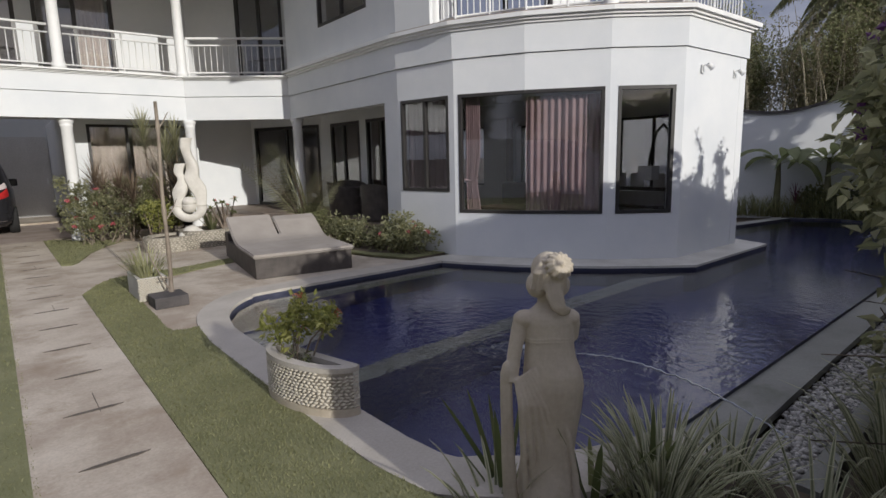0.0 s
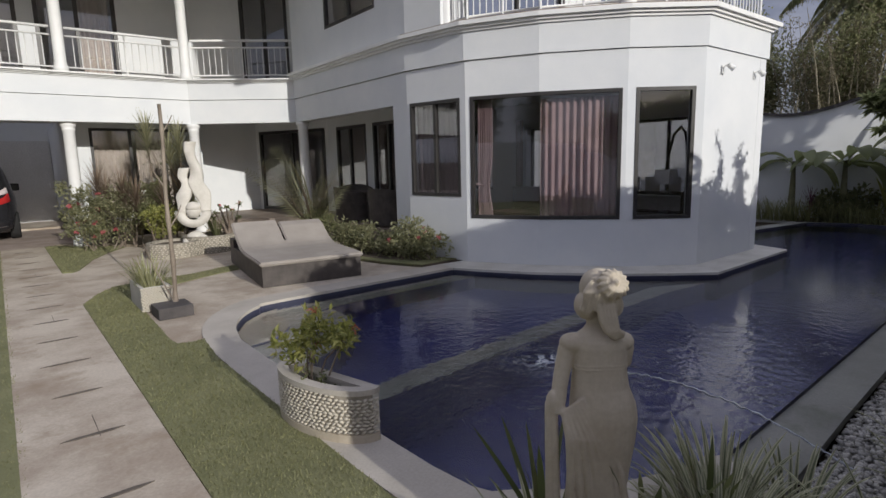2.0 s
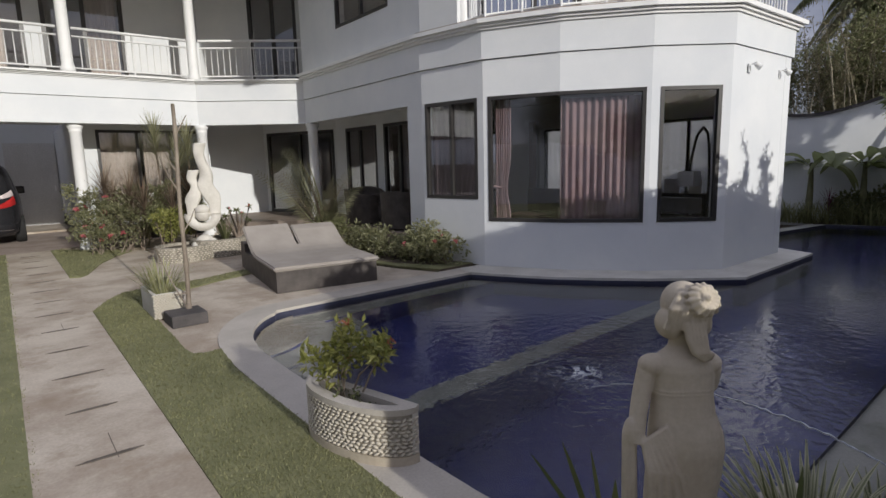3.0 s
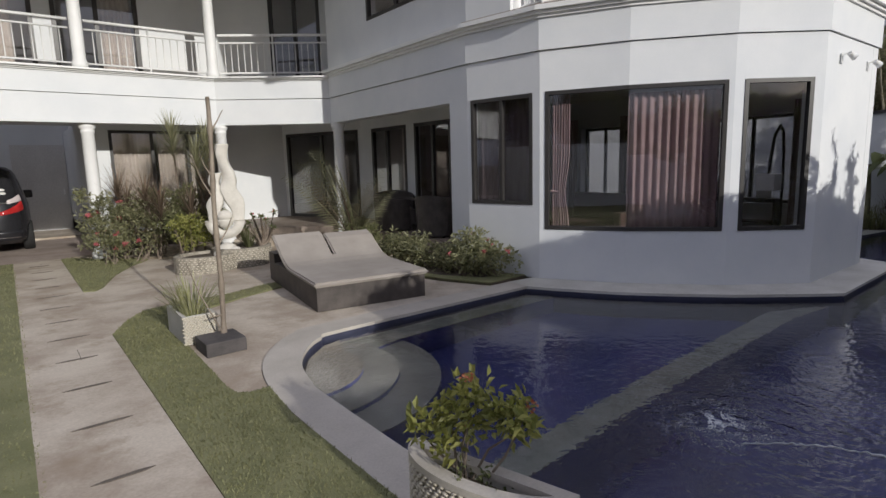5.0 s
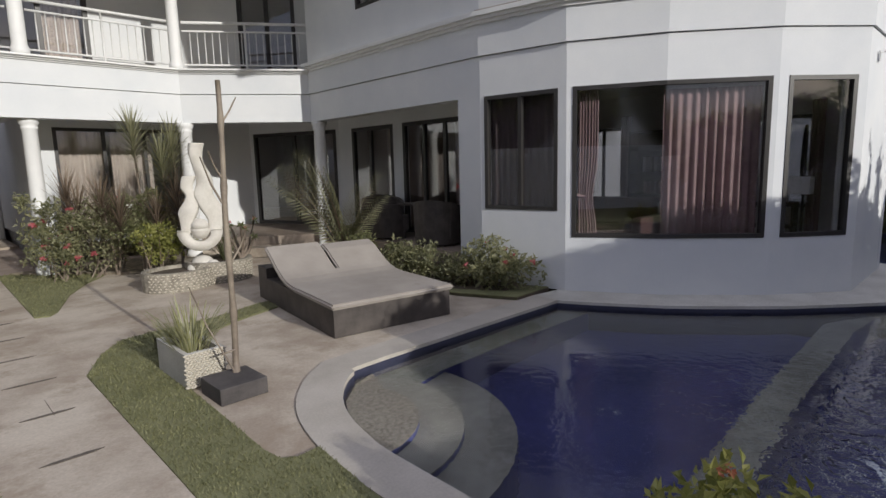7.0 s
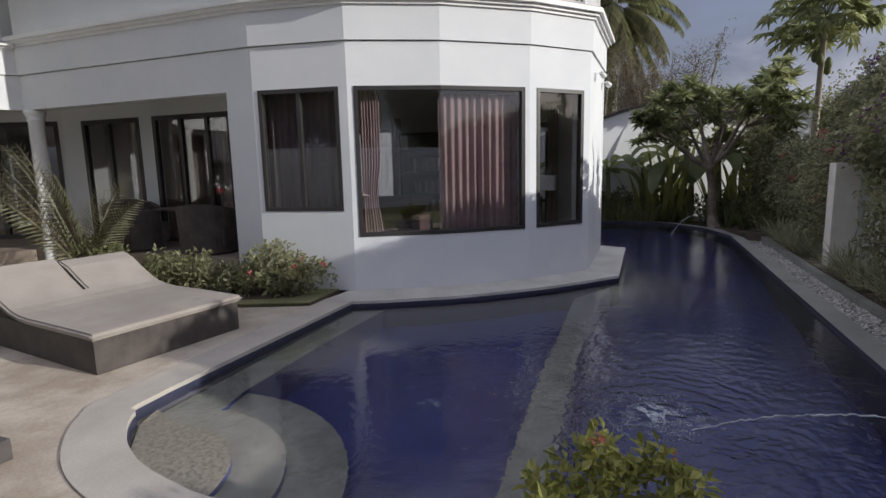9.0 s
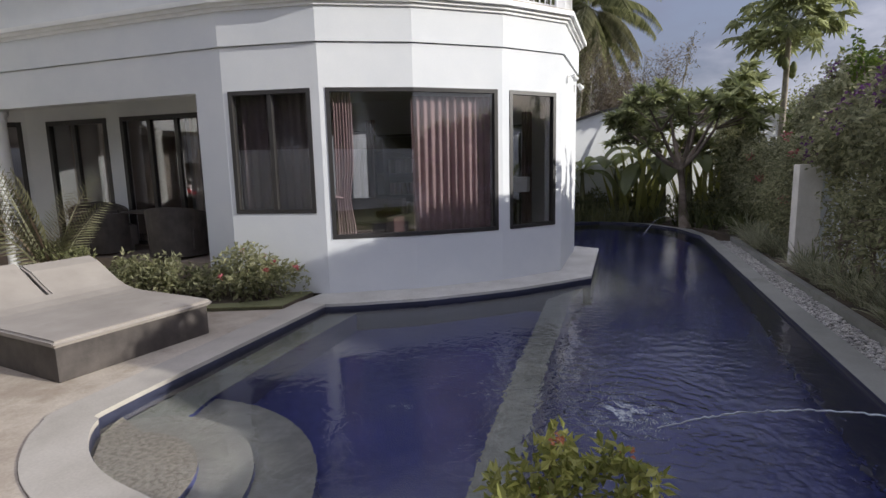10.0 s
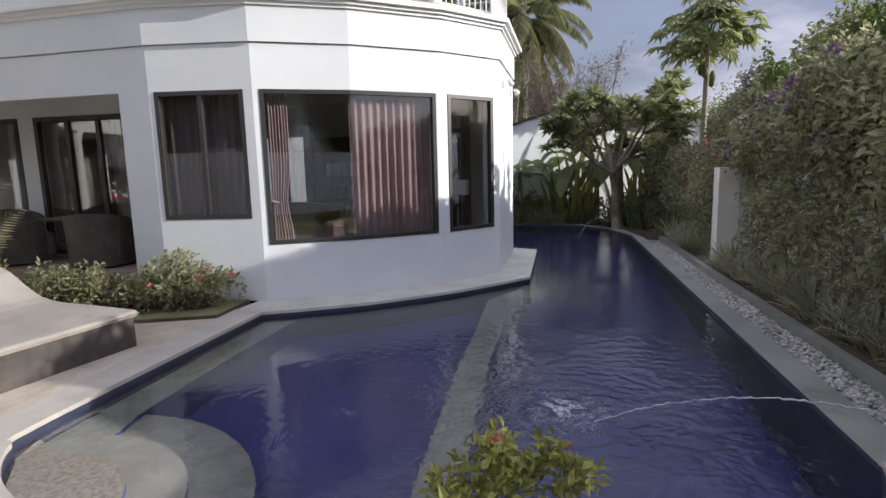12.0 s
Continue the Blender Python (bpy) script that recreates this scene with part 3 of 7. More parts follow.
# The third window is unseen, added to light the room behind the patio.
for k, (s0, s1, z1) in enumerate(((0.85, 2.3, 2.26), (3.95, 4.9, 2.26), (6.0, 7.6, 2.3))):
    window_unit("window_%d" % (11 + k), (9.85, 4.0 + s0), (9.85, 4.0 + s1), 0.85, z1, "dark framed window in the far wall of the bay room", (0.5,), depth=0.06)

# columns
for x, y in ((1.42, 13.9), (3.78, 13.72), (5.75, 12.22)):
    bm = bmesh.new()
    lathe(bm, [(0.17, 0.0), (0.17, 0.12), (0.14, 0.14), (0.12, 0.2), (0.108, 2.36), (0.122, 2.38), (0.122, 2.41), (0.112, 2.43), (0.145, 2.47), (0.15, 2.54)], 24)
    c = part("column", bm, M_TRIM)
    c.location = (x, y, 0)
    tagged(c, "round white plaster column under the balcony", "column", "columns")



# ---- foliage builders ----
class Foliage:
    """Collects folded leaves, blades and fronds in one mesh."""

    def __init__(self):
        self.v, self.f, self.m = [], [], []

    def leaf(self, p, d, length, width, fold=0.25, droop=0.15, mat=0, n=None):
        p, d = Vector(p), Vector(d).normalized()
        n = Vector(n) if n is not None else Vector((random.uniform(-1, 1), random.uniform(-1, 1), random.uniform(0.2, 1.4)))
        s = d.cross(n)
        s = s.normalized() if s.length > 1e-3 else Vector((1.0, 0.0, 0.0))
        u = s.cross(d)
        k = len(self.v)
        mid = p + d * length * 0.45
        tip = p + d * length - u * length * droop
        self.v += [p, mid + s * width * 0.5 + u * width * fold, tip, mid - s * width * 0.5 + u * width * fold]
        self.f += [(k, k + 1, k + 2), (k, k + 2, k + 3)]
        self.m += [mat, mat]

    def blade(self, p, d, length, width, arch=0.6, segs=5, edge=None, mat=0):
        """A long strap leaf that bends over; edge: material of its pale margins."""
        p, d = Vector(p), Vector(d).normalized()
        out = Vector((d.x, d.y, 0.0))
        out = out.normalized() if out.length > 1e-3 else Vector((1.0, 0.0, 0.0))
        s = Vector((-out.y, out.x, 0.0))
        k = len(self.v)
        cols = 4 if edge is not None else 2
        step = length / segs
        pos, cur = p.copy(), d.copy()
        for i in range(segs + 1):
            t = i / segs
            w = width * (0.75 + 0.5 * t) * (1 - t) ** 0.55 * 0.5 + 0.0008
            offs = (-w, -w * 0.42, w * 0.42, w) if cols == 4 else (-w, w)
            self.v += [pos + s * o + Vector((0, 0, abs(o) * 0.35)) for o in offs]
            cur = (cur + (out * 0.55 - Vector((0, 0, 1.0))) * arch * (0.25 + t) / segs).normalized()
            pos = pos + cur * step
        for i in range(segs):
            for c in range(cols - 1):
                a = k + i * cols + c
                self.f.append((a, a + 1, a + cols + 1, a + cols))
                self.m.append(edge if (edge is not None and c != 1) else mat)

    def frond(self, p, d, length, leaflet, n=26, arch=0.8, width=0.03, mat=0, lift=0.35, roll=0.0):
        """A feather palm leaf."""
        p, cur = Vector(p), Vector(d).normalized()
        out = Vector((cur.x, cur.y, 0.0))
        out = out.normalized() if out.length > 1e-3 else Vector((1.0, 0.0, 0.0))
        pts = [p]
        for i in range(n):
            cur = (cur + (out * 0.3 - Vector((0, 0, 1.0))) * arch * (0.2 + i / n) / n).normalized()
            pts.append(pts[-1] + cur * length / n)
        for i in range(n):
            a, b = pts[i], pts[i + 1]
            t = i / n
            dd = (b - a).normalized()
            s = dd.cross(Vector((0, 0, 1)))
            s = s.normalized() if s.length > 1e-3 else Vector((1.0, 0.0, 0.0))
            s = Matrix.Rotation(roll, 3, dd) @ s
            u = s.cross(dd)
            k = len(self.v)
            w = 0.012 * length / 2 * (1.1 - t)
            self.v += [a - s * w, a + s * w, b + s * w, b - s * w]
            self.f.append((k, k + 1, k + 2, k + 3))
            self.m.append(mat)
            if t < 0.12:
                continue
            ll = leaflet * (0.45 + math.sin(math.pi * min(1, t * 0.95 + 0.12)) * 0.6)
            for sd in (-1, 1):
                dv = (s * sd * 0.9 + dd * 0.7 + u * lift).normalized()
                self.leaf(a, dv + Vector((0, 0, -0.15)), ll * random.uniform(0.85, 1.1), width, 0.1, 0.25, mat, u)

    def done(self, name, materials, parent=None, smooth=False):
        me = bpy.data.meshes.new(name)
        me.from_pydata([tuple(q) for q in self.v], [], self.f)
        for m in materials if isinstance(materials, (list, tuple)) else [materials]:
            me.materials.append(m)
        me.polygons.foreach_set("material_index", self.m)
        ob = new(name, me)
        if parent:
            ob.parent = parent
        return ob


def rnd_dir(up=0.0):
    while True:
        v = Vector((random.uniform(-1, 1), random.uniform(-1, 1), random.uniform(-1, 1)))
        if 0.05 < v.length < 1:
            v = v.normalized()
            v.z += up
            return v.normalized()


def bush(name, label, spot, blobs, count, size, material, flower=None, flowers=0, stems=8, category="shrub", group="", thick=0.012, root=0.7, petal=0.035):
    """A shrub: woody stems from one foot, clumps of leaves in uneven lumps, and blossoms."""
    b = base(name, label, category, pose(*spot), group)
    for i in range(stems):
        c, r = random.choice(blobs)
        e = Vector(c) + rnd_dir() * r * 0.6
        f0 = Vector((random.uniform(-0.06, 0.06), random.uniform(-0.06, 0.06), -0.03))
        if len(blobs) > 2:
            f0 += Vector((c[0] * root, c[1] * root, 0))
        m = (f0 + e) / 2 + Vector((random.uniform(-0.06, 0.06), random.uniform(-0.06, 0.06), 0.03))
        part("stem", tube(bmesh.new(), [f0, m, e], [thick, thick * 0.7, thick * 0.35], 5), M_BARK, b)
    fo = Foliage()
    total = sum(r ** 2 for _, r in blobs)
    for c, r in blobs:
        k = int(count * r ** 2 / total)
        twigs = max(6, k // 9)
        for _ in range(twigs):
            d = rnd_dir(0.25)
            q = Vector(c) + d * r * random.uniform(0.55, 1.12) * (0.8 + 0.35 * noise.noise(Vector(c) * 3 + d * 2.5))
            q.z = max(0.02, q.z)
            for _ in range(9):
                dd = (d * 0.7 + rnd_dir(0.15) * 0.9).normalized()
                fo.leaf(q + rnd_dir() * size * 0.9, dd, size * random.uniform(0.6, 1.25), size * random.uniform(0.38, 0.6))
    fo.done("foliage", material, b)
    if flower:
        fl = Foliage()
        for _ in range(flowers):
            c, r = random.choice(blobs)
            d = rnd_dir(0.9)
            q = Vector(c) + d * r * 1.05
            for _ in range(14):
                fl.leaf(q + rnd_dir() * 0.02, rnd_dir(0.4), petal, petal * 0.85)
        fl.done("blossom", flower, b)
    return b


def grass_clump(name, label, spot, count, length, width, materials, arch=0.7, spread=0.08, variegated=True, category="plant", group=""):
    fo = Foliage()
    for i in range(count):
        a, r = random.uniform(0, 2 * math.pi), spread * math.sqrt(random.random())
        tilt = random.uniform(0.15, 0.85)
        d = Vector((math.cos(a) * tilt, math.sin(a) * tilt, 1.0))
        fo.blade((r * math.cos(a), r * math.sin(a), -0.02), d, length * random.uniform(0.6, 1.15), width * random.uniform(0.7, 1.2), arch * random.uniform(0.5, 1.4), 6, 1 if variegated else None)
    ob = fo.done(name, materials)
    ob.matrix_basis = pose(*spot)
    return tagged(ob, label, category, group)


M_PALE = leafy("leaf_margin_cream", (0.38, 0.38, 0.25), (0.56, 0.54, 0.38))
M_STRAP = leafy("leaf_strap", (0.13, 0.15, 0.08), (0.31, 0.33, 0.19), 0.5, 0.45)
M_RED_LEAF = leafy("leaf_reddish", (0.15, 0.11, 0.08), (0.34, 0.26, 0.19), 0.5, 0.45)
M_PINK = leafy("petal_pink", (0.4, 0.08, 0.1), (0.6, 0.2, 0.2))
M_ORANGE = leafy("petal_orange", (0.42, 0.12, 0.06), (0.55, 0.24, 0.12))
M_PURPLE = leafy("petal_purple", (0.14, 0.05, 0.17), (0.26, 0.1, 0.28))
M_WHITE_PETAL = leafy("petal_white", (0.6, 0.6, 0.55), (0.75, 0.75, 0.7))
M_PEBBLE = surface("pebble_cream", (0.42, 0.38, 0.31), (0.6, 0.55, 0.46), 0.7, 20, 60, 0.2, 0.002)
# Darker pebble tone: the sculpture planter's partial shade is put into the colour.
M_PEBBLE_SHADED = surface("pebble_wall_shaded", (0.2, 0.18, 0.145), (0.4, 0.365, 0.3), 0.8, 14, 60, 0.6, 0.01)
M_GRAVEL = surface("gravel_grey", (0.3, 0.29, 0.28), (0.55, 0.53, 0.5), 0.7, 12, 60, 0.2, 0.002)
M_BLOCK = surface("dark_block", (0.05, 0.045, 0.045), (0.09, 0.08, 0.078), 0.75, 5, 60, 0.3, 0.003)
M_IRON = surface("white_iron", (0.72, 0.72, 0.71), (0.8, 0.8, 0.79), 0.45, 4, 50, 0.05, 0.001)

# ---- balcony railings ----
def railing(name, a, b, z, label, bars_every=0.13, height=0.92, posts=()):
    """A white steel railing on the plan line a-b: two top rails, a foot rail, uprights and short feet."""
    length = math.dist(a, b)
    r = base(name, label, "railing", Matrix.Translation((a[0], a[1], z)) @ Matrix.Rotation(math.atan2(b[1] - a[1], b[0] - a[0]), 4, "Z"), "balcony railings")
    for zz, rad in ((height, 0.028), (height - 0.15, 0.018), (0.1, 0.018)):
        part("rail", tube(bmesh.new(), [(0, 0, zz), (length, 0, zz)], rad, 8), M_IRON, r)
    n = max(2, round(length / bars_every))
    bar = None
    for i in range(1, n):
        if bar is None:
            bar = part("upright", tube(bmesh.new(), [(0, 0, 0.1), (0, 0, height - 0.15)], 0.010, 6), M_IRON, r)
        else:
            bar = new("upright", bar.data)
            bar.parent = r
        bar.location.x = length * i / n
    for s in posts:
        part("standard", tube(bmesh.new(), [(length * s, 0, 0), (length * s, 0, height)], 0.02, 8), M_IRON, r)
    return r


RAIL_WING, RAIL_BAY = offset_line(ALL, 0.08), offset_line(FRONT, 0.1)
UPX = [-3.6, -1.1, 1.42, 3.74]
ends = [(x, 13.86 - 0.0125 * (x + 8) * 0.8) for x in UPX]
for a, b in zip(ends, ends[1:]):
    railing("railing", along(a, b, 0.05), along(a, b, 0.95), 3.5, "white steel balcony railing between posts", height=0.85, posts=(0.5,))
railing("railing", along(ends[-1], (5.72, 12.43), 0.06), (5.7, 12.44), 3.5, "white steel balcony railing between posts", height=0.85, posts=(0.5,))
bay = [(5.84, 7.1), *[RAIL_BAY[i] for i in (2, 3, 4, 5, 6)]]
for i, (a, b) in enumerate(zip(bay, bay[1:])):
    railing("railing", a, b, 3.6, "white steel terrace railing along the bay edge", 0.1, posts=(0.5, 1.0) if i > 0 else (1.0,))
railing("railing", bay[-1], (bay[-1][0], 7.0), 3.6, "white steel terrace railing along the bay edge", posts=(0.5,))
for x, y in ends:
    c = part("balcony_column", lathe(bmesh.new(), [(0.13, 3.5), (0.13, 3.6), (0.105, 3.67), (0.1, 5.65), (0.13, 5.7), (0.13, 5.85)], 20), M_TRIM)
    c.location = (x, y, 0)
    tagged(c, "round white column between balcony and eave", "column", "columns")
for x, y in (RAIL_BAY[4], (5.86, 7.15)):
    c = part("terrace_column", lathe(bmesh.new(), [(0.13, 3.5), (0.13, 3.6), (0.105, 3.67), (0.1, 5.65), (0.13, 5.7), (0.13, 5.85)], 20), M_TRIM)
    c.location = (x, y, 0)
    tagged(c, "round white column at the terrace edge", "column", "columns")


# ---- doors, upper windows, curtains ----
def curtain(name, a, b, z0, z1, label, waves=9, depth=0.05, tie=None, mat=None):
    """Hanging cloth in soft folds between two plan points; tie: height share at which it is gathered."""
    bm = bmesh.new()
    length = math.dist(a, b)
    nx, nz = waves * 8, 14
    rows = []
    for j in range(nz + 1):
        t = j / nz
        row = []
        for i in range(nx + 1):
            s = i / nx
            g = 1.0
            if tie is not None:
                g = 1 - 0.25 * math.exp(-((t - tie) / 0.12) ** 2)
            x = length * s * g
            y = depth * math.sin(2 * math.pi * waves * s + 0.6 * math.sin(7 * s)) * (0.75 + 0.25 * math.sin(11 * s + 2)) * (0.55 + 0.45 * (1 - t))
            row.append(bm.verts.new((x, y, z0 + (z1 - z0) * t)))
        rows.append(row)
    for r0, r1 in zip(rows, rows[1:]):
        for i in range(nx):
            f = bm.faces.new((r0[i], r0[i + 1], r1[i + 1], r1[i]))
            f.smooth = True
    ob = part(name, bm, mat or M_CURTAIN)
    ob.matrix_basis = Matrix.Translation((a[0], a[1], 0)) @ Matrix.Rotation(math.atan2(b[1] - a[1], b[0] - a[0]), 4, "Z")
    return tagged(ob, label, "curtain")


M_SHEER = surface("curtain_sheer", (0.6, 0.52, 0.44), (0.7, 0.62, 0.55), 0.9, 3, 100, 0.1, 0.001)
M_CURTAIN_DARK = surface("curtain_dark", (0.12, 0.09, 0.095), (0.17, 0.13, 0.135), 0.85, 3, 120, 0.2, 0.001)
IN = offset_line(FRONT, 0.16)
curtain("curtain", along(IN[3], IN[4], 0.0), along(IN[3], IN[4], 0.93), 0.25, 2.45, "closed mauve curtain in heavy folds", 11, 0.05)
curtain("curtain", along(IN[2], IN[3], 0.1), along(IN[2], IN[3], 0.32), 0.25, 2.5, "mauve curtain gathered with a tie", 7, 0.035, 0.42)
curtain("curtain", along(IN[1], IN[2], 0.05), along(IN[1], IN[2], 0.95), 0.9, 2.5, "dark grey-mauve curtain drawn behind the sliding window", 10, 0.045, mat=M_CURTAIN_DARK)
part("curtain_tie", tube(bmesh.new(), [(0, -0.08, 0), (0.09, 0, -0.03), (0.2, 0.06, 0.03)], 0.018, 6), M_CURTAIN)
tie = bpy.data.objects["curtain_tie"]
tie.matrix_basis = Matrix.Translation((*along(IN[2], IN[3], 0.09), 1.22)) @ Matrix.Rotation(math.atan2(-1, 0.5), 4, "Z")
tagged(tie, "mauve cloth curtain tie band", "curtain tie")


def wall_line(a, b, s0, s1):
    d = math.dist(a, b)
    return along(a, b, s0 / d), along(a, b, s1 / d)


a, b = wall_line((6.0, 15.75), (6.95, 13.35), 0.12, 2.5)
window_unit("door_1", a, b, 0.35, 2.5, "dark aluminium sliding glass door of the patio", (0.5,), bar=0.08)
a, b = wall_line((6.95, 13.35), (6.95, 8.1), 0.5, 1.9)
window_unit("door_2", a, b, 0.35, 2.48, "dark aluminium glass door of the patio", (0.45,), bar=0.08)
a, b = wall_line((6.95, 13.35), (6.95, 8.1), 2.2, 3.86)
window_unit("door_3", a, b, 0.35, 2.48, "dark aluminium sliding glass door of the patio", (0.36, 0.7), bar=0.07)
curtain("curtain", (7.2, 11.4), (7.2, 11.95), 0.35, 2.45, "pale sheer curtain behind the patio door", 5, 0.04, mat=M_SHEER)
curtain("curtain", (7.2, 9.55), (7.2, 9.95), 0.35, 2.45, "pale sheer curtain behind the patio door", 4, 0.04, mat=M_SHEER)
window_unit("window_5", (1.9, 15.0), (4.15, 15.0), 0.5, 2.5, "wide dark framed ground floor window", (0.36, 0.68), bar=0.06)
curtain("curtain", (1.95, 15.2), (2.75, 15.2), 0.5, 2.45, "pale sheer curtain behind the window", 6, 0.04, mat=M_SHEER)
curtain("curtain", (2.85, 15.2), (3.6, 15.2), 0.5, 2.45, "pale sheer curtain behind the window", 6, 0.04, mat=M_SHEER)
a, b = wall_line(UP[0], UP[1], 1.65, 3.55)
window_unit("window_6", a, b, 4.25, 5.6, "dark framed upper storey window", (0.5,), bar=0.06)
a, b = wall_line((-8, 15.4), (4.35, 15.3), 9.2, 10.75)
window_unit("door_4", a, b, 3.6, 5.75, "dark framed balcony sliding door with a diamond screen", (0.5,), bar=0.08)
curtain("curtain", (a[0] + 0.85, a[1] + 0.25), (b[0] - 0.1, b[1] + 0.25), 3.6, 5.7, "pale sheer curtain behind the balcony door", 6, 0.04, mat=M_SHEER)
a, b = wall_line((-8, 15.4), (4.35, 15.3), 6.4, 8.9)
window_unit("door_5", a, b, 3.6, 5.75, "dark framed balcony sliding door", (0.5,), bar=0.08)
curtain("curtain", (a[0] + 0.7, a[1] + 0.25), (b[0] - 0.35, b[1] + 0.25), 3.6, 5.7, "pale sheer curtain behind the balcony door", 9, 0.04, mat=M_SHEER)
a, b = wall_line((4.35, 15.3), (6.6, 13.1), 1.3, 2.5)
window_unit("door_6", a, b, 3.6, 5.8, "dark framed balcony door", (0.5,), bar=0.08)
a, b = wall_line(UP[2], (9.85, 7.12), 0.5, 3.0)
window_unit("door_7", a, b, 3.6, 5.8, "dark framed terrace sliding door", (0.5,), bar=0.08)

# ---- sun lounger ----
lounger = base("sun_lounger", "double dark wicker sun lounger with raised backrests on the paving", "sun lounger", pose(2.66, 7.22, -0.012, 0, 0, -9))
part("frame", B(0, 0, 0, 1.38, 2.33, 0.29, bevel=0.012), M_WICKER, lounger)


def cushion_profile(bm, x0, x1, pts, thick=0.055):
    """A padded slab bent along points (y, z)."""
    P = [Vector((0, y, z)) for y, z in pts]
    sec = []
    for i, p in enumerate(P):
        d = (P[min(i + 1, len(P) - 1)] - P[max(i - 1, 0)]).normalized()
        n = Vector((0, -d.z, d.y))
        sec.append((p, p + n * thick))
    rows = []
    for lo_p, hi_p in sec:
        rows.append([bm.verts.new((x0, lo_p.y, lo_p.z)), bm.verts.new((x1, lo_p.y, lo_p.z)), bm.verts.new((x1, hi_p.y, hi_p.z)), bm.verts.new((x0, hi_p.y, hi_p.z))])
    for r0, r1 in zip(rows, rows[1:]):
        for k in range(4):
            bm.faces.new((r0[k], r0[(k + 1) % 4], r1[(k + 1) % 4], r1[k]))
    bm.faces.new(rows[0])
    bm.faces.new(rows[-1][::-1])
    bmesh.ops.recalc_face_normals(bm, faces=bm.faces)
    bmesh.ops.bevel(bm, geom=[e for e in bm.edges if e.calc_face_angle(0) > 0.9], offset=0.018, segments=3, affect="EDGES")
    return bm


mattress = part("mattress", cushion_profile(bmesh.new(), -0.03, 1.41, [(-0.03, 0.28), (0.0, 0.287), (0.5, 0.29), (1.0, 0.29), (1.15, 0.30), (1.3, 0.33), (1.42, 0.375)], 0.06), M_CUSHION, lounger, "grey padded mattress")
for x0, x1, top in ((-0.03, 0.67, 0.66), (0.7, 1.41, 0.62)):
    part("backrest", cushion_profile(bmesh.new(), x0, x1, [(1.38, 0.358), (1.48, 0.405), (1.6, 0.47), (1.76, 0.565), (1.93, top)], 0.06), M_CUSHION, lounger, "grey padded backrest")
    part("backrest_frame", cushion_profile(bmesh.new(), x0 + 0.03, x1 - 0.03, [(1.25, 0.26), (1.4, 0.31), (1.58, 0.39), (1.78, 0.51), (1.93, top - 0.05)], 0.03), M_WICKER, lounger)
part("piping", tube(bmesh.new(), [(-0.028, -0.035, 0.315), (1.408, -0.035, 0.315)], 0.008, 6), M_CUSHION, mattress)
part("head_shelf", B(0.0, 2.0, 0.285, 1.38, 2.33, 0.42, bevel=0.01), M_WICKER, lounger)

# ---- pole on its block, square planter ----
pole = base("pole_stand", "weathered bamboo pole standing in a dark block", "pole", pose(1.26, 6.5, -0.012))
part("block", B(0, 0, 0, 0.35, 0.36, 0.125, bevel=0.012), M_BLOCK, pole, "dark grey concrete block")
bm = bmesh.new()
pp = [(0.235, 0.27, 0.12)]
for i in range(1, 24):
    t = i / 23
    pp.append((0.235 + 0.03 * t + 0.008 * math.sin(9 * t), 0.27 - 0.02 * t + 0.006 * math.cos(7 * t), 0.12 + 2.14 * t))
tube(bm, pp, [0.024 + (0.006 if i % 5 == 0 else 0.0) - 0.006 * i / 23 for i in range(24)], 10)
part("cane", bm, M_BAMBOO, pole)
for z, dx, dz in ((1.35, -0.16, 0.38), (1.95, 0.13, 0.2), (0.95, 0.13, 0.24), (1.55, -0.1, 0.22), (0.3, -0.14, -0.0)):
    part("twig", tube(bmesh.new(), [(0.245 + 0.02 * z / 2, 0.262, z), (0.25 + dx * 0.6, 0.24, z + dz * 0.5), (0.25 + dx, 0.23, z + dz)], [0.009, 0.007, 0.004], 6), M_BAMBOO, pole)
part("branch", tube(bmesh.new(), [(0.22, 0.26, 0.13), (0.08, 0.36, 0.5), (0.0, 0.42, 0.8)], [0.008, 0.006, 0.004], 6), M_BAMBOO, pole)


def pebble_mesh(name, lx=0.046, ly=0.010, lz=0.019):
    bm = bmesh.new()
    bmesh.ops.create_icosphere(bm, subdivisions=1, radius=0.5)
    for v in bm.verts:
        v.co = Vector((v.co.x * lx, v.co.y * ly * 2, v.co.z * lz)) * random.uniform(0.85, 1.12)
    for f in bm.faces:
        f.smooth = True
    me = bpy.data.meshes.new(name)
    bm.to_mesh(me)
    bm.free()
    return me


PEBBLES = [pebble_mesh("pebble") for _ in range(5)]
for me in PEBBLES:
    me.materials.append(M_PEBBLE)


def clad(parent, line, z0, rows, pitch=0.04, rise=0.022, limit=300):
    """Set small oval stones in courses along a plan line, each a piece of its own."""
    n = 0
    for j in range(rows):
        s = pitch * 0.5 * (j % 2)
        for a, b in zip(line, line[1:]):
            d = math.dist(a, b)
            ang = math.atan2(b[1] - a[1], b[0] - a[0])
            while s < d and n < limit:
                q = along(a, b, s / d)
                ob = new("pebble", PEBBLES[(n * 7 + j) % 5])
                ob.parent = parent
                ob.matrix_basis = Matrix.Translation((q[0], q[1], z0 + rise * (j + 0.5))) @ Matrix.Rotation(ang, 4, "Z") @ Matrix.Rotation(random.uniform(-0.6, 0.6), 4, "Y") @ Matrix.Diagonal((random.uniform(0.7, 1.15), 1, random.uniform(0.75, 1.15), 1))
                s += pitch * random.uniform(0.92, 1.08)
                n += 1
            s -= d
    return n


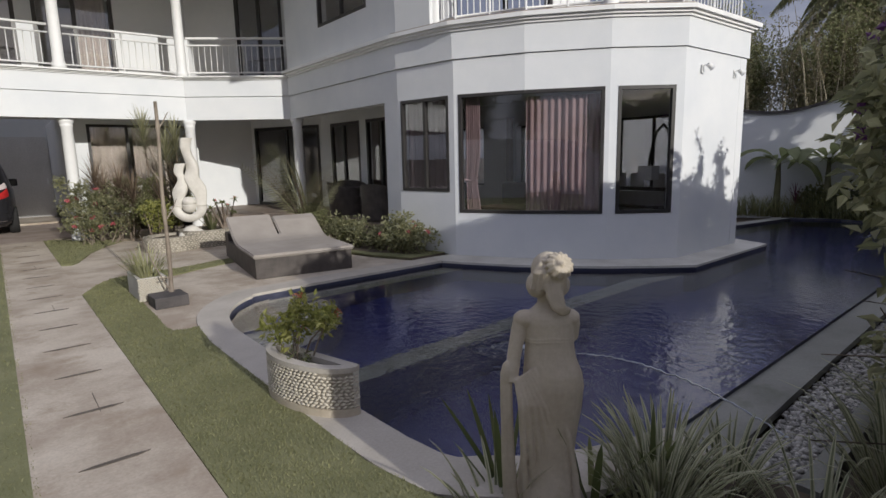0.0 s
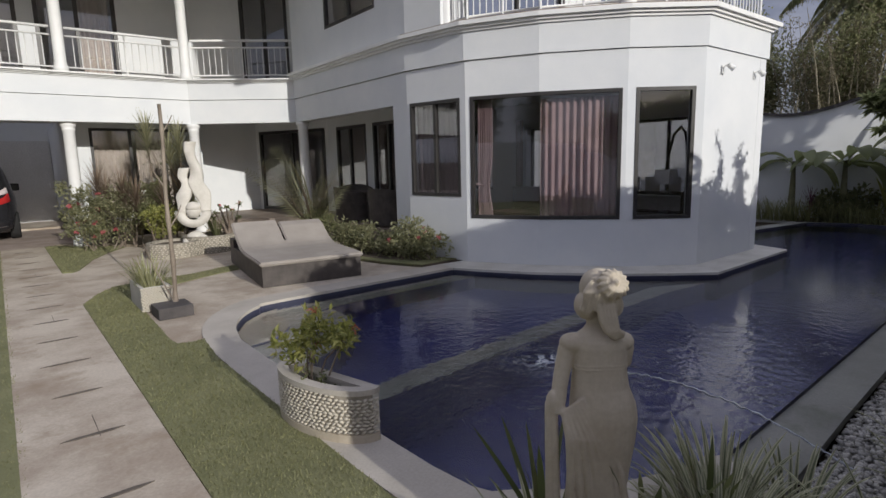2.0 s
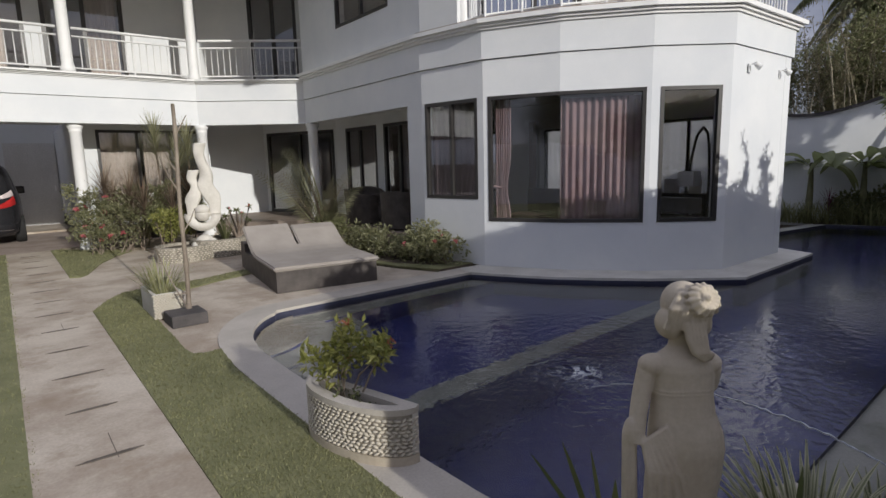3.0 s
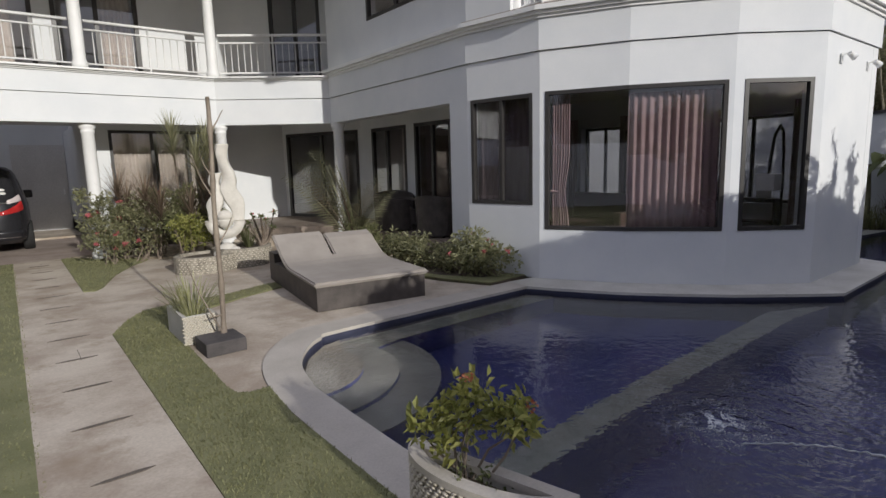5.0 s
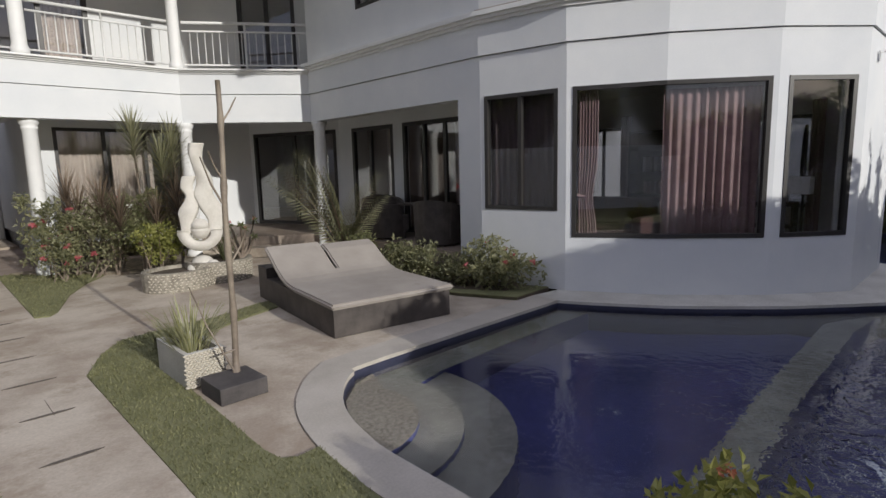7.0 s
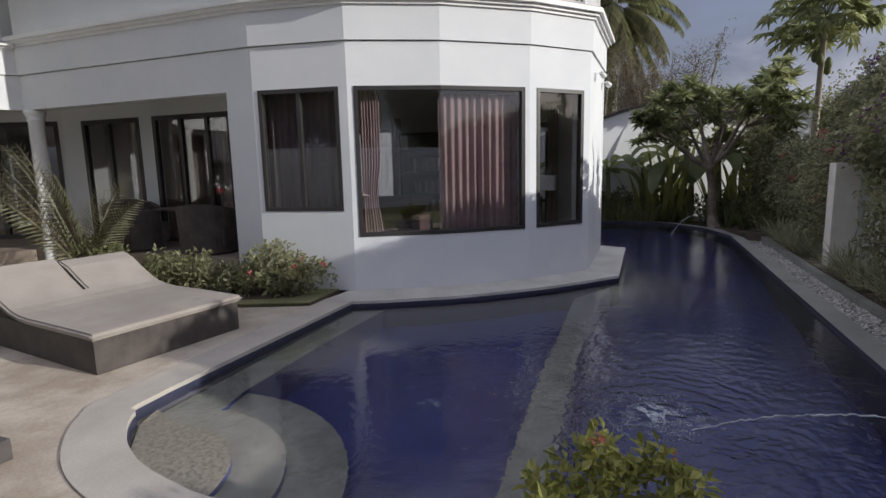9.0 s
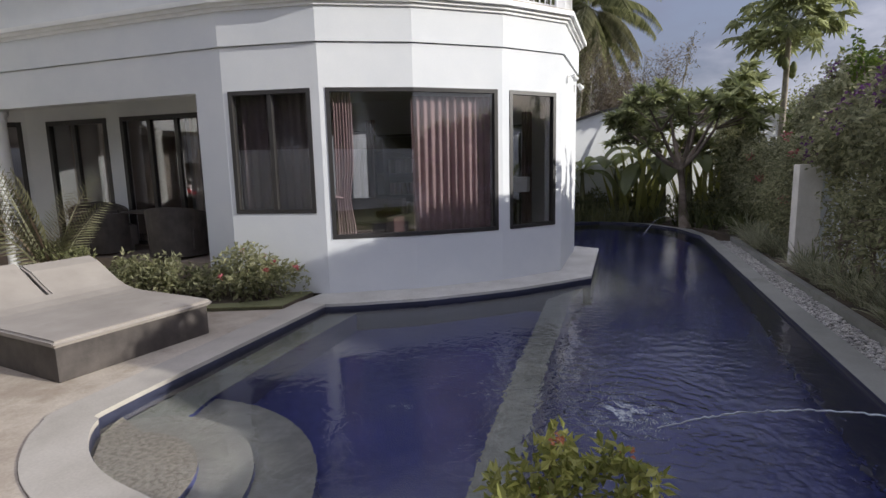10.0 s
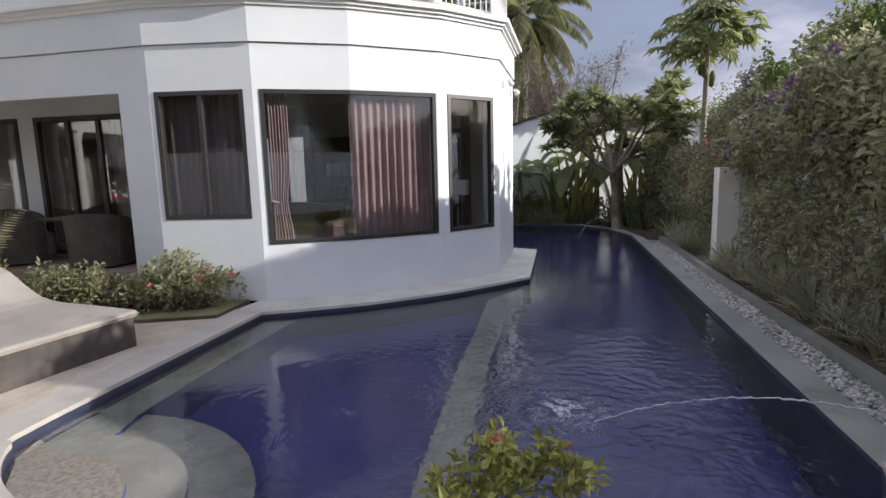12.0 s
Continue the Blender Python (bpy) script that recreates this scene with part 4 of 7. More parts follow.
sq = base("square_planter", "square pebble-clad planter box beside the pole", "planter", pose(1.2, 6.97, 0))
bm = bmesh.new()
for bx in ((0, 0, 0, 0.3, 0.035, 0.27), (0, 0.595, 0, 0.3, 0.63, 0.27), (0, 0.035, 0, 0.035, 0.595, 0.27), (0.265, 0.035, 0, 0.3, 0.595, 0.27)):
    box(bm, *bx)
part("box", bm, M_PLINTH, sq)
part("soil", B(0.035, 0.035, 0.02, 0.265, 0.595, 0.22), M_SOIL, sq)
clad(sq, [(0.0, -0.004), (0.3, -0.004)], 0.006, 15, 0.03, 0.0175, 300)
grass_clump("spider_plant", "arching green strap-leaved plant in the square planter", (1.35, 7.25, 0.22), 130, 0.42, 0.016, [M_LEAF_YELLOW, M_PALE], 0.55, 0.12)

M_MORTAR = surface("planter_mortar", (0.27, 0.24, 0.2), (0.37, 0.335, 0.28), 0.85, 10, 60, 0.3, 0.003)
# ---- half-round pot with bougainvillea ----
pot = base("pot_planter", "half-round pebble-clad pot with pale rim on the coping", "planter", pose(0, 0, 0))
TIP_A, TIP_B, SWELL = (1.431, 3.633), (1.629, 2.837), (-0.194, -0.048)
arc = []
for i in range(25):
    q = along(TIP_A, TIP_B, 0.5 - 0.5 * math.cos(math.pi * i / 24))
    k = math.sin(math.pi * i / 24)
    arc.append((q[0] + SWELL[0] * k, q[1] + SWELL[1] * k))
part("shell", ring(bmesh.new(), offset_line(arc, 0.045), arc, 0.0, 0.285), M_MORTAR, pot)
chord = [TIP_A, TIP_B]
part("back_wall", ring(bmesh.new(), offset_line(chord, -0.035), offset_line(chord, 0.01), 0.0, 0.285), M_PLINTH, pot)
part("rim", ring(bmesh.new(), offset_line(arc, 0.055), offset_line(arc, -0.012), 0.285, 0.318), M_COPING, pot, "pale cement rim")
part("back_rim", ring(bmesh.new(), offset_line(chord, -0.045), offset_line(chord, 0.018), 0.285, 0.3165), M_COPING, pot)
part("foot", ring(bmesh.new(), offset_line(arc, 0.02), offset_line(arc, -0.012), -0.005, 0.05), M_STATUE, pot, "ochre cement foot band")
part("soil", prism(bmesh.new(), offset_line(arc, 0.04), 0.02, 0.25), M_SOIL, pot)
clad(pot, offset_line(arc, -0.004), 0.052, 11, 0.036, 0.0212, 300)
bush("bougainvillea", "potted bougainvillea with yellow-green leaves and few orange bracts", (1.45, 3.3, 0.24),
     [((-0.1, 0.1, 0.2), 0.085), ((-0.02, 0.04, 0.22), 0.1), ((0.06, 0.0, 0.25), 0.1), ((0.1, -0.03, 0.34), 0.085), ((0.06, 0.02, 0.4), 0.06), ((0.14, -0.12, 0.28), 0.07), ((0.18, -0.16, 0.33), 0.05), ((0.05, 0.14, 0.22), 0.09),
      ((-0.13, 0.15, 0.25), 0.04), ((0.04, 0.17, 0.27), 0.05), ((0.06, 0.08, 0.33), 0.07), ((0.1, -0.21, 0.29), 0.03), ((0.09, -0.26, 0.33), 0.022)], 560, 0.052, M_LEAF_YELLOW, M_ORANGE, 3, 6, thick=0.008, root=0.1, petal=0.02)
bush("pot_groundcover", "low leafy seedlings in the pot's soil", (1.48, 3.24, 0.25), [((0, 0.12, 0.02), 0.07), ((0.0, -0.1, 0.02), 0.08), ((-0.08, 0.0, 0.02), 0.08)], 160, 0.026, M_LEAF, stems=3, thick=0.002)

# ---- statue (one plain shape) ----
def blob_add(bm, c, r, segs=16):
    bmesh.ops.create_uvsphere(bm, u_segments=segs, v_segments=segs // 2 + 2, radius=1.0, matrix=Matrix.Translation(c) @ Matrix.Diagonal((*r, 1)))


bm = bmesh.new()
BODY = [(-0.08, 0.0, 0.17), (0.0, 0.0, 0.14), (0.15, 0.0, 0.122), (0.3, 0.012, 0.126), (0.42, 0.024, 0.134), (0.52, 0.028, 0.138), (0.58, 0.024, 0.133), (0.65, 0.012, 0.116), (0.71, 0.009, 0.11), (0.77, 0.007, 0.109), (0.82, 0.005, 0.112), (0.845, 0.004, 0.106), (0.868, 0.003, 0.088), (0.888, 0.002, 0.062), (0.905, 0.0, 0.048), (0.98, 0.0, 0.044)]
lathe(bm, [(w, z) for z, c, w in BODY], 36)
zs, cs = [q[0] for q in BODY], [q[1] for q in BODY]
for v in bm.verts:
    v.co.y *= float(np.interp(v.co.z, (0.0, 0.45, 0.7), (0.9, 0.78, 0.66)))
    v.co.x += float(np.interp(v.co.z, zs, cs))
# head with hair puffed over the ears
blob_add(bm, (0.0, 0.005, 1.05), (0.074, 0.086, 0.08), 24)
blob_add(bm, (-0.052, -0.005, 0.985), (0.046, 0.06, 0.056), 18)
blob_add(bm, (0.05, -0.005, 0.985), (0.044, 0.06, 0.054), 18)
for k in range(9):
    x = -0.07 + 0.0155 * k
    tube(bm, [(x * 0.55, -0.05, 1.105), (x * 1.05, -0.078 + 2.2 * x * x, 1.05), (x * 1.2, -0.066 + 3 * x * x, 0.975)], [0.007, 0.011, 0.008], 6)
# lock swept from the nape round to one shoulder
for k in range(5):
    o = 0.013 * k
    tube(bm, [(-0.02 + o, -0.07, 1.0), (-0.012 + o, -0.078, 0.945), (0.008 + o * 0.8, -0.08, 0.9), (0.045 + o * 0.5, -0.072, 0.872 + 0.004 * k), (0.085, -0.05, 0.868 + 0.004 * k)], [0.012, 0.013, 0.013, 0.012, 0.007], 8)
# coiled bun with radiating ridges, turned up and to one side
tilt = Matrix.Translation((0.03, -0.066, 1.078)) @ Matrix.Rotation(radians(12), 4, "Z") @ Matrix.Rotation(radians(-26), 4, "X")
blob_add(bm, tilt @ Vector((0, 0.012, 0)), (0.052, 0.036, 0.05), 20)
for k in range(14):
    a = 2 * math.pi * k / 14
    c, q = math.cos(a), math.sin(a)
    tube(bm, [tilt @ Vector(p) for p in ((0.014 * c, -0.03, 0.014 * q), (0.038 * c, -0.034, 0.037 * q), (0.056 * c, -0.012, 0.054 * q), (0.055 * c, 0.012, 0.053 * q))], [0.003, 0.0075, 0.01, 0.006], 6)
tube(bm, [tilt @ Vector((0.012 * math.cos(0.7 * k) * (1 - 0.06 * k), -0.034 - 0.001 * k, 0.012 * math.sin(0.7 * k) * (1 - 0.06 * k))) for k in range(12)], 0.004, 6)
blob_add(bm, (0.062, -0.03, 0.49), (0.082, 0.066, 0.12))
blob_add(bm, (-0.035, -0.03, 0.49), (0.078, 0.062, 0.12))
# bodice edge across the back
for z, r in ((0.75, 0.0005), (0.737, 0.0002)):
    tube(bm, [(0.007 + 0.112 * math.cos(t), 0.075 * math.sin(t), z + 0.004 * math.sin(3 * t)) for t in [radians(180 + 7.5 * k) for k in range(25)]], r, 6)
# arms: one straight down to the cloth, the other brought forward
blob_add(bm, (-0.1, 0, 0.832), (0.055, 0.046, 0.04))
blob_add(bm, (0.092, 0, 0.832), (0.052, 0.046, 0.04))
tube(bm, [(-0.118, 0, 0.835), (-0.124, 0.0, 0.81), (-0.138, -0.004, 0.74), (-0.154, -0.015, 0.66), (-0.162, -0.03, 0.6), (-0.158, -0.045, 0.555)], [0.02, 0.034, 0.033, 0.031, 0.03, 0.026], 14)
tube(bm, [(0.11, 0, 0.835), (0.114, 0.005, 0.81), (0.112, 0.02, 0.74), (0.1, 0.05, 0.66), (0.07, 0.09, 0.6)], [0.02, 0.033, 0.032, 0.03, 0.027], 14)
# cloth held in the hand: a strip outside the arm and a fall across the skirt
blob_add(bm, (-0.188, -0.032, 0.59), (0.026, 0.026, 0.06))
for k in range(3):
    tube(bm, [(-0.205 + 0.013 * k, -0.035, 0.6), (-0.204 + 0.014 * k, -0.045, 0.4), (-0.2 + 0.016 * k, -0.045, 0.18), (-0.19 + 0.018 * k, -0.045, -0.03)], [0.014, 0.015, 0.016, 0.018], 8)
for k in range(7):
    tube(bm, [(-0.15 + 0.012 * k, -0.06, 0.575 + 0.008 * k), (-0.135 + 0.026 * k, -0.09, 0.47 - 0.004 * k), (-0.125 + 0.034 * k, -0.088, 0.3), (-0.115 + 0.038 * k, -0.08, 0.12), (-0.11 + 0.04 * k, -0.075, -0.03)], [0.012, 0.014, 0.015, 0.016, 0.018], 8)
statue = part("statue", bm, M_STATUE)
statue.matrix_basis = pose(1.845, 1.518, 0.03, 0, 0, -38)
md = statue.modifiers.new("remesh", "REMESH")
md.mode, md.voxel_size, md.use_smooth_shade = "VOXEL", 0.0042, True
ms = statue.modifiers.new("smooth", "SMOOTH")
ms.factor, ms.iterations = 0.5, 3
tagged(statue, "cast cream stone garden figure beside the pool", "statue")

# ---- abstract sculpture in its planter ----
def kidney(cx, cy, rx, ry, turn, n=28):
    c, s = math.cos(turn), math.sin(turn)
    return [(cx + rx * math.cos(t) * c - ry * math.sin(t) * s, cy + rx * math.cos(t) * s + ry * math.sin(t) * c) for t in [2 * math.pi * i / n for i in range(n + 1)]]


rock_planter = base("pebble_planter", "low rounded pebble-clad planter under the white sculpture", "planter", pose(0, 0, -0.012))
for cx, cy, rx, ry, h in ((2.55, 11.05, 0.5, 0.42, 0.27), (3.2, 11.2, 0.5, 0.45, 0.32)):
    line = kidney(cx, cy, rx, ry, 0.2)
    part("wall_ring", ring(bmesh.new(), offset_line(line, 0.07), line, 0, h), M_PEBBLE_SHADED, rock_planter)
    part("soil", prism(bmesh.new(), offset_line(line, 0.06)[:-1], 0.01, h - 0.05), M_SOIL, rock_planter)
    clad(rock_planter, offset_line(line, -0.003)[15:26], 0.01, int(h / 0.036), 0.07, 0.036, 150)
sculpt = base("sculpture", "white limestone abstract sculpture of two waves holding a ball", "sculpture", pose(2.92, 11.1, 0.17, 0, 0, -22))


def wavy_slab(name, knots, thick):
    """An upright slab: (height, middle, half width, twist) knots smoothed into a wavy outline."""
    bm = bmesh.new()
    rows = []
    m = len(knots) - 1
    for i in range(m * 6 + 1):
        u = i / 6
        k = min(int(u), m - 1)
        f = u - k
        P = [knots[max(0, min(m, k + d))] for d in (-1, 0, 1, 2)]
        z, x, w, tw = (0.5 * (2 * b + (c - a) * f + (2 * a - 5 * b + 4 * c - d) * f * f + (3 * b - a - 3 * c + d) * f ** 3) for a, b, c, d in zip(*P))
        c, s2 = math.cos(tw), math.sin(tw)
        rows.append([bm.verts.new((x + p * w * c - q * thick * s2, p * w * s2 + q * thick * c, z)) for p, q in ((-1, -0.6), (-0.85, -1), (0.85, -1), (1, -0.6), (1, 0.6), (0.85, 1), (-0.85, 1), (-1, 0.6))])
    for r0, r1 in zip(rows, rows[1:]):
        for k in range(8):
            f = bm.faces.new((r0[k], r0[(k + 1) % 8], r1[(k + 1) % 8], r1[k]))
            f.smooth = True
    bm.faces.new(rows[0][::-1])
    bm.faces.new(rows[-1])
    return part(name, bm, M_LIME, sculpt)


Z0 = 0.27
wavy_slab("tall_wave", [(Z0 + z, x * 0.82, w * 1.02, t) for z, x, w, t in ((0.3, 0.25, 0.09, 0.0), (0.48, 0.265, 0.1, 0.15), (0.68, 0.2, 0.15, 0.3), (0.86, 0.11, 0.13, 0.1), (1.0, 0.14, 0.11, -0.3), (1.13, 0.13, 0.1, -0.5), (1.3, 0.06, 0.08, -0.2), (1.45, 0.03, 0.09, 0.2), (1.6, 0.06, 0.1, 0.5))], 0.06)
wavy_slab("short_wave", [(Z0 + z, x * 0.82, w * 1.02, t) for z, x, w, t in ((0.3, -0.22, 0.07, 0.0), (0.47, -0.2, 0.09, -0.15), (0.61, -0.17, 0.13, -0.3), (0.75, -0.11, 0.1, 0.0), (0.85, -0.11, 0.07, 0.3), (0.97, -0.16, 0.08, 0.1), (1.13, -0.1, 0.09, -0.3))], 0.055)
bm = bmesh.new()
rows = []
for i in range(25):
    a = math.pi * (1.0 + i / 24)
    ro, ri = 0.31, 0.15
    x0, z0, x1, z1 = ro * math.cos(a), Z0 + 0.34 + ro * math.sin(a), ri * math.cos(a), Z0 + 0.34 + (ri + 0.02) * math.sin(a)
    rows.append([bm.verts.new(p) for p in ((x0, -0.07, z0), (x1, -0.09, z1), (x1, 0.09, z1), (x0, 0.07, z0))])
for r0, r1 in zip(rows, rows[1:]):
    for k in range(4):
        f = bm.faces.new((r0[k], r0[(k + 1) % 4], r1[(k + 1) % 4], r1[k]))
        f.smooth = True
bm.faces.new(rows[0])
bm.faces.new(rows[-1][::-1])
part("cradle", bm, M_LIME, sculpt)
bm = bmesh.new()
lathe(bm, [(0.001, 0.45), (0.07, 0.46), (0.115, 0.52), (0.13, 0.58), (0.13, 0.6), (0.124, 0.602), (0.124, 0.612), (0.13, 0.614), (0.12, 0.68), (0.075, 0.74), (0.001, 0.755)], 24)
bmesh.ops.translate(bm, verts=bm.verts, vec=(0, -0.03, Z0 - 0.245))
part("ball", bm, M_LIME, sculpt)
bm = bmesh.new()
blob_add(bm, (0.0, 0, 0.1), (0.16, 0.13, 0.13))
blob_add(bm, (0.14, -0.12, 0.07), (0.1, 0.1, 0.1))
blob_add(bm, (-0.12, -0.08, 0.05), (0.1, 0.09, 0.08))
part("foot", bm, M_LIME, sculpt)


# ---- planting bed before the wing ----
tagged(part("planting_bed", prism(bmesh.new(), [(0.95, 14.35), (2.2, 12.95), (3.2, 11.8), (3.75, 11.7), (4.0, 13.4), (3.6, 14.35)], -0.2, 0.03), M_LITTER), "soil bed strewn with dry leaf litter", "planting bed", kind="structure")
bush("ixora_shrub", "leafy green shrub with pink flower heads beside the column", (1.5, 13.35, 0), [((0, 0, 0.95), 0.3), ((-0.25, 0.0, 0.65), 0.3), ((0.3, -0.1, 0.75), 0.32), ((0.1, -0.3, 0.5), 0.3), ((-0.3, -0.1, 1.2), 0.16)], 1900, 0.075, M_LEAF_HEDGE, M_PINK, 6, petal=0.06)
bush("ixora_shrub", "leafy green shrub with pink flower heads in the bed", (2.15, 13.2, 0), [((0, 0, 1.0), 0.35), ((0.35, 0.1, 0.95), 0.35), ((-0.2, -0.2, 0.7), 0.3), ((0.2, -0.3, 0.6), 0.3), ((0.5, -0.2, 0.7), 0.3)], 2000, 0.075, M_LEAF_HEDGE, M_PINK, 3)
bush("ixora_shrub", "low shrub with pink blossoms at the lawn edge", (1.45, 12.9, 0), [((0, 0, 0.3), 0.25), ((0.3, 0, 0.3), 0.22), ((-0.2, 0.1, 0.35), 0.22), ((0.6, -0.1, 0.3), 0.22)], 800, 0.07, M_LEAF_HEDGE, M_PINK, 6, petal=0.05)
bush("croton_shrub", "yellow-green leafy shrub beside the sculpture", (2.4, 11.5, 0.1), [((0, 0, 0.45), 0.24), ((0.2, 0.1, 0.4), 0.24), ((-0.12, 0.0, 0.6), 0.2), ((0.1, -0.05, 0.65), 0.18)], 1300, 0.06, M_LEAF_YELLOW)
bush("mixed_shrub", "dense dark green shrub in the bed", (2.75, 12.75, 0), [((0, 0, 0.75), 0.38), ((-0.3, -0.2, 0.65), 0.35), ((0.4, -0.2, 0.6), 0.35), ((0.0, 0.0, 1.1), 0.3)], 1900, 0.075, M_LEAF_OLIVE, M_WHITE_PETAL, 2)


def dracaena(spot, height, heads, mat, label, leaf=0.34, count=70):
    d = base("dracaena", label, "plant", pose(*spot), "dracaenas")
    bm = bmesh.new()
    tops = []
    for i in range(heads):
        a = 2 * math.pi * i / heads + spot[0]
        top = Vector((0.16 * math.cos(a) * (heads > 1), 0.16 * math.sin(a) * (heads > 1), height * (1 - 0.16 * i)))
        tube(bm, [(0.03 * i, 0, -0.02), (top.x * 0.5 + 0.03, top.y * 0.5, height * 0.5), top], [0.022, 0.018, 0.014], 7)
        tops.append(top)
    part("stem", bm, M_BARK, d)
    for top in tops:
        fo = Foliage()
        for k in range(count):
            t = k / count
            a = k * 2.4
            el = 1.35 - 1.5 * t
            dv = Vector((math.cos(a) * math.cos(el), math.sin(a) * math.cos(el), math.sin(el)))
            fo.blade(top + Vector((0, 0, -1.25 * t * leaf)), dv, leaf * random.uniform(0.8, 1.15), 0.02, 0.25, 3)
        fo.done("leaf_crown", mat, d)
    return d


M_PALM = leafy("leaf_young_palm", (0.2, 0.2, 0.11), (0.42, 0.41, 0.26), 0.5, 0.45)
dracaena((2.62, 12.85, 0), 2.3, 1, M_PALM, "tall thin dracaena with one spiky head", 0.5, 170)
dracaena((2.95, 12.6, 0), 1.9, 1, M_PALM, "thin dracaena with one spiky head", 0.5, 150)
dracaena((3.2, 12.8, 0), 2.15, 1, M_PALM, "tall thin dracaena with one spiky head", 0.5, 170)
dracaena((1.85, 13.75, 0), 1.3, 2, M_RED_LEAF, "reddish cordyline with narrow leaves", 0.55, 130)
dracaena((2.2, 12.9, 0), 1.2, 2, M_RED_LEAF, "reddish cordyline with narrow leaves", 0.55, 130)
dracaena((2.7, 12.3, 0), 1.0, 1, M_RED_LEAF, "reddish cordyline with narrow leaves", 0.5, 130)
dracaena((3.0, 12.2, 0), 1.25, 1, M_RED_LEAF, "reddish cordyline with narrow leaves", 0.5, 130)
grass_clump("yucca", "dark spiky strap-leaved plant beside the sculpture", (3.35, 11.3, 0.25), 45, 0.5, 0.025, [M_LEAF_DARK], 0.3, 0.06, False)
# desert rose: bare fleshy arms with leaf tufts
rose = base("desert_rose", "desert rose with bare fleshy branches and leaf tufts", "plant", pose(3.55, 11.2, 0.24))
tips = []
for i in range(7):
    a = i * 0.9
    e = Vector((0.26 * math.cos(a), 0.2 * math.sin(a), 0.35 + 0.1 * (i % 3) + 0.25 * (i == 0)))
    part("stem", tube(bmesh.new(), [(0, 0, 0), e * 0.45 + Vector((0.03, 0, -0.03)), e], [0.03, 0.022, 0.015], 7), M_BARK, rose)
    tips.append(e)
fo = Foliage()
for e in tips:
    for _ in range(12):
        fo.leaf(e, rnd_dir(0.5), 0.09, 0.03)
fo.done("foliage", M_LEAF, rose)
fo = Foliage()
for e in tips[:3]:
    for _ in range(8):
        fo.leaf(e + Vector((0, 0, 0.03)), rnd_dir(0.6), 0.04, 0.03)
fo.done("blossom", M_PINK, rose)

# ---- shrubs along the house, young palm ----
tagged(part("planting_bed", prism(bmesh.new(), [(4.36, 9.4), (4.4, 9.0), (4.71, 7.53), (4.99, 6.83), (5.7, 6.86), (5.55, 7.9), (5.5, 9.4)], -0.2, 0.02), M_SOIL), "dark soil bed along the house", "planting bed", kind="structure")
tagged(part("turf", prism(bmesh.new(), [(4.4, 9.0), (4.71, 7.53), (4.99, 6.83), (5.7, 6.87), (5.62, 7.1), (5.15, 7.15), (4.85, 7.7), (4.55, 9.0)], -0.1, 0.032), M_GRASS), "short green artificial turf", "grass", kind="structure")
for i, (x, y, h) in enumerate(((4.95, 9.0, 0.46), (5.08, 8.55, 0.42), (5.2, 7.95, 0.3), (5.25, 7.5, 0.62), (5.38, 7.2, 0.42))):
    bush("hibiscus_shrub", "rounded green shrub with a few pink flowers against the house", (x, y, 0.0),
         [((0, 0, h * 0.75), 0.27), ((0.05, 0.18, h * 0.6), 0.24), ((0, -0.18, h * 0.55), 0.25), ((-0.16, 0.0, h * 0.4), 0.22)], 760, 0.078, M_LEAF_HEDGE, M_PINK if i >= 3 else None, 3, group="shrubs along the house")
palm = base("young_palm", "young date palm with arching grey-green fronds", "palm", pose(5.0, 10.45, 0))
part("trunk", lathe(bmesh.new(), [(0.06, -0.03), (0.08, 0.06), (0.06, 0.16), (0.03, 0.22)], 12), M_BARK, palm)
for i in range(18):
    lean = (2.6, 2.95, 2.3, -0.4, -0.7, 2.0)[i % 6] + random.uniform(-0.35, 0.35)
    el = (1.22, 1.05, 1.36, 1.3, 1.15, 1.3)[i % 6] + random.uniform(-0.12, 0.12)
    fo = Foliage()
    fo.frond((0.04 * math.cos(i), 0.04 * math.sin(i), 0.12), (math.cos(lean) * math.cos(el), math.sin(lean) * math.cos(el), math.sin(el)), random.uniform(1.45, 2.1) * (0.75 if i % 6 in (3, 4) else 1.0), 0.24, 30, 0.72, 0.010, 0, 0.15, random.uniform(0.8, 1.35) * (1 if i % 2 else -1))
    fo.done("frond", M_RED_LEAF if i % 4 == 3 else M_PALM, palm)
bush("low_shrub", "small leafy shrub at the palm's foot", (5.1, 10.1, 0), [((0, 0, 0.35), 0.24), ((0.1, 0.2, 0.4), 0.22), ((-0.05, 0.35, 0.5), 0.24), ((0.0, -0.15, 0.3), 0.2)], 900, 0.06, M_LEAF_OLIVE)

# ---- patio steps and furniture ----
for z, d in ((0.17, 0.42), (0.345, 0.0)):
    line = [(3.95, 13.55), (5.6, 12.4)]
    tagged(part("step", ring(bmesh.new(), offset_line(line, 0.3), offset_line(line, -d), 0.0, z), M_CONC if d else M_PATIO), "pale stone patio step" if d else "brown tiled patio edge", "step", kind="structure")


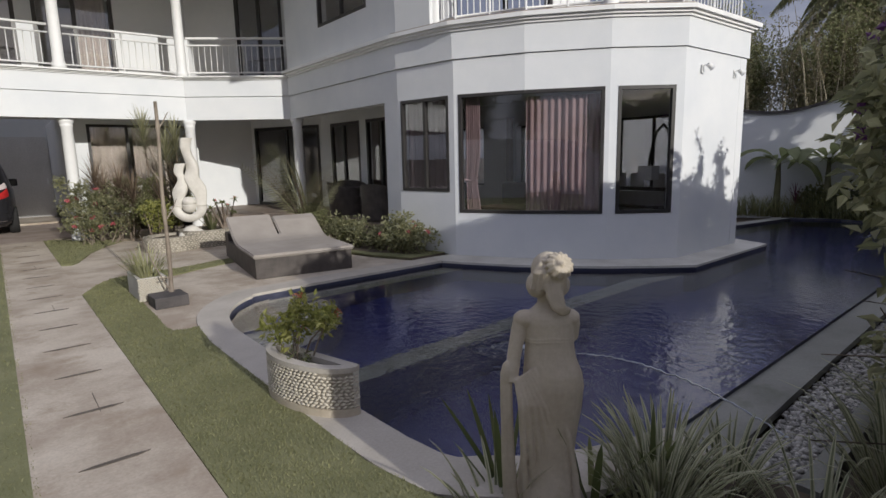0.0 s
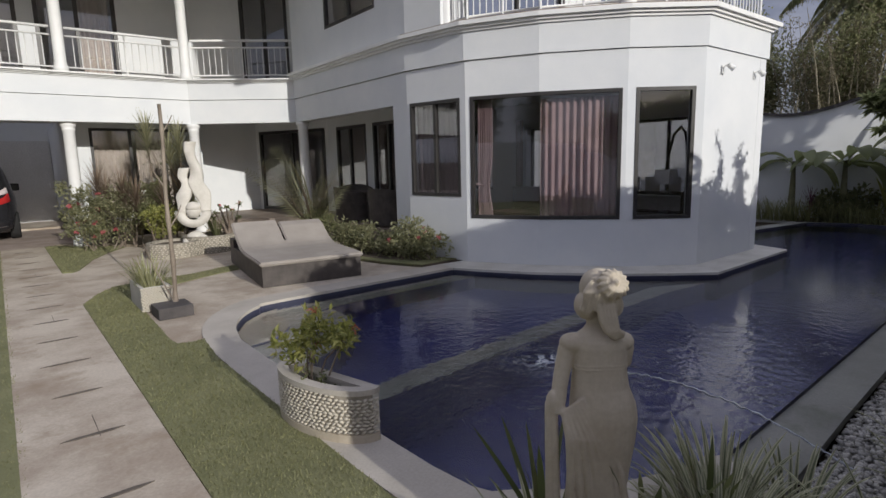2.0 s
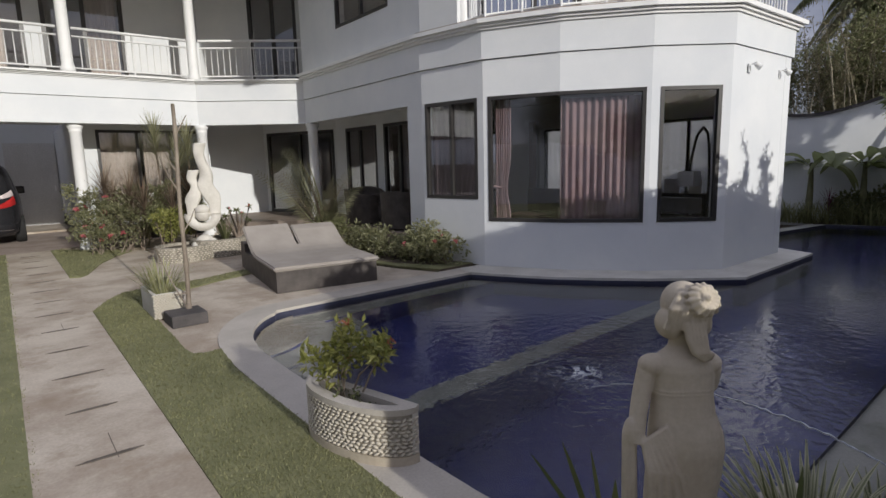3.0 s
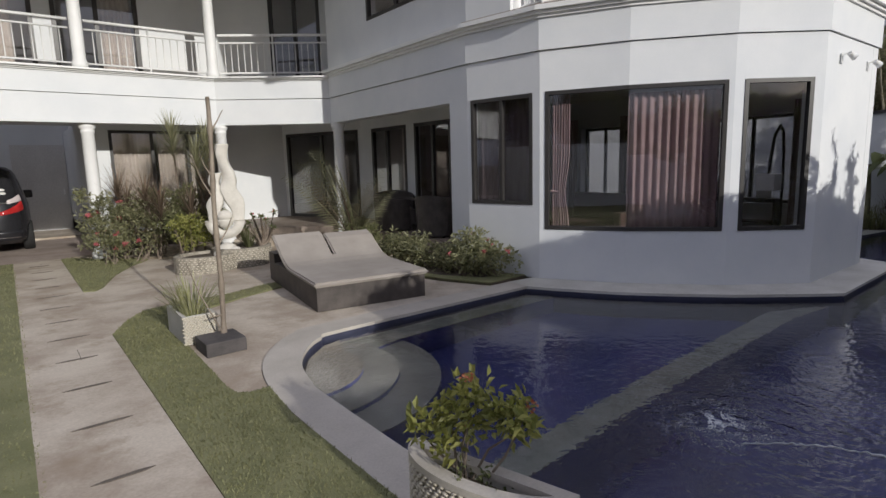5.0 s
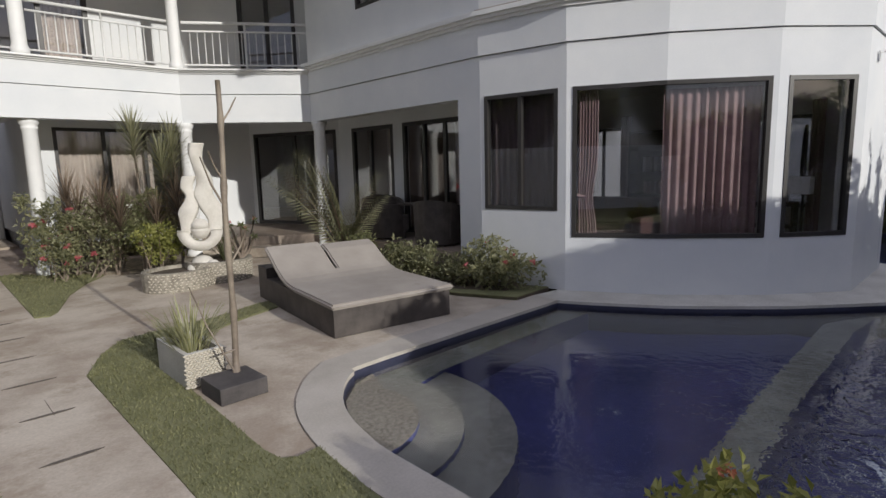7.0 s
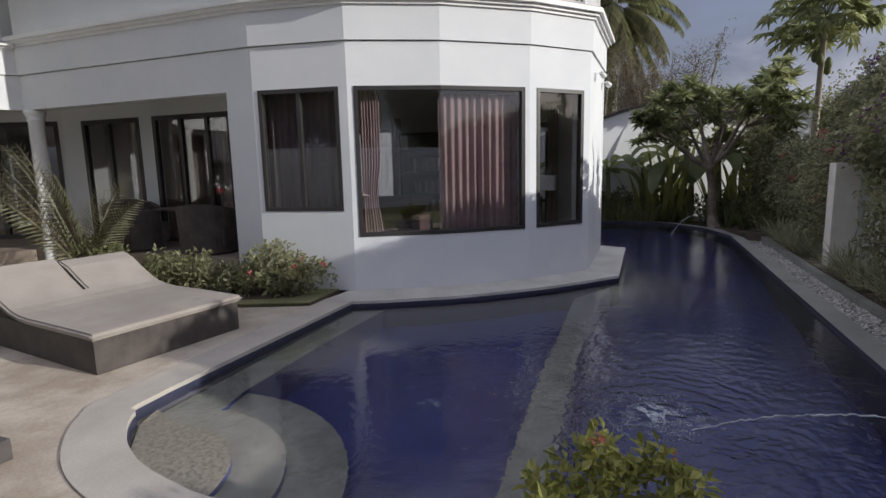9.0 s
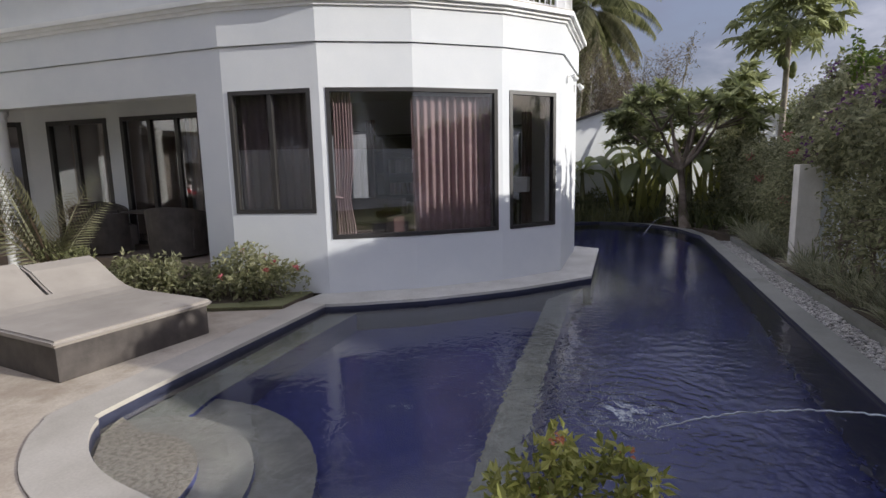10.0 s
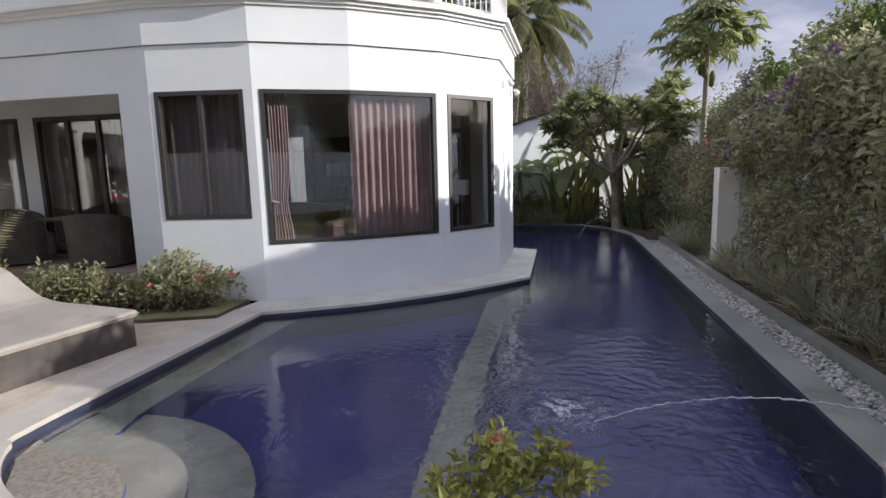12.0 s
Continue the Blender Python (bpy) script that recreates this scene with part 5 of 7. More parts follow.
def tub_chair(spot, turn):
    c = base("tub_chair", "dark woven rattan tub armchair on the patio", "chair", pose(*spot, 0, 0, turn), "patio chairs")
    line = [(0.4 * math.cos(t), 0.4 * math.sin(t) * 1.02) for t in [radians(-35 + 250 * i / 24) for i in range(25)]]
    bm = ring(bmesh.new(), offset_line(line, 0.06), line, 0.03, 0.8)
    for v in bm.verts:
        if v.co.z > 0.5:
            v.co.z = 0.62 + 0.12 * max(0.0, v.co.y / 0.4)
            v.co.x *= 1.05
            v.co.y *= 1.08
    part("shell", bm, M_WICKER, c)
    part("seat", B(-0.31, -0.36, 0.12, 0.31, 0.3, 0.42, bevel=0.03), M_WICKER, c)
    for x, y in ((-0.26, -0.28), (0.26, -0.28), (-0.2, 0.25), (0.2, 0.25)):
        part("leg", B(x - 0.02, y - 0.02, 0, x + 0.02, y + 0.02, 0.14), M_WICKER, c)
    return c


tub_chair((6.15, 10.75, 0.35), 60)
tub_chair((6.1, 9.3, 0.35), 115)
tub_chair((6.5, 11.3, 0.35), -30)
table = base("patio_table", "dark wicker patio table between the tub chairs", "table", pose(6.45, 10.1, 0.35))
part("tabletop", B(-0.32, -0.32, 0.6, 0.32, 0.32, 0.64, bevel=0.01), M_WICKER, table)
for x in (-0.27, 0.27):
    for y in (-0.27, 0.27):
        part("leg", B(x - 0.025, y - 0.025, 0, x + 0.025, y + 0.025, 0.6), M_WICKER, table)

# balcony table and chairs
bt = base("balcony_table", "round dark balcony table behind the railing", "table", pose(-0.35, 14.5, 3.5))
part("tabletop", lathe(bmesh.new(), [(0.35, 0.7), (0.36, 0.72), (0.35, 0.74)], 24), M_BLOCK, bt)
part("pedestal", lathe(bmesh.new(), [(0.2, 0.0), (0.05, 0.05), (0.05, 0.7)], 12), M_BLOCK, bt)

# ---- inside the bay room ----
M_SOFA = surface("sofa_dark_red", (0.07, 0.035, 0.035), (0.11, 0.055, 0.05), 0.85, 3, 80, 0.2, 0.002)
sofa = base("sofa", "dark red sofa inside the bay room", "sofa", pose(7.4, 6.6, 0.2))
part("seat", B(0, 0, 0.05, 0.9, 1.3, 0.42, bevel=0.05), M_SOFA, sofa)
part("backrest", B(0.7, 0, 0.42, 0.9, 1.3, 0.85, bevel=0.05), M_SOFA, sofa)
part("armrest", B(0, -0.15, 0.05, 0.9, 0.0, 0.6, bevel=0.04), M_SOFA, sofa)
shelf = base("bookshelf", "low dark bookshelf under the far window", "shelf", pose(9.3, 5.0, 0.2))
part("side_panel", B(0, 0, 0, 0.3, 0.03, 0.75), M_WICKER, shelf)
part("side_panel", B(0, 1.17, 0, 0.3, 1.2, 0.75), M_WICKER, shelf)
for z in (0.0, 0.36, 0.72):
    part("board", B(0, 0.03, z, 0.3, 1.17, z + 0.03), M_WICKER, shelf)
for y, w in ((0.1, 0.22), (0.5, 0.28), (0.9, 0.2)):
    pf = part("picture_frame", B(9.42, 5.0 + y, 0.95, 9.45, 5.0 + y + w, 1.2), M_TRIM)
    tagged(pf, "small pale picture frame on the shelf", "picture frame", "picture frames")
case = base("bookcase", "tall dark bookcase with books against the far wall", "bookcase", pose(9.3, 6.48, 0.2))
for y in (0.0, 1.12):
    part("side_panel", B(0, y, 0, 0.32, y + 0.04, 1.95), M_WICKER, case)
part("back_panel", B(0.3, 0.04, 0, 0.32, 1.12, 1.95), M_WICKER, case)
for z in (0.0, 0.4, 0.8, 1.2, 1.6, 1.91):
    part("board", B(0.0, 0.04, z, 0.3, 1.12, z + 0.04), M_WICKER, case)
for k in range(34):
    z, y = 0.24 + 0.4 * (k % 4), 6.56 + 0.11 * (k // 4) + 0.01 * (k % 3)
    bk = part("book", B(9.36, y, z + 0.2, 9.55, y + 0.035 + 0.012 * (k % 3), z + 0.42 + 0.03 * (k % 2)), (M_SOFA, M_SHEER, M_CURTAIN, M_TRIM)[k % 4])
    bk.location.z = -0.2
    tagged(bk, "upright book on the bookcase", "book", "books")
lamp = base("arc_lamp", "arching floor lamp with a square pale shade inside the bay room", "lamp", pose(9.1, 4.85, 0.2))
part("foot", lathe(bmesh.new(), [(0.16, 0.0), (0.16, 0.03), (0.03, 0.05)], 20), M_FRAME, lamp)
part("stem", tube(bmesh.new(), [(0, 0, 0.04), (0.03, 0, 1.0), (0.0, 0, 1.5), (-0.15, -0.03, 1.75), (-0.4, -0.08, 1.83), (-0.7, -0.13, 1.7), (-0.95, -0.18, 1.35), (-1.02, -0.2, 1.16)], 0.022, 8), M_FRAME, lamp)
part("shade", B(-1.14, -0.32, 0.95, -0.9, -0.08, 1.17, bevel=0.01), M_TRIM, lamp)
for y0, y1 in ((4.72, 4.9), (6.25, 6.45), (7.72, 7.92), (8.92, 9.15)):
    curtain("curtain", (9.55, y0), (9.55, y1), 0.25, 2.45, "narrow mauve curtain beside the far window", 4, 0.03)

# wall lamps on the bay
for x in (8.33, 9.4):
    l = base("wall_spotlight", "small white wall spotlight on a bracket", "lamp", pose(x, 4.0, 2.78), "wall spotlights")
    part("plate", B(-0.025, -0.012, -0.06, 0.025, 0.0, 0.06), M_IRON, l)
    part("arm", tube(bmesh.new(), [(0, 0, 0.03), (0.0, -0.08, 0.06), (0.02, -0.1, 0.05)], 0.01, 6), M_IRON, l)
    part("head", tube(bmesh.new(), [(0.0, -0.08, 0.05), (0.07, -0.12, 0.0)], [0.03, 0.045], 10), M_IRON, l)
for x, y in ((6.0, 10.4), (6.1, 9.0), (5.9, 11.6)):
    d = part("downlight", lathe(bmesh.new(), [(0.001, 2.79), (0.06, 2.785), (0.07, 2.8)], 16, (x, y)), M_FRAME)
    tagged(d, "small dark round ceiling downlight", "lamp", "downlights")

# ---- garage and car ----
M_GARAGE = surface("garage_door_grey", (0.58, 0.57, 0.56), (0.66, 0.65, 0.64), 0.6, 1, 30, 0.1, 0.001)
gd = base("garage_door", "plain grey door in the back wall of the carport", "door", pose(0.35, 20.86, 0.0))
leaf_door = part("leaf", B(0, -0.03, 0.05, 1.22, 0.03, 2.45), M_GARAGE, gd)
part("handle", B(1.1, -0.06, 1.05, 1.14, -0.03, 1.2), M_IRON, leaf_door, "pale metal handle")
tagged(part("garage_sill", B(0.2, 18.6, 0.0, 1.58, 20.8, 0.05), M_CONC), kind="structure")
M_CAR = surface("car_black_paint", (0.02, 0.02, 0.023), (0.026, 0.026, 0.03), 0.2, 2, 20, 0.0, 0.001)
M_CARGLASS = surface("car_glass", (0.02, 0.02, 0.022), (0.026, 0.026, 0.03), 0.08, 2, 20, 0.0, 0.001)
M_TAIL = surface("tail_light_red", (0.4, 0.02, 0.02), (0.5, 0.03, 0.03), 0.15, 10, 60, 0.2, 0.002)
M_TAILW = surface("tail_light_clear", (0.6, 0.5, 0.5), (0.75, 0.68, 0.68), 0.15, 10, 60, 0.2, 0.002)
M_RUBBER = surface("tyre_rubber", (0.015, 0.015, 0.015), (0.025, 0.025, 0.025), 0.85, 5, 60, 0.3, 0.002)
M_CHROME = surface("chrome", (0.6, 0.6, 0.62), (0.7, 0.7, 0.7), 0.12, 5, 40, 0.0, 0.001, metal=1.0)
car = base("car", "black people carrier parked in the carport, seen from behind", "car", pose(-0.4, 16.1, 0.0))
CAR_Z = (0.2, 0.3, 0.45, 0.75, 1.0, 1.12, 1.3, 1.5, 1.66, 1.78, 1.84, 1.86)
CAR_HALF = (0.83, 0.88, 0.9, 0.91, 0.9, 0.87, 0.82, 0.77, 0.72, 0.64, 0.5, 0.25)
CAR_REAR = (0.12, 0.03, 0.0, 0.02, 0.06, 0.1, 0.19, 0.3, 0.4, 0.52, 0.7, 1.0)
CAR_FRONT = (4.5, 4.6, 4.62, 4.55, 4.3, 3.7, 3.35, 3.0, 2.7, 2.45, 2.2, 1.9)


def car_point(z, a, out=0.0):
    """A point of the car's rounded shell at height z, a degrees round from the tail towards one flank."""
    w, r, f = (float(np.interp(z, CAR_Z, v)) for v in (CAR_HALF, CAR_REAR, CAR_FRONT))
    s, c = math.sin(radians(a)), -math.cos(radians(a))
    bend = 0.42
    return ((w + out) * math.copysign(abs(s) ** bend, s), (r + f) / 2 + ((f - r) / 2 + out) * math.copysign(abs(c) ** bend, c), z)


def car_patch(name, material, low, high, a0, a1, out, parent, label="", n=18, m=6):
    """A piece that lies on the shell between two heights, each given as (at a0, at a1)."""
    bm = bmesh.new()
    rows = []
    for j in range(m + 1):
        row = []
        for i in range(n + 1):
            u, v = i / n, j / m
            z = (low[0] + (low[1] - low[0]) * u) * (1 - v) + (high[0] + (high[1] - high[0]) * u) * v
            edge = i in (0, n) or j in (0, m)
            row.append(bm.verts.new(car_point(z, a0 + (a1 - a0) * u, -0.01 if edge else out)))
        rows.append(row)
    for r0, r1 in zip(rows, rows[1:]):
        for i in range(n):
            bm.faces.new((r0[i], r0[i + 1], r1[i + 1], r1[i])).smooth = True
    return part(name, bm, material, parent, label)


bm = bmesh.new()
rings = [[bm.verts.new(car_point(z, 360 * i / 72)) for i in range(72)] for z in [0.2, 0.24] + [0.3 + 0.06 * k for k in range(26)] + [1.85]]
for r0, r1 in zip(rings, rings[1:]):
    for i in range(72):
        bm.faces.new((r0[i], r0[(i + 1) % 72], r1[(i + 1) % 72], r1[i])).smooth = True
bm.faces.new(rings[-1])
bm.faces.new(rings[0][::-1])
part("body", bm, M_CAR, car)
rw = car_patch("rear_window", M_CARGLASS, (1.2, 1.2), (1.68, 1.68), -20, 20, 0.006, car, "dark tinted rear window", 24)
for k, z in enumerate((1.33, 1.26)):
    sticker = part("sticker", lathe(bmesh.new(), [(0.001, 0.004), (0.045, 0.003), (0.05, -0.01)], 16), M_TRIM, rw, "small round white sticker")
    p = car_point(z, 13.5, 0.01)
    sticker.matrix_basis = pose(p[0], p[1], p[2], 62, 0, 14) @ Matrix.Diagonal((1.2, 0.62, 1.0, 1.0))
part("wiper", tube(bmesh.new(), [car_point(1.2, -4, 0.02), car_point(1.22, 6, 0.02)], 0.008, 5), M_CHROME, car)
for sd in (-1, 1):
    light = car_patch("tail_light", M_TAIL, (0.8, 0.88), (0.88, 1.12), sd * 6, sd * 44, 0.014, car, "red wedge-shaped tail light")
    car_patch("tail_light_lens", M_TAILW, (1.03, 1.08), (1.11, 1.24), sd * 15, sd * 44, 0.018, light, "clear upper lens of the tail light")
    car_patch("reflector", M_TAIL, (0.42, 0.42), (0.47, 0.47), sd * 17, sd * 34, 0.012, car)
    car_patch("side_window", M_CARGLASS, (1.14, 1.14), (1.6, 1.6), sd * 62, sd * 112, 0.006, car, "dark tinted side window", 24)
car_patch("garnish", M_CHROME, (1.04, 1.04), (1.075, 1.075), -16, 16, 0.014, car, "bright strip over the plate")
car_patch("bumper", M_CAR, (0.24, 0.24), (0.5, 0.5), -44, 44, 0.035, car, "", 30)
car_patch("bumper_trim", M_CHROME, (0.33, 0.33), (0.35, 0.35), -30, 30, 0.042, car, "thin bright strip on the bumper", 24)
plate = car_patch("number_plate", M_TRIM, (0.9, 0.9), (1.02, 1.02), -5.5, 5.5, 0.016, car)
car_patch("plate_bar", M_FRAME, (0.93, 0.93), (0.99, 0.99), -3.8, 3.8, 0.02, plate)
for x in (-0.8, 0.8):
    for y in (0.75, 3.4):
        w = part("wheel", bmesh.new(), M_RUBBER, car)
        bm = bmesh.new()
        lathe(bm, [(0.2, -0.1), (0.3, -0.1), (0.32, -0.06), (0.32, 0.06), (0.3, 0.1), (0.2, 0.1)], 24)
        bmesh.ops.transform(bm, matrix=Matrix.Translation((x, y, 0.32)) @ Matrix.Rotation(radians(90), 4, "Y"), verts=bm.verts)
        bm.to_mesh(w.data)
        bm.free()
        bm = bmesh.new()
        lathe(bm, [(0.001, 0.07), (0.06, 0.09), (0.15, 0.075), (0.205, 0.098), (0.205, -0.098), (0.15, -0.075), (0.001, -0.09)], 20)
        bmesh.ops.transform(bm, matrix=Matrix.Translation((x, y, 0.32)) @ Matrix.Rotation(radians(90), 4, "Y"), verts=bm.verts)
        part("rim", bm, M_CHROME, w, "silver wheel rim")
part("mirror", B(0.84, 3.0, 1.06, 1.06, 3.12, 1.26, bevel=0.05), M_CAR, car)

# ---- right-hand boundary: wall, kerb, gravel, planting ----
# Near end is out of view, added to shade the statue, pot and coping.
tagged(part("wall_boundary", B(1.41, 0.0, -0.25, 2.9, 0.18, 1.51), M_WALL), "white rendered boundary wall", "wall", kind="structure")
tagged(part("wall_boundary", B(2.9, 0.002, -0.25, 9.35, 0.178, 1.6), M_WALL), "white rendered boundary wall", "wall", kind="structure")
tagged(part("wall_pier", B(9.18, 0.41, -0.25, 9.5, 0.72, 1.46, bevel=0.012), M_LIME), "pale cream rendered wall pier", "pier", kind="structure")
tagged(part("wall_boundary", B(9.3, 0.18, -0.25, 9.42, 0.409, 1.4), M_WALL), "white rendered boundary wall", "wall", kind="structure")
tagged(part("wall_boundary", B(9.35, -0.1, -0.25, 16.6, 0.1, 1.6), M_WALL), "white rendered boundary wall", "wall", kind="structure")
# Unseen return wall, added to carry that shade's straight edge.
tagged(part("wall_boundary", B(1.41, -4.0, -0.25, 1.6, -0.002, 1.58), M_WALL), "white rendered boundary wall", "wall", kind="structure")
tagged(part("gravel_bed", prism(bmesh.new(), [(2.95, 1.13), (2.95, 0.8), (8.6, 1.0), (12.4, 1.06), (12.4, 1.36), (7.0, 1.265), (4.0, 1.18)], -0.2, -0.16), M_GRAVEL), kind="structure")
tagged(part("planting_bed", prism(bmesh.new(), [(1.5, 1.72), (2.1, 1.35), (2.85, 1.12), (2.85, 0.66), (12.6, 0.95), (13.9, 1.6), (15.5, 2.6), (15.8, 5.5), (16.8, 5.5), (16.8, 0.0), (1.5, 0.1)], -0.2, -0.06), M_SOIL), "dark soil bed", "planting bed", kind="structure")
tagged(part("kerb", prism(bmesh.new(), [(2.86, 0.8), (2.86, 0.7), (8.6, 0.9), (12.4, 0.96), (12.4, 1.06), (8.6, 1.0)], -0.2, -0.035), M_COPING_SHADED), "low cement kerb along the gravel", "kerb", kind="structure")
gs = [pebble_mesh("gravel_stone", 0.052, 0.018, 0.028) for _ in range(6)]
gv, gf = [], []
for i in range(6500):
    x = 2.9 + 9.3 * (i / 6500) ** 1.25
    f = (x - 2.9) / 9.5
    y = random.uniform(float(np.interp(x, (2.9, 8.6, 12.4), (0.82, 1.01, 1.07))), float(np.interp(x, (2.9, 4.0, 7.0, 12.4), (1.12, 1.17, 1.255, 1.35))))
    m = pose(x, y, -0.14 + random.uniform(0, 0.03), random.uniform(-30, 30), random.uniform(-30, 30), random.uniform(0, 360))
    sc = random.uniform(0.6, 1.15)
    me = gs[i % 6]
    k = len(gv)
    gv += [tuple(m @ (v.co * sc)) for v in me.vertices]
    gf += [tuple(k + q for q in p.vertices) for p in me.polygons]
M_GRAVEL_I = leafy("gravel_stone", (0.27, 0.262, 0.25), (0.56, 0.54, 0.5), 0.7, 0.0)
tagged(mesh_ob("gravel", gv, gf, M_GRAVEL_I, None, True), "pale grey rounded pebbles along the coping", "gravel", kind="stuff")

# strap-leaved edging plants, nearest first
for i in range(40):
    x = 3.15 + 0.23 * i + random.uniform(-0.08, 0.08)
    near = x < 6
    if 8.75 < x < 9.75:
        continue
    grass_clump("edging_plant", "variegated strap-leaved edging plant", (x, 0.47 + 0.036 * (x - 3) + random.uniform(-0.1, 0.08), -0.06), 60 if near else 56, random.uniform(0.46, 0.62), 0.032, [M_STRAP, M_PALE], 1.25, 0.1, group="edging plants")
for x, y, c, l in ((2.35, 1.22, 150, 0.44), (2.6, 1.02, 60, 0.36), (1.62, 1.62, 24, 0.38), (2.12, 1.12, 90, 0.42), (2.5, 0.6, 50, 0.45), (3.0, 0.45, 60, 0.5)):
    grass_clump("edging_plant", "variegated strap-leaved plant at the statue's foot", (x, y, -0.06), c, l, 0.028, [M_STRAP, M_PALE], 0.8, 0.13, group="edging plants")
for x, y in ((2.42, 1.3), (1.78, 1.72), (2.05, 1.4), (7.3, 0.55), (6.2, 0.5), (8.6, 0.6)):
    grass_clump("sword_plant", "upright broad-bladed green plant", (x, y, -0.06), 10, 0.5, 0.042, [M_LEAF], 0.12, 0.05, False, group="sword plants")


def hedge_mass(name, label, lumps, count, size, material, category="hedge", flower=None, flowers=0, trunks=()):
    """A dense climbing mass: twigs and leaves over uneven lumps, with a rough outline."""
    h = base(name, label, category)
    for (x, y, z0), (x1, y1, z1) in trunks:
        bm = bmesh.new()
        mx, my = (x + x1) / 2 + random.uniform(-0.15, 0.15), (y + y1) / 2 + random.uniform(-0.1, 0.1)
        tube(bm, [(x, y, z0), (mx, my, (z0 + z1) / 2), (x1, y1, z1)], [0.028, 0.02, 0.01], 6)
        for _ in range(5):
            t = random.uniform(0.3, 0.9)
            p = Vector((x + (x1 - x) * t, y + (y1 - y) * t, z0 + (z1 - z0) * t))
            tube(bm, [p, p + rnd_dir(0.3) * 0.3, p + rnd_dir(0.2) * 0.6], [0.01, 0.007, 0.003], 4)
        part("stem", bm, M_BARK, h)
    fo, fl = Foliage(), Foliage()
    total = sum(r[0] * r[1] + r[1] * r[2] + r[0] * r[2] for _, r in lumps)
    for c, r in lumps:
        k = int(count / 9 * (r[0] * r[1] + r[1] * r[2] + r[0] * r[2]) / total)
        for _ in range(k):
            d = rnd_dir(0.1)
            s = random.uniform(0.72, 1.08) * (0.85 + 0.4 * noise.noise(Vector(c) * 1.7 + d * 3))
            q = Vector((c[0] + d.x * r[0] * s, c[1] + d.y * r[1] * s, max(0.0, c[2] + d.z * r[2] * s)))
            for _ in range(9):
                dd = (d * 0.5 + rnd_dir(-0.15)).normalized()
                fo.leaf(q + rnd_dir() * size * 1.6, dd, size * random.uniform(0.6, 1.3), size * random.uniform(0.4, 0.65))
        if flower:
            for _ in range(int(flowers / len(lumps))):
                d = rnd_dir(0.8)
                q = Vector((c[0] + d.x * r[0], c[1] + d.y * r[1], c[2] + d.z * r[2]))
                for _ in range(16):
                    fl.leaf(q + rnd_dir() * 0.07, rnd_dir(0.3), 0.05, 0.045)
    fo.done("foliage", material, h)
    if flower:
        fl.done("blossom", flower, h)
    return h


near_l = []
for i in range(9):
    x = 3.4 + 0.78 * i
    top = float(np.interp(x, (3.4, 5.6, 6.9, 7.8, 8.5, 9.7), (2.5, 2.72, 2.75, 2.6, 2.42, 2.1))) + 0.05 * math.sin(i * 1.7)
    deep = float(np.interp(x, (3.4, 6.5, 8.2), (0.76, 0.74, 0.5))) + 0.05 * math.cos(i * 2.3)
    near_l.append(((x, 0.24 + 0.1 * math.sin(i * 2.1) - 0.015 * i, top - deep - 0.04), (0.62, 0.5, deep)))
near_l += [((4.8 + 0.5 * i, 0.08, 2.05), (0.5, 0.25, 0.66)) for i in range(6)]
near_l += [((10.3, -0.35, 2.25), (0.6, 0.45, 0.8)), ((11.2, -0.4, 2.35), (0.6, 0.45, 0.85)), ((12.2, -0.4, 2.2), (0.6, 0.45, 0.75))]
# boughs that hang out over the gravel at the near end
near_l += [((3.5, 0.5, 1.75), (0.42, 0.27, 0.7)), ((4.3, 0.55, 1.5), (0.5, 0.27, 0.55))]
low_l = [((3.3 + 0.62 * i, 0.38, 0.72 + 0.2 * math.sin(i * 2.9)), (0.38, 0.2, 0.48)) for i in range(9)]
hedge_mass("bougainvillea_hedge", "dense bougainvillea hedge with purple bracts over the boundary wall", near_l, 72000, 0.092, M_LEAF_HEDGE, "hedge", M_PURPLE, 260,
           [((3.0 + 0.75 * i, 0.36, -0.05), (3.2 + 0.75 * i, 0.2, 1.6)) for i in range(8)])
hedge_mass("climbing_shrub", "thin climbing shrub in front of the boundary wall", low_l + [((7.2, 0.3, 1.15), (0.5, 0.24, 0.5)), ((8.1, 0.26, 1.15), (0.42, 0.2, 0.5)), ((8.75, 0.3, 1.0), (0.25, 0.2, 0.4))], 6200, 0.085, M_LEAF_HEDGE, "shrub", None, 0,
           [((3.3 + 0.62 * i, 0.42, -0.05), (3.35 + 0.62 * i, 0.36, 0.9)) for i in range(9)])
far_l = [((9.9 + 0.6 * i, 0.35 + 0.1 * math.sin(i * 1.9), 0.95 + 0.12 * math.sin(i * 2.2)), (0.5, 0.45, 0.95)) for i in range(5)]
hedge_mass("clipped_hedge", "dense green hedge beside the pool with red blossoms", far_l, 15000, 0.075, M_LEAF_HEDGE, "hedge", M_PINK, 12,
           [((9.9 + 0.6 * i, 0.4, -0.05), (9.9 + 0.6 * i, 0.3, 1.3)) for i in range(5)])
hedge_mass("tall_shrub", "tall bright green leafy shrub beyond the hedge", [((10.9, -2.0, 3.1), (0.6, 0.5, 1.0)), ((11.9, -2.1, 3.4), (0.7, 0.55, 1.1)), ((13.0, -2.0, 3.2), (0.7, 0.5, 1.0)), ((11.5, -1.6, 2.5), (1.0, 0.45, 0.7)), ((13.9, -1.7, 2.6), (0.8, 0.45, 0.8))], 8000, 0.13, M_LEAF_OLIVE, "shrub", None, 0,
           [((10.9 + 1.0 * i, -2.0, -0.2), (10.9 + 1.0 * i, -2.0, 3.4)) for i in range(4)])
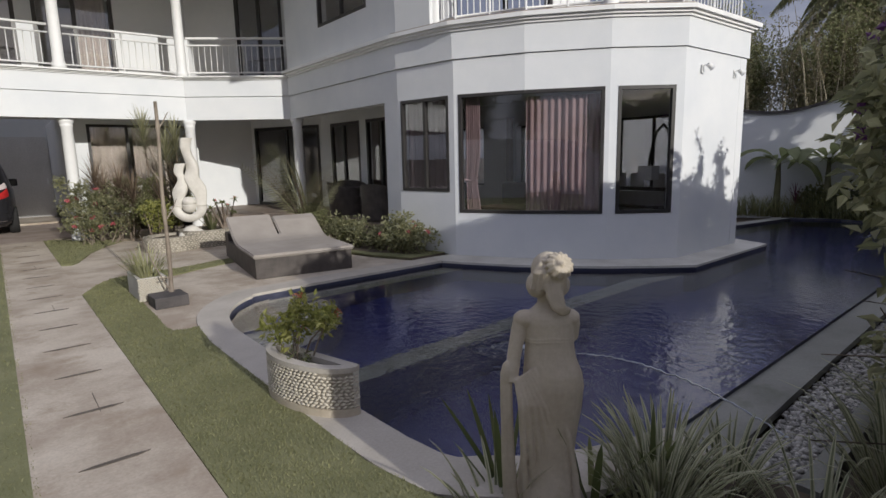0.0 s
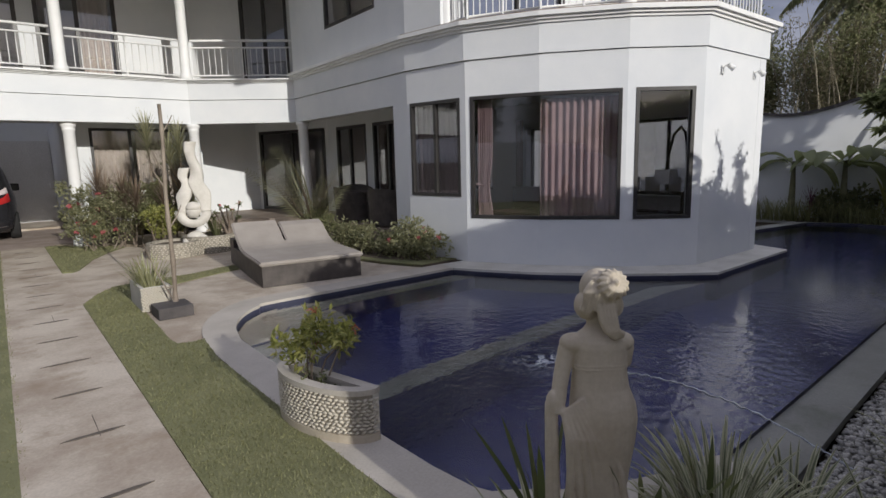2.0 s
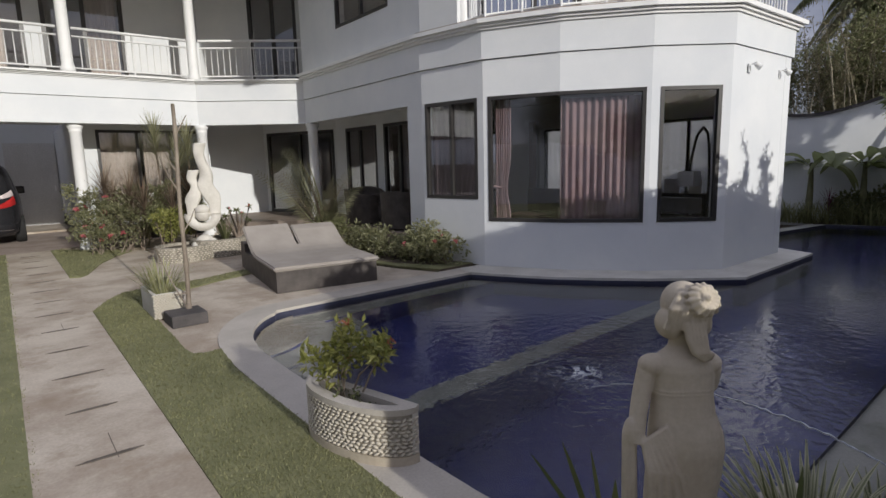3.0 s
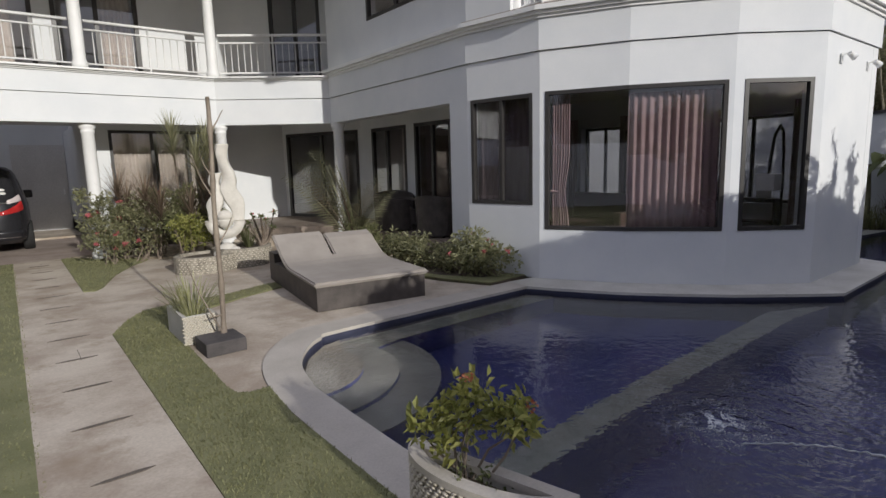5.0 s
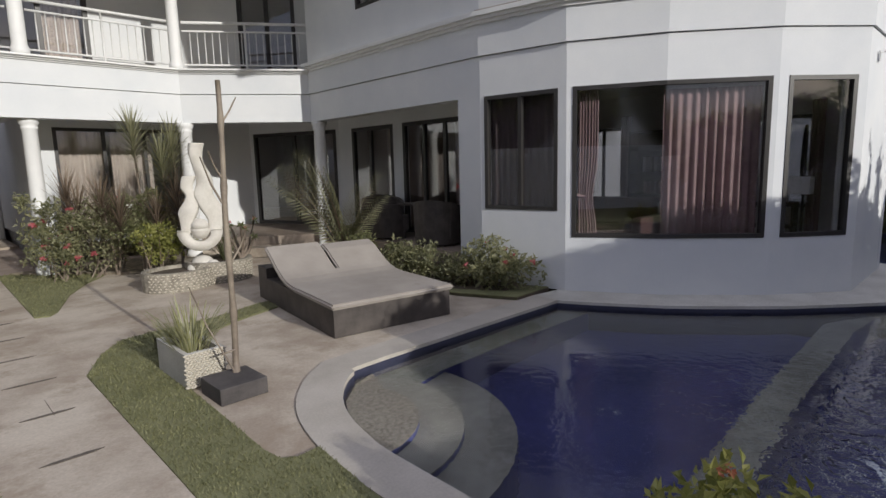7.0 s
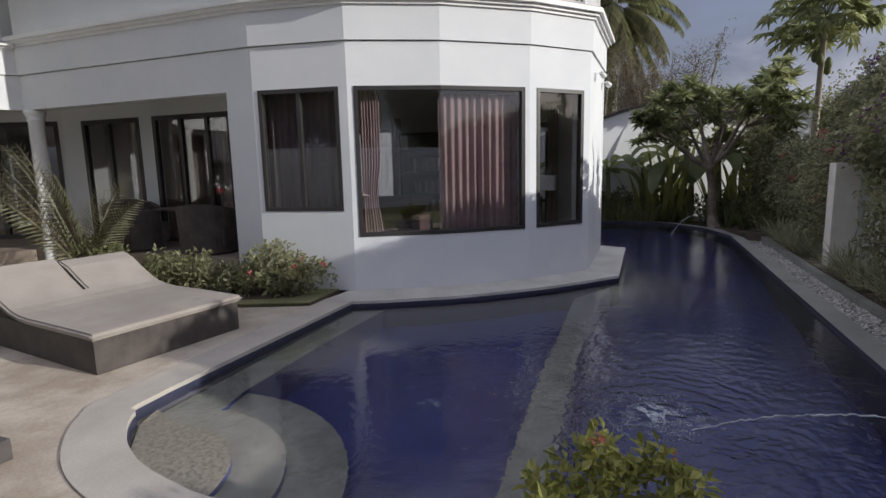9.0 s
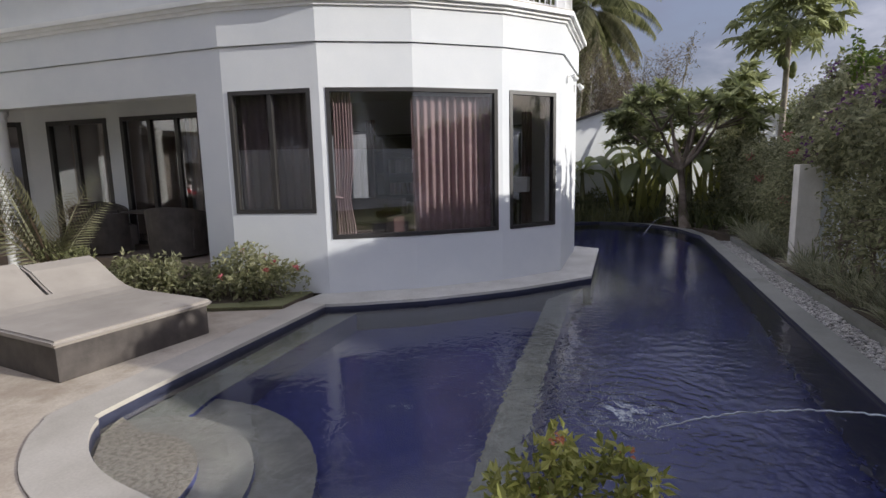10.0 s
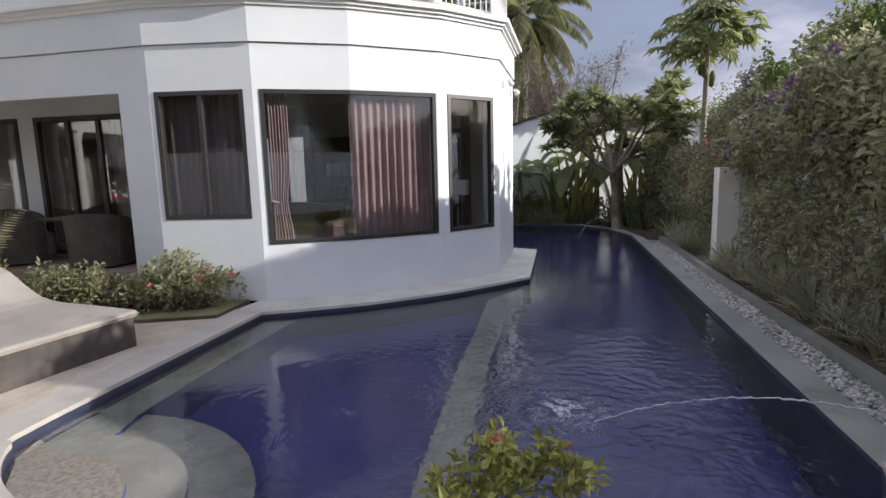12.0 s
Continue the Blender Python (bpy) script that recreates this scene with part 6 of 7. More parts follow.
# loose shoots rising out of the hedge
shoots = base("climber_shoots", "loose bright green climber shoots above the hedge", "climber", pose(0, 0, 0))
fo = Foliage()
for i in range(16):
    p0 = Vector((random.uniform(7.6, 9.3) if i % 3 else random.uniform(4.4, 7.4), random.uniform(-0.2, 0.2), 2.3))
    e = p0 + Vector((random.uniform(-0.35, 0.35), random.uniform(-0.2, 0.3), random.uniform(0.3, 0.8) if i % 3 else random.uniform(0.2, 0.5)))
    mid = (p0 + e) / 2 + Vector((0.1 * random.uniform(-1, 1), 0, 0.15))
    part("stem", tube(bmesh.new(), [p0, mid, e], [0.012, 0.008, 0.003], 5), M_BARK, shoots)
    for k in range(64):
        t = random.random()
        q = p0.lerp(mid, t * 2) if t < 0.5 else mid.lerp(e, t * 2 - 1)
        fo.leaf(q + rnd_dir() * 0.06, rnd_dir(0.1), random.uniform(0.06, 0.13), random.uniform(0.035, 0.06))
fo.done("foliage", M_LEAF_BRIGHT, shoots)

# Two shrubs out of view, added only for the shade they cast.
hedge_mass("dapple_shrub", "small unseen leafy shrub added to dapple the coping", [((1.47, -0.3, 1.72), (0.2, 0.24, 0.24)), ((1.62, -0.5, 1.6), (0.14, 0.2, 0.3))], 900, 0.06, M_LEAF_DARK, "shrub", None, 0, [((1.7, -0.5, -0.2), (1.6, -0.4, 1.6))])
hedge_mass("shade_shrub", "unseen leafy shrub added to shade the pool's near side", [((2.6, -0.25, 1.25), (0.33, 0.3, 0.5)), ((2.95, -0.1, 1.5), (0.4, 0.3, 0.8))], 4500, 0.06, M_LEAF_DARK, "shrub", None, 0, [((2.4, -0.3, -0.25), (2.5, -0.25, 1.2))])

# ---- the far end: wavy wall, banana, frangipani, papaya, palms ----
bm = bmesh.new()
N = 60
pts = [(16.7 + 0.4 * (4.0 - 14.0 * i / N), -1.0 + 14.0 * i / N, 2.75 + 0.28 * math.cos((-1.0 + 14.0 * i / N - 3.1) * 2 * math.pi / 5.0)) for i in range(N + 1)]
for (x, y0, z0), (xb, y1, z1) in zip(pts, pts[1:]):
    prv = [bm.verts.new(p) for p in ((x, y0, -0.25), (xb, y1, -0.25), (xb, y1, z1), (x, y0, z0), (x + 0.2, y0, -0.25), (xb + 0.2, y1, -0.25), (xb + 0.2, y1, z1), (x + 0.2, y0, z0))]
    for q in ((0, 3, 2, 1), (4, 5, 6, 7), (3, 7, 6, 2)):
        bm.faces.new([prv[k] for k in q])
bmesh.ops.remove_doubles(bm, verts=bm.verts[:], dist=0.0005)
tagged(part("wall_far", bm, M_WALL), "white rendered garden wall with a wavy top", "wall", kind="structure")
bm = bmesh.new()
for (x, y0, z0), (xb, y1, z1) in zip(pts, pts[1:]):
    prv = [bm.verts.new(p) for p in ((x - 0.06, y0, z0), (xb - 0.06, y1, z1), (xb - 0.06, y1, z1 + 0.07), (x - 0.06, y0, z0 + 0.07), (x + 0.26, y0, z0), (xb + 0.26, y1, z1), (xb + 0.26, y1, z1 + 0.07), (x + 0.26, y0, z0 + 0.07))]
    for q in ((0, 3, 2, 1), (4, 5, 6, 7), (3, 7, 6, 2), (0, 1, 5, 4)):
        bm.faces.new([prv[k] for k in q])
tagged(part("wall_cap", bm, M_BLOCK), "dark weathered coping along the wavy wall", "wall cap", kind="structure")


def banana(spot, n, size, label):
    b = base("banana_plant", label, "plant", pose(*spot), "banana plants")
    part("stem", tube(bmesh.new(), [(0, 0, -0.05), (0.02, 0, size * 0.5), (0.05, 0.02, size * 0.95)], [0.09, 0.07, 0.04], 10), M_BANANA_STEM, b)
    for i in range(n):
        a, el = i * 2.4 + spot[1], 0.5 + 0.7 * ((i * 3) % n) / n
        bm = bmesh.new()
        cur, pos = Vector((math.cos(a) * math.cos(el), math.sin(a) * math.cos(el), math.sin(el))), Vector((0.03, 0, size * 0.85))
        s = Vector((-math.sin(a), math.cos(a), 0))
        prev = None
        ln = size * random.uniform(0.7, 1.0)
        for k in range(13):
            t = k / 12
            w = 0.0 if k == 12 else (0.012 if t < 0.2 else 0.2 * math.sin(math.pi * min(1, (t - 0.18) / 0.84)) ** 0.6 * size / 1.6)
            w *= random.uniform(0.85, 1.05)
            row = [bm.verts.new(pos - s * w + Vector((0, 0, w * 0.35))), bm.verts.new(pos), bm.verts.new(pos + s * w + Vector((0, 0, w * 0.35)))]
            if prev:
                for c in range(2):
                    f = bm.faces.new((prev[c], prev[c + 1], row[c + 1], row[c]))
                    f.smooth = True
            prev = row
            cur = (cur + Vector((0, 0, -0.16 - 0.1 * t))).normalized()
            pos = pos + cur * ln / 12
        part("leaf", bm, M_BANANA, b)
    return b


M_BANANA_STEM = surface("banana_stem", (0.1, 0.1, 0.05), (0.2, 0.19, 0.1), 0.7, 5, 30, 0.3, 0.004)
M_BANANA = leafy("banana_leaf", (0.19, 0.22, 0.095), (0.36, 0.39, 0.19), 0.45, 0.5)
banana((15.6, 4.3, -0.06), 8, 1.5, "broad-leaved banana plant at the garden wall")
banana((15.9, 3.4, -0.06), 8, 1.5, "tall broad-leaved banana plant at the garden wall")
banana((15.7, 2.7, -0.06), 8, 1.7, "tall broad-leaved banana plant at the garden wall")
banana((15.6, 2.2, -0.06), 7, 1.8, "broad-leaved banana plant at the garden wall")
banana((15.2, 1.6, -0.06), 7, 1.7, "broad-leaved banana plant at the garden wall")
banana((15.35, 5.3, -0.06), 7, 1.5, "broad-leaved banana plant at the garden wall")
dracaena((15.4, 4.9, -0.06), 0.5, 1, leafy("leaf_magenta", (0.09, 0.02, 0.05), (0.2, 0.05, 0.1)), "magenta cordyline before the garden wall", 0.4, 50)
for i in range(26):
    y = 2.6 + 0.14 * i
    grass_clump("border_grass", "strap-leaved grass at the pool's far end", (15.3 + random.uniform(-0.1, 0.25) - 0.3 * max(0.0, y - 4.6), y, -0.06), 34, 0.6, 0.022, [M_LEAF_OLIVE], 0.6, 0.12, False, group="border grasses")
for x, y in ((13.7, 1.2), (14.1, 1.5), (14.6, 1.9), (15.0, 2.3), (12.9, 0.9), (12.5, 0.75)):
    grass_clump("border_grass", "strap-leaved grass at the pool's far end", (x, y, -0.06), 40, 0.7, 0.024, [M_LEAF], 0.5, 0.12, False, group="border grasses")


def tree(name, label, spot, trunk, limbs, leaf_fn, category="tree", bark=None):
    t = base(name, label, category, pose(*spot))
    bm = bmesh.new()
    tube(bm, trunk[0], trunk[1], 10)
    for pts2, rad in limbs:
        tube(bm, pts2, rad, 7)
    part("trunk", bm, bark or M_BARK, t)
    fo = Foliage()
    leaf_fn(fo)
    return t, fo


M_PALE_BARK = surface("pale_bark", (0.3, 0.26, 0.2), (0.45, 0.4, 0.33), 0.9, 5, 30, 0.5, 0.008)
limbs, tips = [], []
top = Vector((0.05, 0.15, 1.4))
for i in range(9):
    a = i * 2.4
    e1 = top + Vector((0.55 * math.cos(a), 0.75 * math.sin(a), 0.5 + 0.4 * (i % 3)))
    limbs.append(([top, (top + e1) / 2 + Vector((0, 0, -0.08)), e1], [0.06, 0.045, 0.03]))
    for k in range(4):
        b2 = a + (k - 1.5) * 0.7
        e2 = e1 + Vector((0.6 * math.cos(b2), 0.8 * math.sin(b2), -0.15 + 0.85 * random.random()))
        limbs.append(([e1, (e1 + e2) / 2, e2], [0.028, 0.022, 0.015]))
        tips.append(e2)
        for w in range(2):
            e3 = e2 + rnd_dir(0.4) * 0.35
            limbs.append(([e2, e3], [0.014, 0.01]))
            tips.append(e3)


def frangipani_leaves(fo):
    for e in tips:
        for k in range(38):
            a = k * 2.4
            el = random.uniform(-0.5, 1.1)
            fo.leaf(e, (math.cos(a) * math.cos(el), math.sin(a) * math.cos(el), math.sin(el)), random.uniform(0.2, 0.36), 0.088, 0.12, 0.2, 0, (random.uniform(-0.4, 0.4), random.uniform(-0.4, 0.4), 1))


t, fo = tree("frangipani_tree", "frangipani tree with forked pale limbs at the pool's end", (14.25, 1.75, -0.06), ([(0, 0, -0.05), (0.12, 0.06, 0.4), (0.0, 0.1, 0.9), top], [0.15, 0.1, 0.08, 0.065]), limbs, frangipani_leaves, bark=M_BARK)
fo.done("crown", M_LEAF_FRANGI, t)


def papaya_leaves(fo):
    for k in range(72):
        a = k * 2.4
        el = random.uniform(-0.35, 1.3)
        stem = Vector((math.cos(a) * math.cos(el), math.sin(a) * math.cos(el), math.sin(el)))
        e = Vector((0, 0, 5.0 - 0.5 * (k % 7) / 7)) + stem * random.uniform(0.5, 1.3)
        k0 = len(fo.v)
        s = Vector((-stem.y, stem.x, 0)).normalized() * 0.012
        o = Vector((0, 0, 5.0 - 0.5 * (k % 7) / 7))
        fo.v += [o - s, o + s, e + s, e - s]
        fo.f.append((k0, k0 + 1, k0 + 2, k0 + 3))
        fo.m.append(0)
        nrm = (Vector((0, 0, 1)) + stem * random.uniform(0.2, 0.9) + rnd_dir() * 0.45).normalized()
        fwd = (stem - nrm * stem.dot(nrm)).normalized()
        for lobe in range(-4, 5):
            an = lobe * 0.62
            dv = (Matrix.Rotation(an, 3, nrm) @ fwd) - nrm * 0.12
            ln = 0.46 * (1 - 0.07 * abs(lobe)) * random.uniform(0.85, 1.1)
            fo.leaf(e, dv, ln, 0.1, 0.12, 0.3, 0, nrm)
            for sd in (-1, 1):
                fo.leaf(e + dv * ln * 0.35, (Matrix.Rotation(an + sd * 0.6, 3, nrm) @ fwd), ln * 0.42, 0.06, 0.08, 0.3, 0, nrm)


t, fo = tree("papaya_tree", "papaya tree with a slim pale trunk and lobed leaves", (15.6, -0.5, -0.2), ([(0, 0, -0.1), (0.08, 0.02, 2.0), (0.0, 0, 5.05)], [0.085, 0.075, 0.06]), [], papaya_leaves, bark=M_PALE_BARK)
fo.done("crown", M_LEAF_FRANGI, t)
for k in range(5):
    a = k * 1.3
    part("fruit", lathe(bmesh.new(), [(0.01, -0.16), (0.07, -0.1), (0.08, 0.02), (0.04, 0.12), (0.01, 0.14)], 10, (0.15 * math.cos(a), 0.15 * math.sin(a))), M_LEAF, t).location.z = 4.2 - 0.1 * k


def coconut(spot, height, n=34, ln=3.7):
    c = base("coconut_palm", "tall coconut palm with drooping fronds behind the wall", "palm", pose(*spot), "coconut palms")
    part("trunk", tube(bmesh.new(), [(0, 0, -0.1), (0.1, 0.1, height * 0.5), (0, 0, height)], [0.2, 0.15, 0.12], 10), M_PALE_BARK, c)
    for i in range(n):
        a = i * 2.4
        el = 1.2 - 2.4 * i / n
        fo = Foliage()
        fo.frond((0, 0, height), (math.cos(a) * math.cos(el), math.sin(a) * math.cos(el), math.sin(el)), ln * random.uniform(0.85, 1.1), 0.75, 60, 3.1, 0.036, 0, -0.45)
        fo.done("frond", M_PALM if i % 3 == 2 else M_LEAF_OLIVE, c)
    return c


coconut((24.5, 4.8, -0.2), 8.0)
coconut((28.0, 7.5, -0.2), 8.5, 18)


def twiggy(spot, height, spread, count, label, mat, leaf=0.1, name="tree", stems=9):
    t = base(name, label, "tree", pose(*spot))
    bm = bmesh.new()
    fo = Foliage()
    for i in range(stems):
        a = random.uniform(0, 6.28)
        r = spread * random.uniform(0.3, 1.0)
        e = Vector((r * math.cos(a), r * math.sin(a), height * random.uniform(0.7, 1.05)))
        m = Vector((e.x * 0.3, e.y * 0.3, e.z * 0.5))
        tube(bm, [(0, 0, -0.1), m, e], [0.1, 0.05, 0.015], 6)
        for k in range(6):
            p = m.lerp(e, random.uniform(0.1, 0.95))
            tube(bm, [p, p + rnd_dir(0.5) * spread * 0.3, p + rnd_dir(0.6) * spread * 0.5], [0.02, 0.012, 0.005], 5)
        for k in range(int(2.2 * count / stems)):
            s = random.uniform(0.35, 1.0)
            q = m.lerp(e, (s - 0.35) / 0.65) + rnd_dir(0.2) * random.uniform(0.2, 0.9) * spread * 0.5
            for _ in range(7):
                fo.leaf(q + rnd_dir() * leaf * 1.8, rnd_dir(), leaf * random.uniform(0.5, 1.0), leaf * 0.36)
    part("trunk", bm, M_BARK, t)
    fo.done("crown", mat, t)
    return t


twiggy((21.5, 3.2, -0.2), 5.4, 1.7, 1900, "sparse brownish thicket tree behind the wall", leafy("leaf_dry_brown", (0.15, 0.12, 0.09), (0.32, 0.26, 0.2), 0.6, 0.4), 0.09)
twiggy((22.5, 6.3, -0.2), 5.6, 2.2, 1700, "leafy tree behind the garden wall", M_LEAF_OLIVE, 0.16)
twiggy((21.0, 9.5, -0.2), 6.2, 2.6, 2000, "leafy tree behind the garden wall", M_LEAF_OLIVE, 0.17)
twiggy((27.0, 1.5, -0.2), 4.2, 2.2, 1400, "leafy tree behind the garden wall", M_LEAF, 0.18)
twiggy((19.5, -1.5, -0.2), 3.6, 1.6, 1400, "leafy tree beyond the boundary", M_LEAF_OLIVE, 0.15)
twiggy((14.2, -1.2, -0.2), 2.9, 1.2, 1500, "bright leafy shrub tree beyond the boundary", M_LEAF_BRIGHT, 0.11)
twiggy((11.5, -1.8, -0.2), 3.2, 1.3, 1500, "bright leafy shrub tree beyond the boundary", M_LEAF_BRIGHT, 0.11)
twiggy((11.1, -2.6, -0.2), 4.0, 1.2, 1800, "tall bright leafy tree beyond the boundary", M_LEAF_BRIGHT, 0.12)

hedge_mass("corner_foliage", "mixed leafy foliage in the corner of the garden walls", [((13.4, 0.45, 1.1), (0.5, 0.3, 0.9)), ((14.3, 0.5, 1.3), (0.6, 0.35, 1.1)), ((15.2, 0.55, 1.4), (0.6, 0.4, 1.2)), ((16.0, 0.6, 1.5), (0.6, 0.45, 1.25))], 10000, 0.12, M_LEAF_HEDGE, "shrub", None, 0,
           [((13.4 + 0.85 * i, 0.5, -0.06), (13.5 + 0.85 * i, 0.5, 1.6)) for i in range(4)])
# low planting, heliconias and a stone lantern before the wavy wall
for x, y, h in ((15.7, 4.6, 0.5), (15.85, 4.0, 0.6), (15.9, 3.0, 0.65), (15.9, 2.4, 0.6), (15.6, 1.5, 0.6), (15.1, 1.2, 0.55), (14.4, 1.0, 0.6), (13.7, 0.7, 0.7)):
    bush("bed_shrub", "dark leafy shrub in the bed before the garden wall", (x, y, -0.06), [((0, 0, h * 0.8), 0.34), ((0.1, 0.25, h * 0.6), 0.3), ((-0.05, -0.25, h * 0.6), 0.3), ((-0.2, 0, h * 0.4), 0.28)], 900, 0.11, M_LEAF_DARK, stems=5, group="bed shrubs")
for x, y, c, h in ((15.7, 2.55, 14, 2.7), (15.6, 2.9, 9, 2.3), (15.9, 3.3, 9, 1.7), (15.6, 1.5, 12, 2.1), (14.9, 1.1, 10, 1.8)):
    plant = base("heliconia", "upright yellow-green heliconia with broad blades", "plant", pose(x, y, -0.06), "heliconias")
    for i in range(c):
        ang, tl = i * 2.4, random.uniform(0.1, 0.5)
        fo = Foliage()
        fo.blade((0.18 * math.cos(ang), 0.18 * math.sin(ang), -0.02), (math.cos(ang) * tl, math.sin(ang) * tl, 1.0), h * random.uniform(0.6, 1.1), 0.17, random.uniform(0.15, 0.6), 7)
        fo.done("leaf", M_LEAF_YELLOW, plant)
lantern = base("garden_lantern", "weathered stone garden lantern under the frangipani", "lantern", pose(15.75, 1.68, -0.06))
part("foot", lathe(bmesh.new(), [(0.2, -0.02), (0.2, 0.1), (0.1, 0.16)], 8), M_PLINTH, lantern)
part("shaft", lathe(bmesh.new(), [(0.09, 0.14), (0.075, 0.7), (0.09, 1.3), (0.15, 1.36), (0.15, 1.42)], 8), M_PLINTH, lantern)
for sx in (-1, 1):
    for sy in (-1, 1):
        part("post", B(sx * 0.1 - 0.025, sy * 0.1 - 0.025, 1.4, sx * 0.1 + 0.025, sy * 0.1 + 0.025, 1.68), M_PLINTH, lantern)
part("roof", lathe(bmesh.new(), [(0.32, 1.68), (0.3, 1.72), (0.15, 1.83), (0.05, 1.92), (0.04, 1.98), (0.001, 2.02)], 4), M_BLOCK, lantern, "dark weathered pyramid roof")
# bamboo thicket over the wall
M_CANE = surface("bamboo_cane", (0.27, 0.23, 0.15), (0.4, 0.36, 0.26), 0.6, 6, 50, 0.2, 0.002)
thicket = base("bamboo_thicket", "tall dry bamboo thicket behind the garden wall", "bamboo", pose(20.5, 4.6, -0.2))
fo = Foliage()
for i in range(46):
    x, y = random.uniform(-1.2, 1.5), random.uniform(-3.0, 4.5)
    h = random.uniform(4.2, 6.6)
    lean = Vector((random.uniform(-0.5, 0.5), random.uniform(-0.9, 0.9), 0))
    p = [Vector((x, y, 0)) + lean * t * t + Vector((0, 0, h * t)) for t in (0, 0.35, 0.7, 1.0)]
    part("cane", tube(bmesh.new(), p, [0.03, 0.026, 0.018, 0.006], 5), M_CANE, thicket)
    for k in range(70):
        t = random.uniform(0.35, 1.0)
        j = min(2, int(t * 3))
        q = p[j].lerp(p[j + 1], t * 3 - j if t < 1 else 1.0) + rnd_dir() * random.uniform(0.05, 0.5)
        for _ in range(3):
            fo.leaf(q + rnd_dir() * 0.08, rnd_dir(-0.4), random.uniform(0.1, 0.2), 0.025)
fo.done("foliage", leafy("leaf_bamboo_dry", (0.14, 0.12, 0.07), (0.32, 0.28, 0.17), 0.6, 0.45), thicket)

# ---- path slabs ----
M_SLOT = surface("drain_dirt", (0.09, 0.075, 0.06), (0.16, 0.135, 0.11), 0.9, 8, 60, 0.3, 0.002)
y = -3.99
i = 0
slab = None
joint_at = []
while y < 14.2:
    joint_at.append(y)
    y1 = min(y + 0.8, 14.38)
    f0, f1 = (y + 4) / 18.4, (y1 + 4) / 18.4
    x0, x1 = -0.05 + 0.1 * f0, 0.655 + 0.12 * f0
    bm = prism(bmesh.new(), [(x0, y), (x1, y), (x1 + 0.005, y1 - 0.0008), (x0 + 0.005, y1 - 0.0008)], -0.03, 0.006)
    part("slab", bm, M_CONC, path)
    y += 0.8
    i += 1
for yj in joint_at:
    yy = yj + 0.02
    f0 = (yy + 4) / 18.4
    xc = 0.31 + 0.11 * f0
    if i % 4 == 1:
        part("crack", B(xc + 0.028, yy - 0.05, 0.0, xc + 0.032, yy + 0.32, 0.0095), M_SLOT, path)
    i += 1
    w = 0.165 + 0.012 * math.sin(i * 2.3)
    part("drain_slot", prism(bmesh.new(), [(xc - w, yy), (xc - w * 0.5, yy - 0.015), (xc + w * 0.6, yy - 0.017), (xc + w, yy + 0.002), (xc + w * 0.5, yy + 0.016), (xc - w * 0.6, yy + 0.014)], 0.0, 0.0105), M_SLOT, path)

# ---- turf pile ----
def inside(x, y, poly):
    c = False
    for (ax, ay), (bx, by) in zip(poly, poly[1:] + poly[:1]):
        if (ay > y) != (by > y) and x < (bx - ax) * (y - ay) / (by - ay) + ax:
            c = not c
    return c


M_PILE = leafy("turf_pile", (0.16, 0.165, 0.075), (0.31, 0.3, 0.15), 0.6, 0.2)
tv, tf = [], []
for poly, n, (xa, xb, ya, yb) in ((TURF_STRIP, 60000, (0.64, 1.7, 0.6, 9.0)), (TURF_LEFT, 22000, (-1.6, 0.06, 2.0, 14.4)), (TURF_PATCH, 9000, (0.7, 2.3, 10.4, 14.4)), (TURF_SLIVER, 6000, (1.3, 2.95, 8.0, 9.15))):
    got = 0
    while got < n:
        u = random.random()
        x, y = random.uniform(xa, xb), ya + (yb - ya) * u ** 1.5
        got += 1
        if not inside(x, y, poly):
            continue
        a, h = random.uniform(0, 6.28), random.uniform(0.009, 0.021) * (1 + 0.04 * y)
        w = 0.0022 * (1 + 0.15 * y)
        lx, ly = random.uniform(-0.015, 0.015), random.uniform(-0.015, 0.015)
        k = len(tv)
        tv += [(x - w * math.cos(a), y - w * math.sin(a), 0.002), (x + w * math.cos(a), y + w * math.sin(a), 0.002), (x + lx, y + ly, h)]
        tf.append((k, k + 1, k + 2))
tagged(mesh_ob("turf_pile", tv, tf, M_PILE), "short green turf fibres", "grass", kind="stuff")

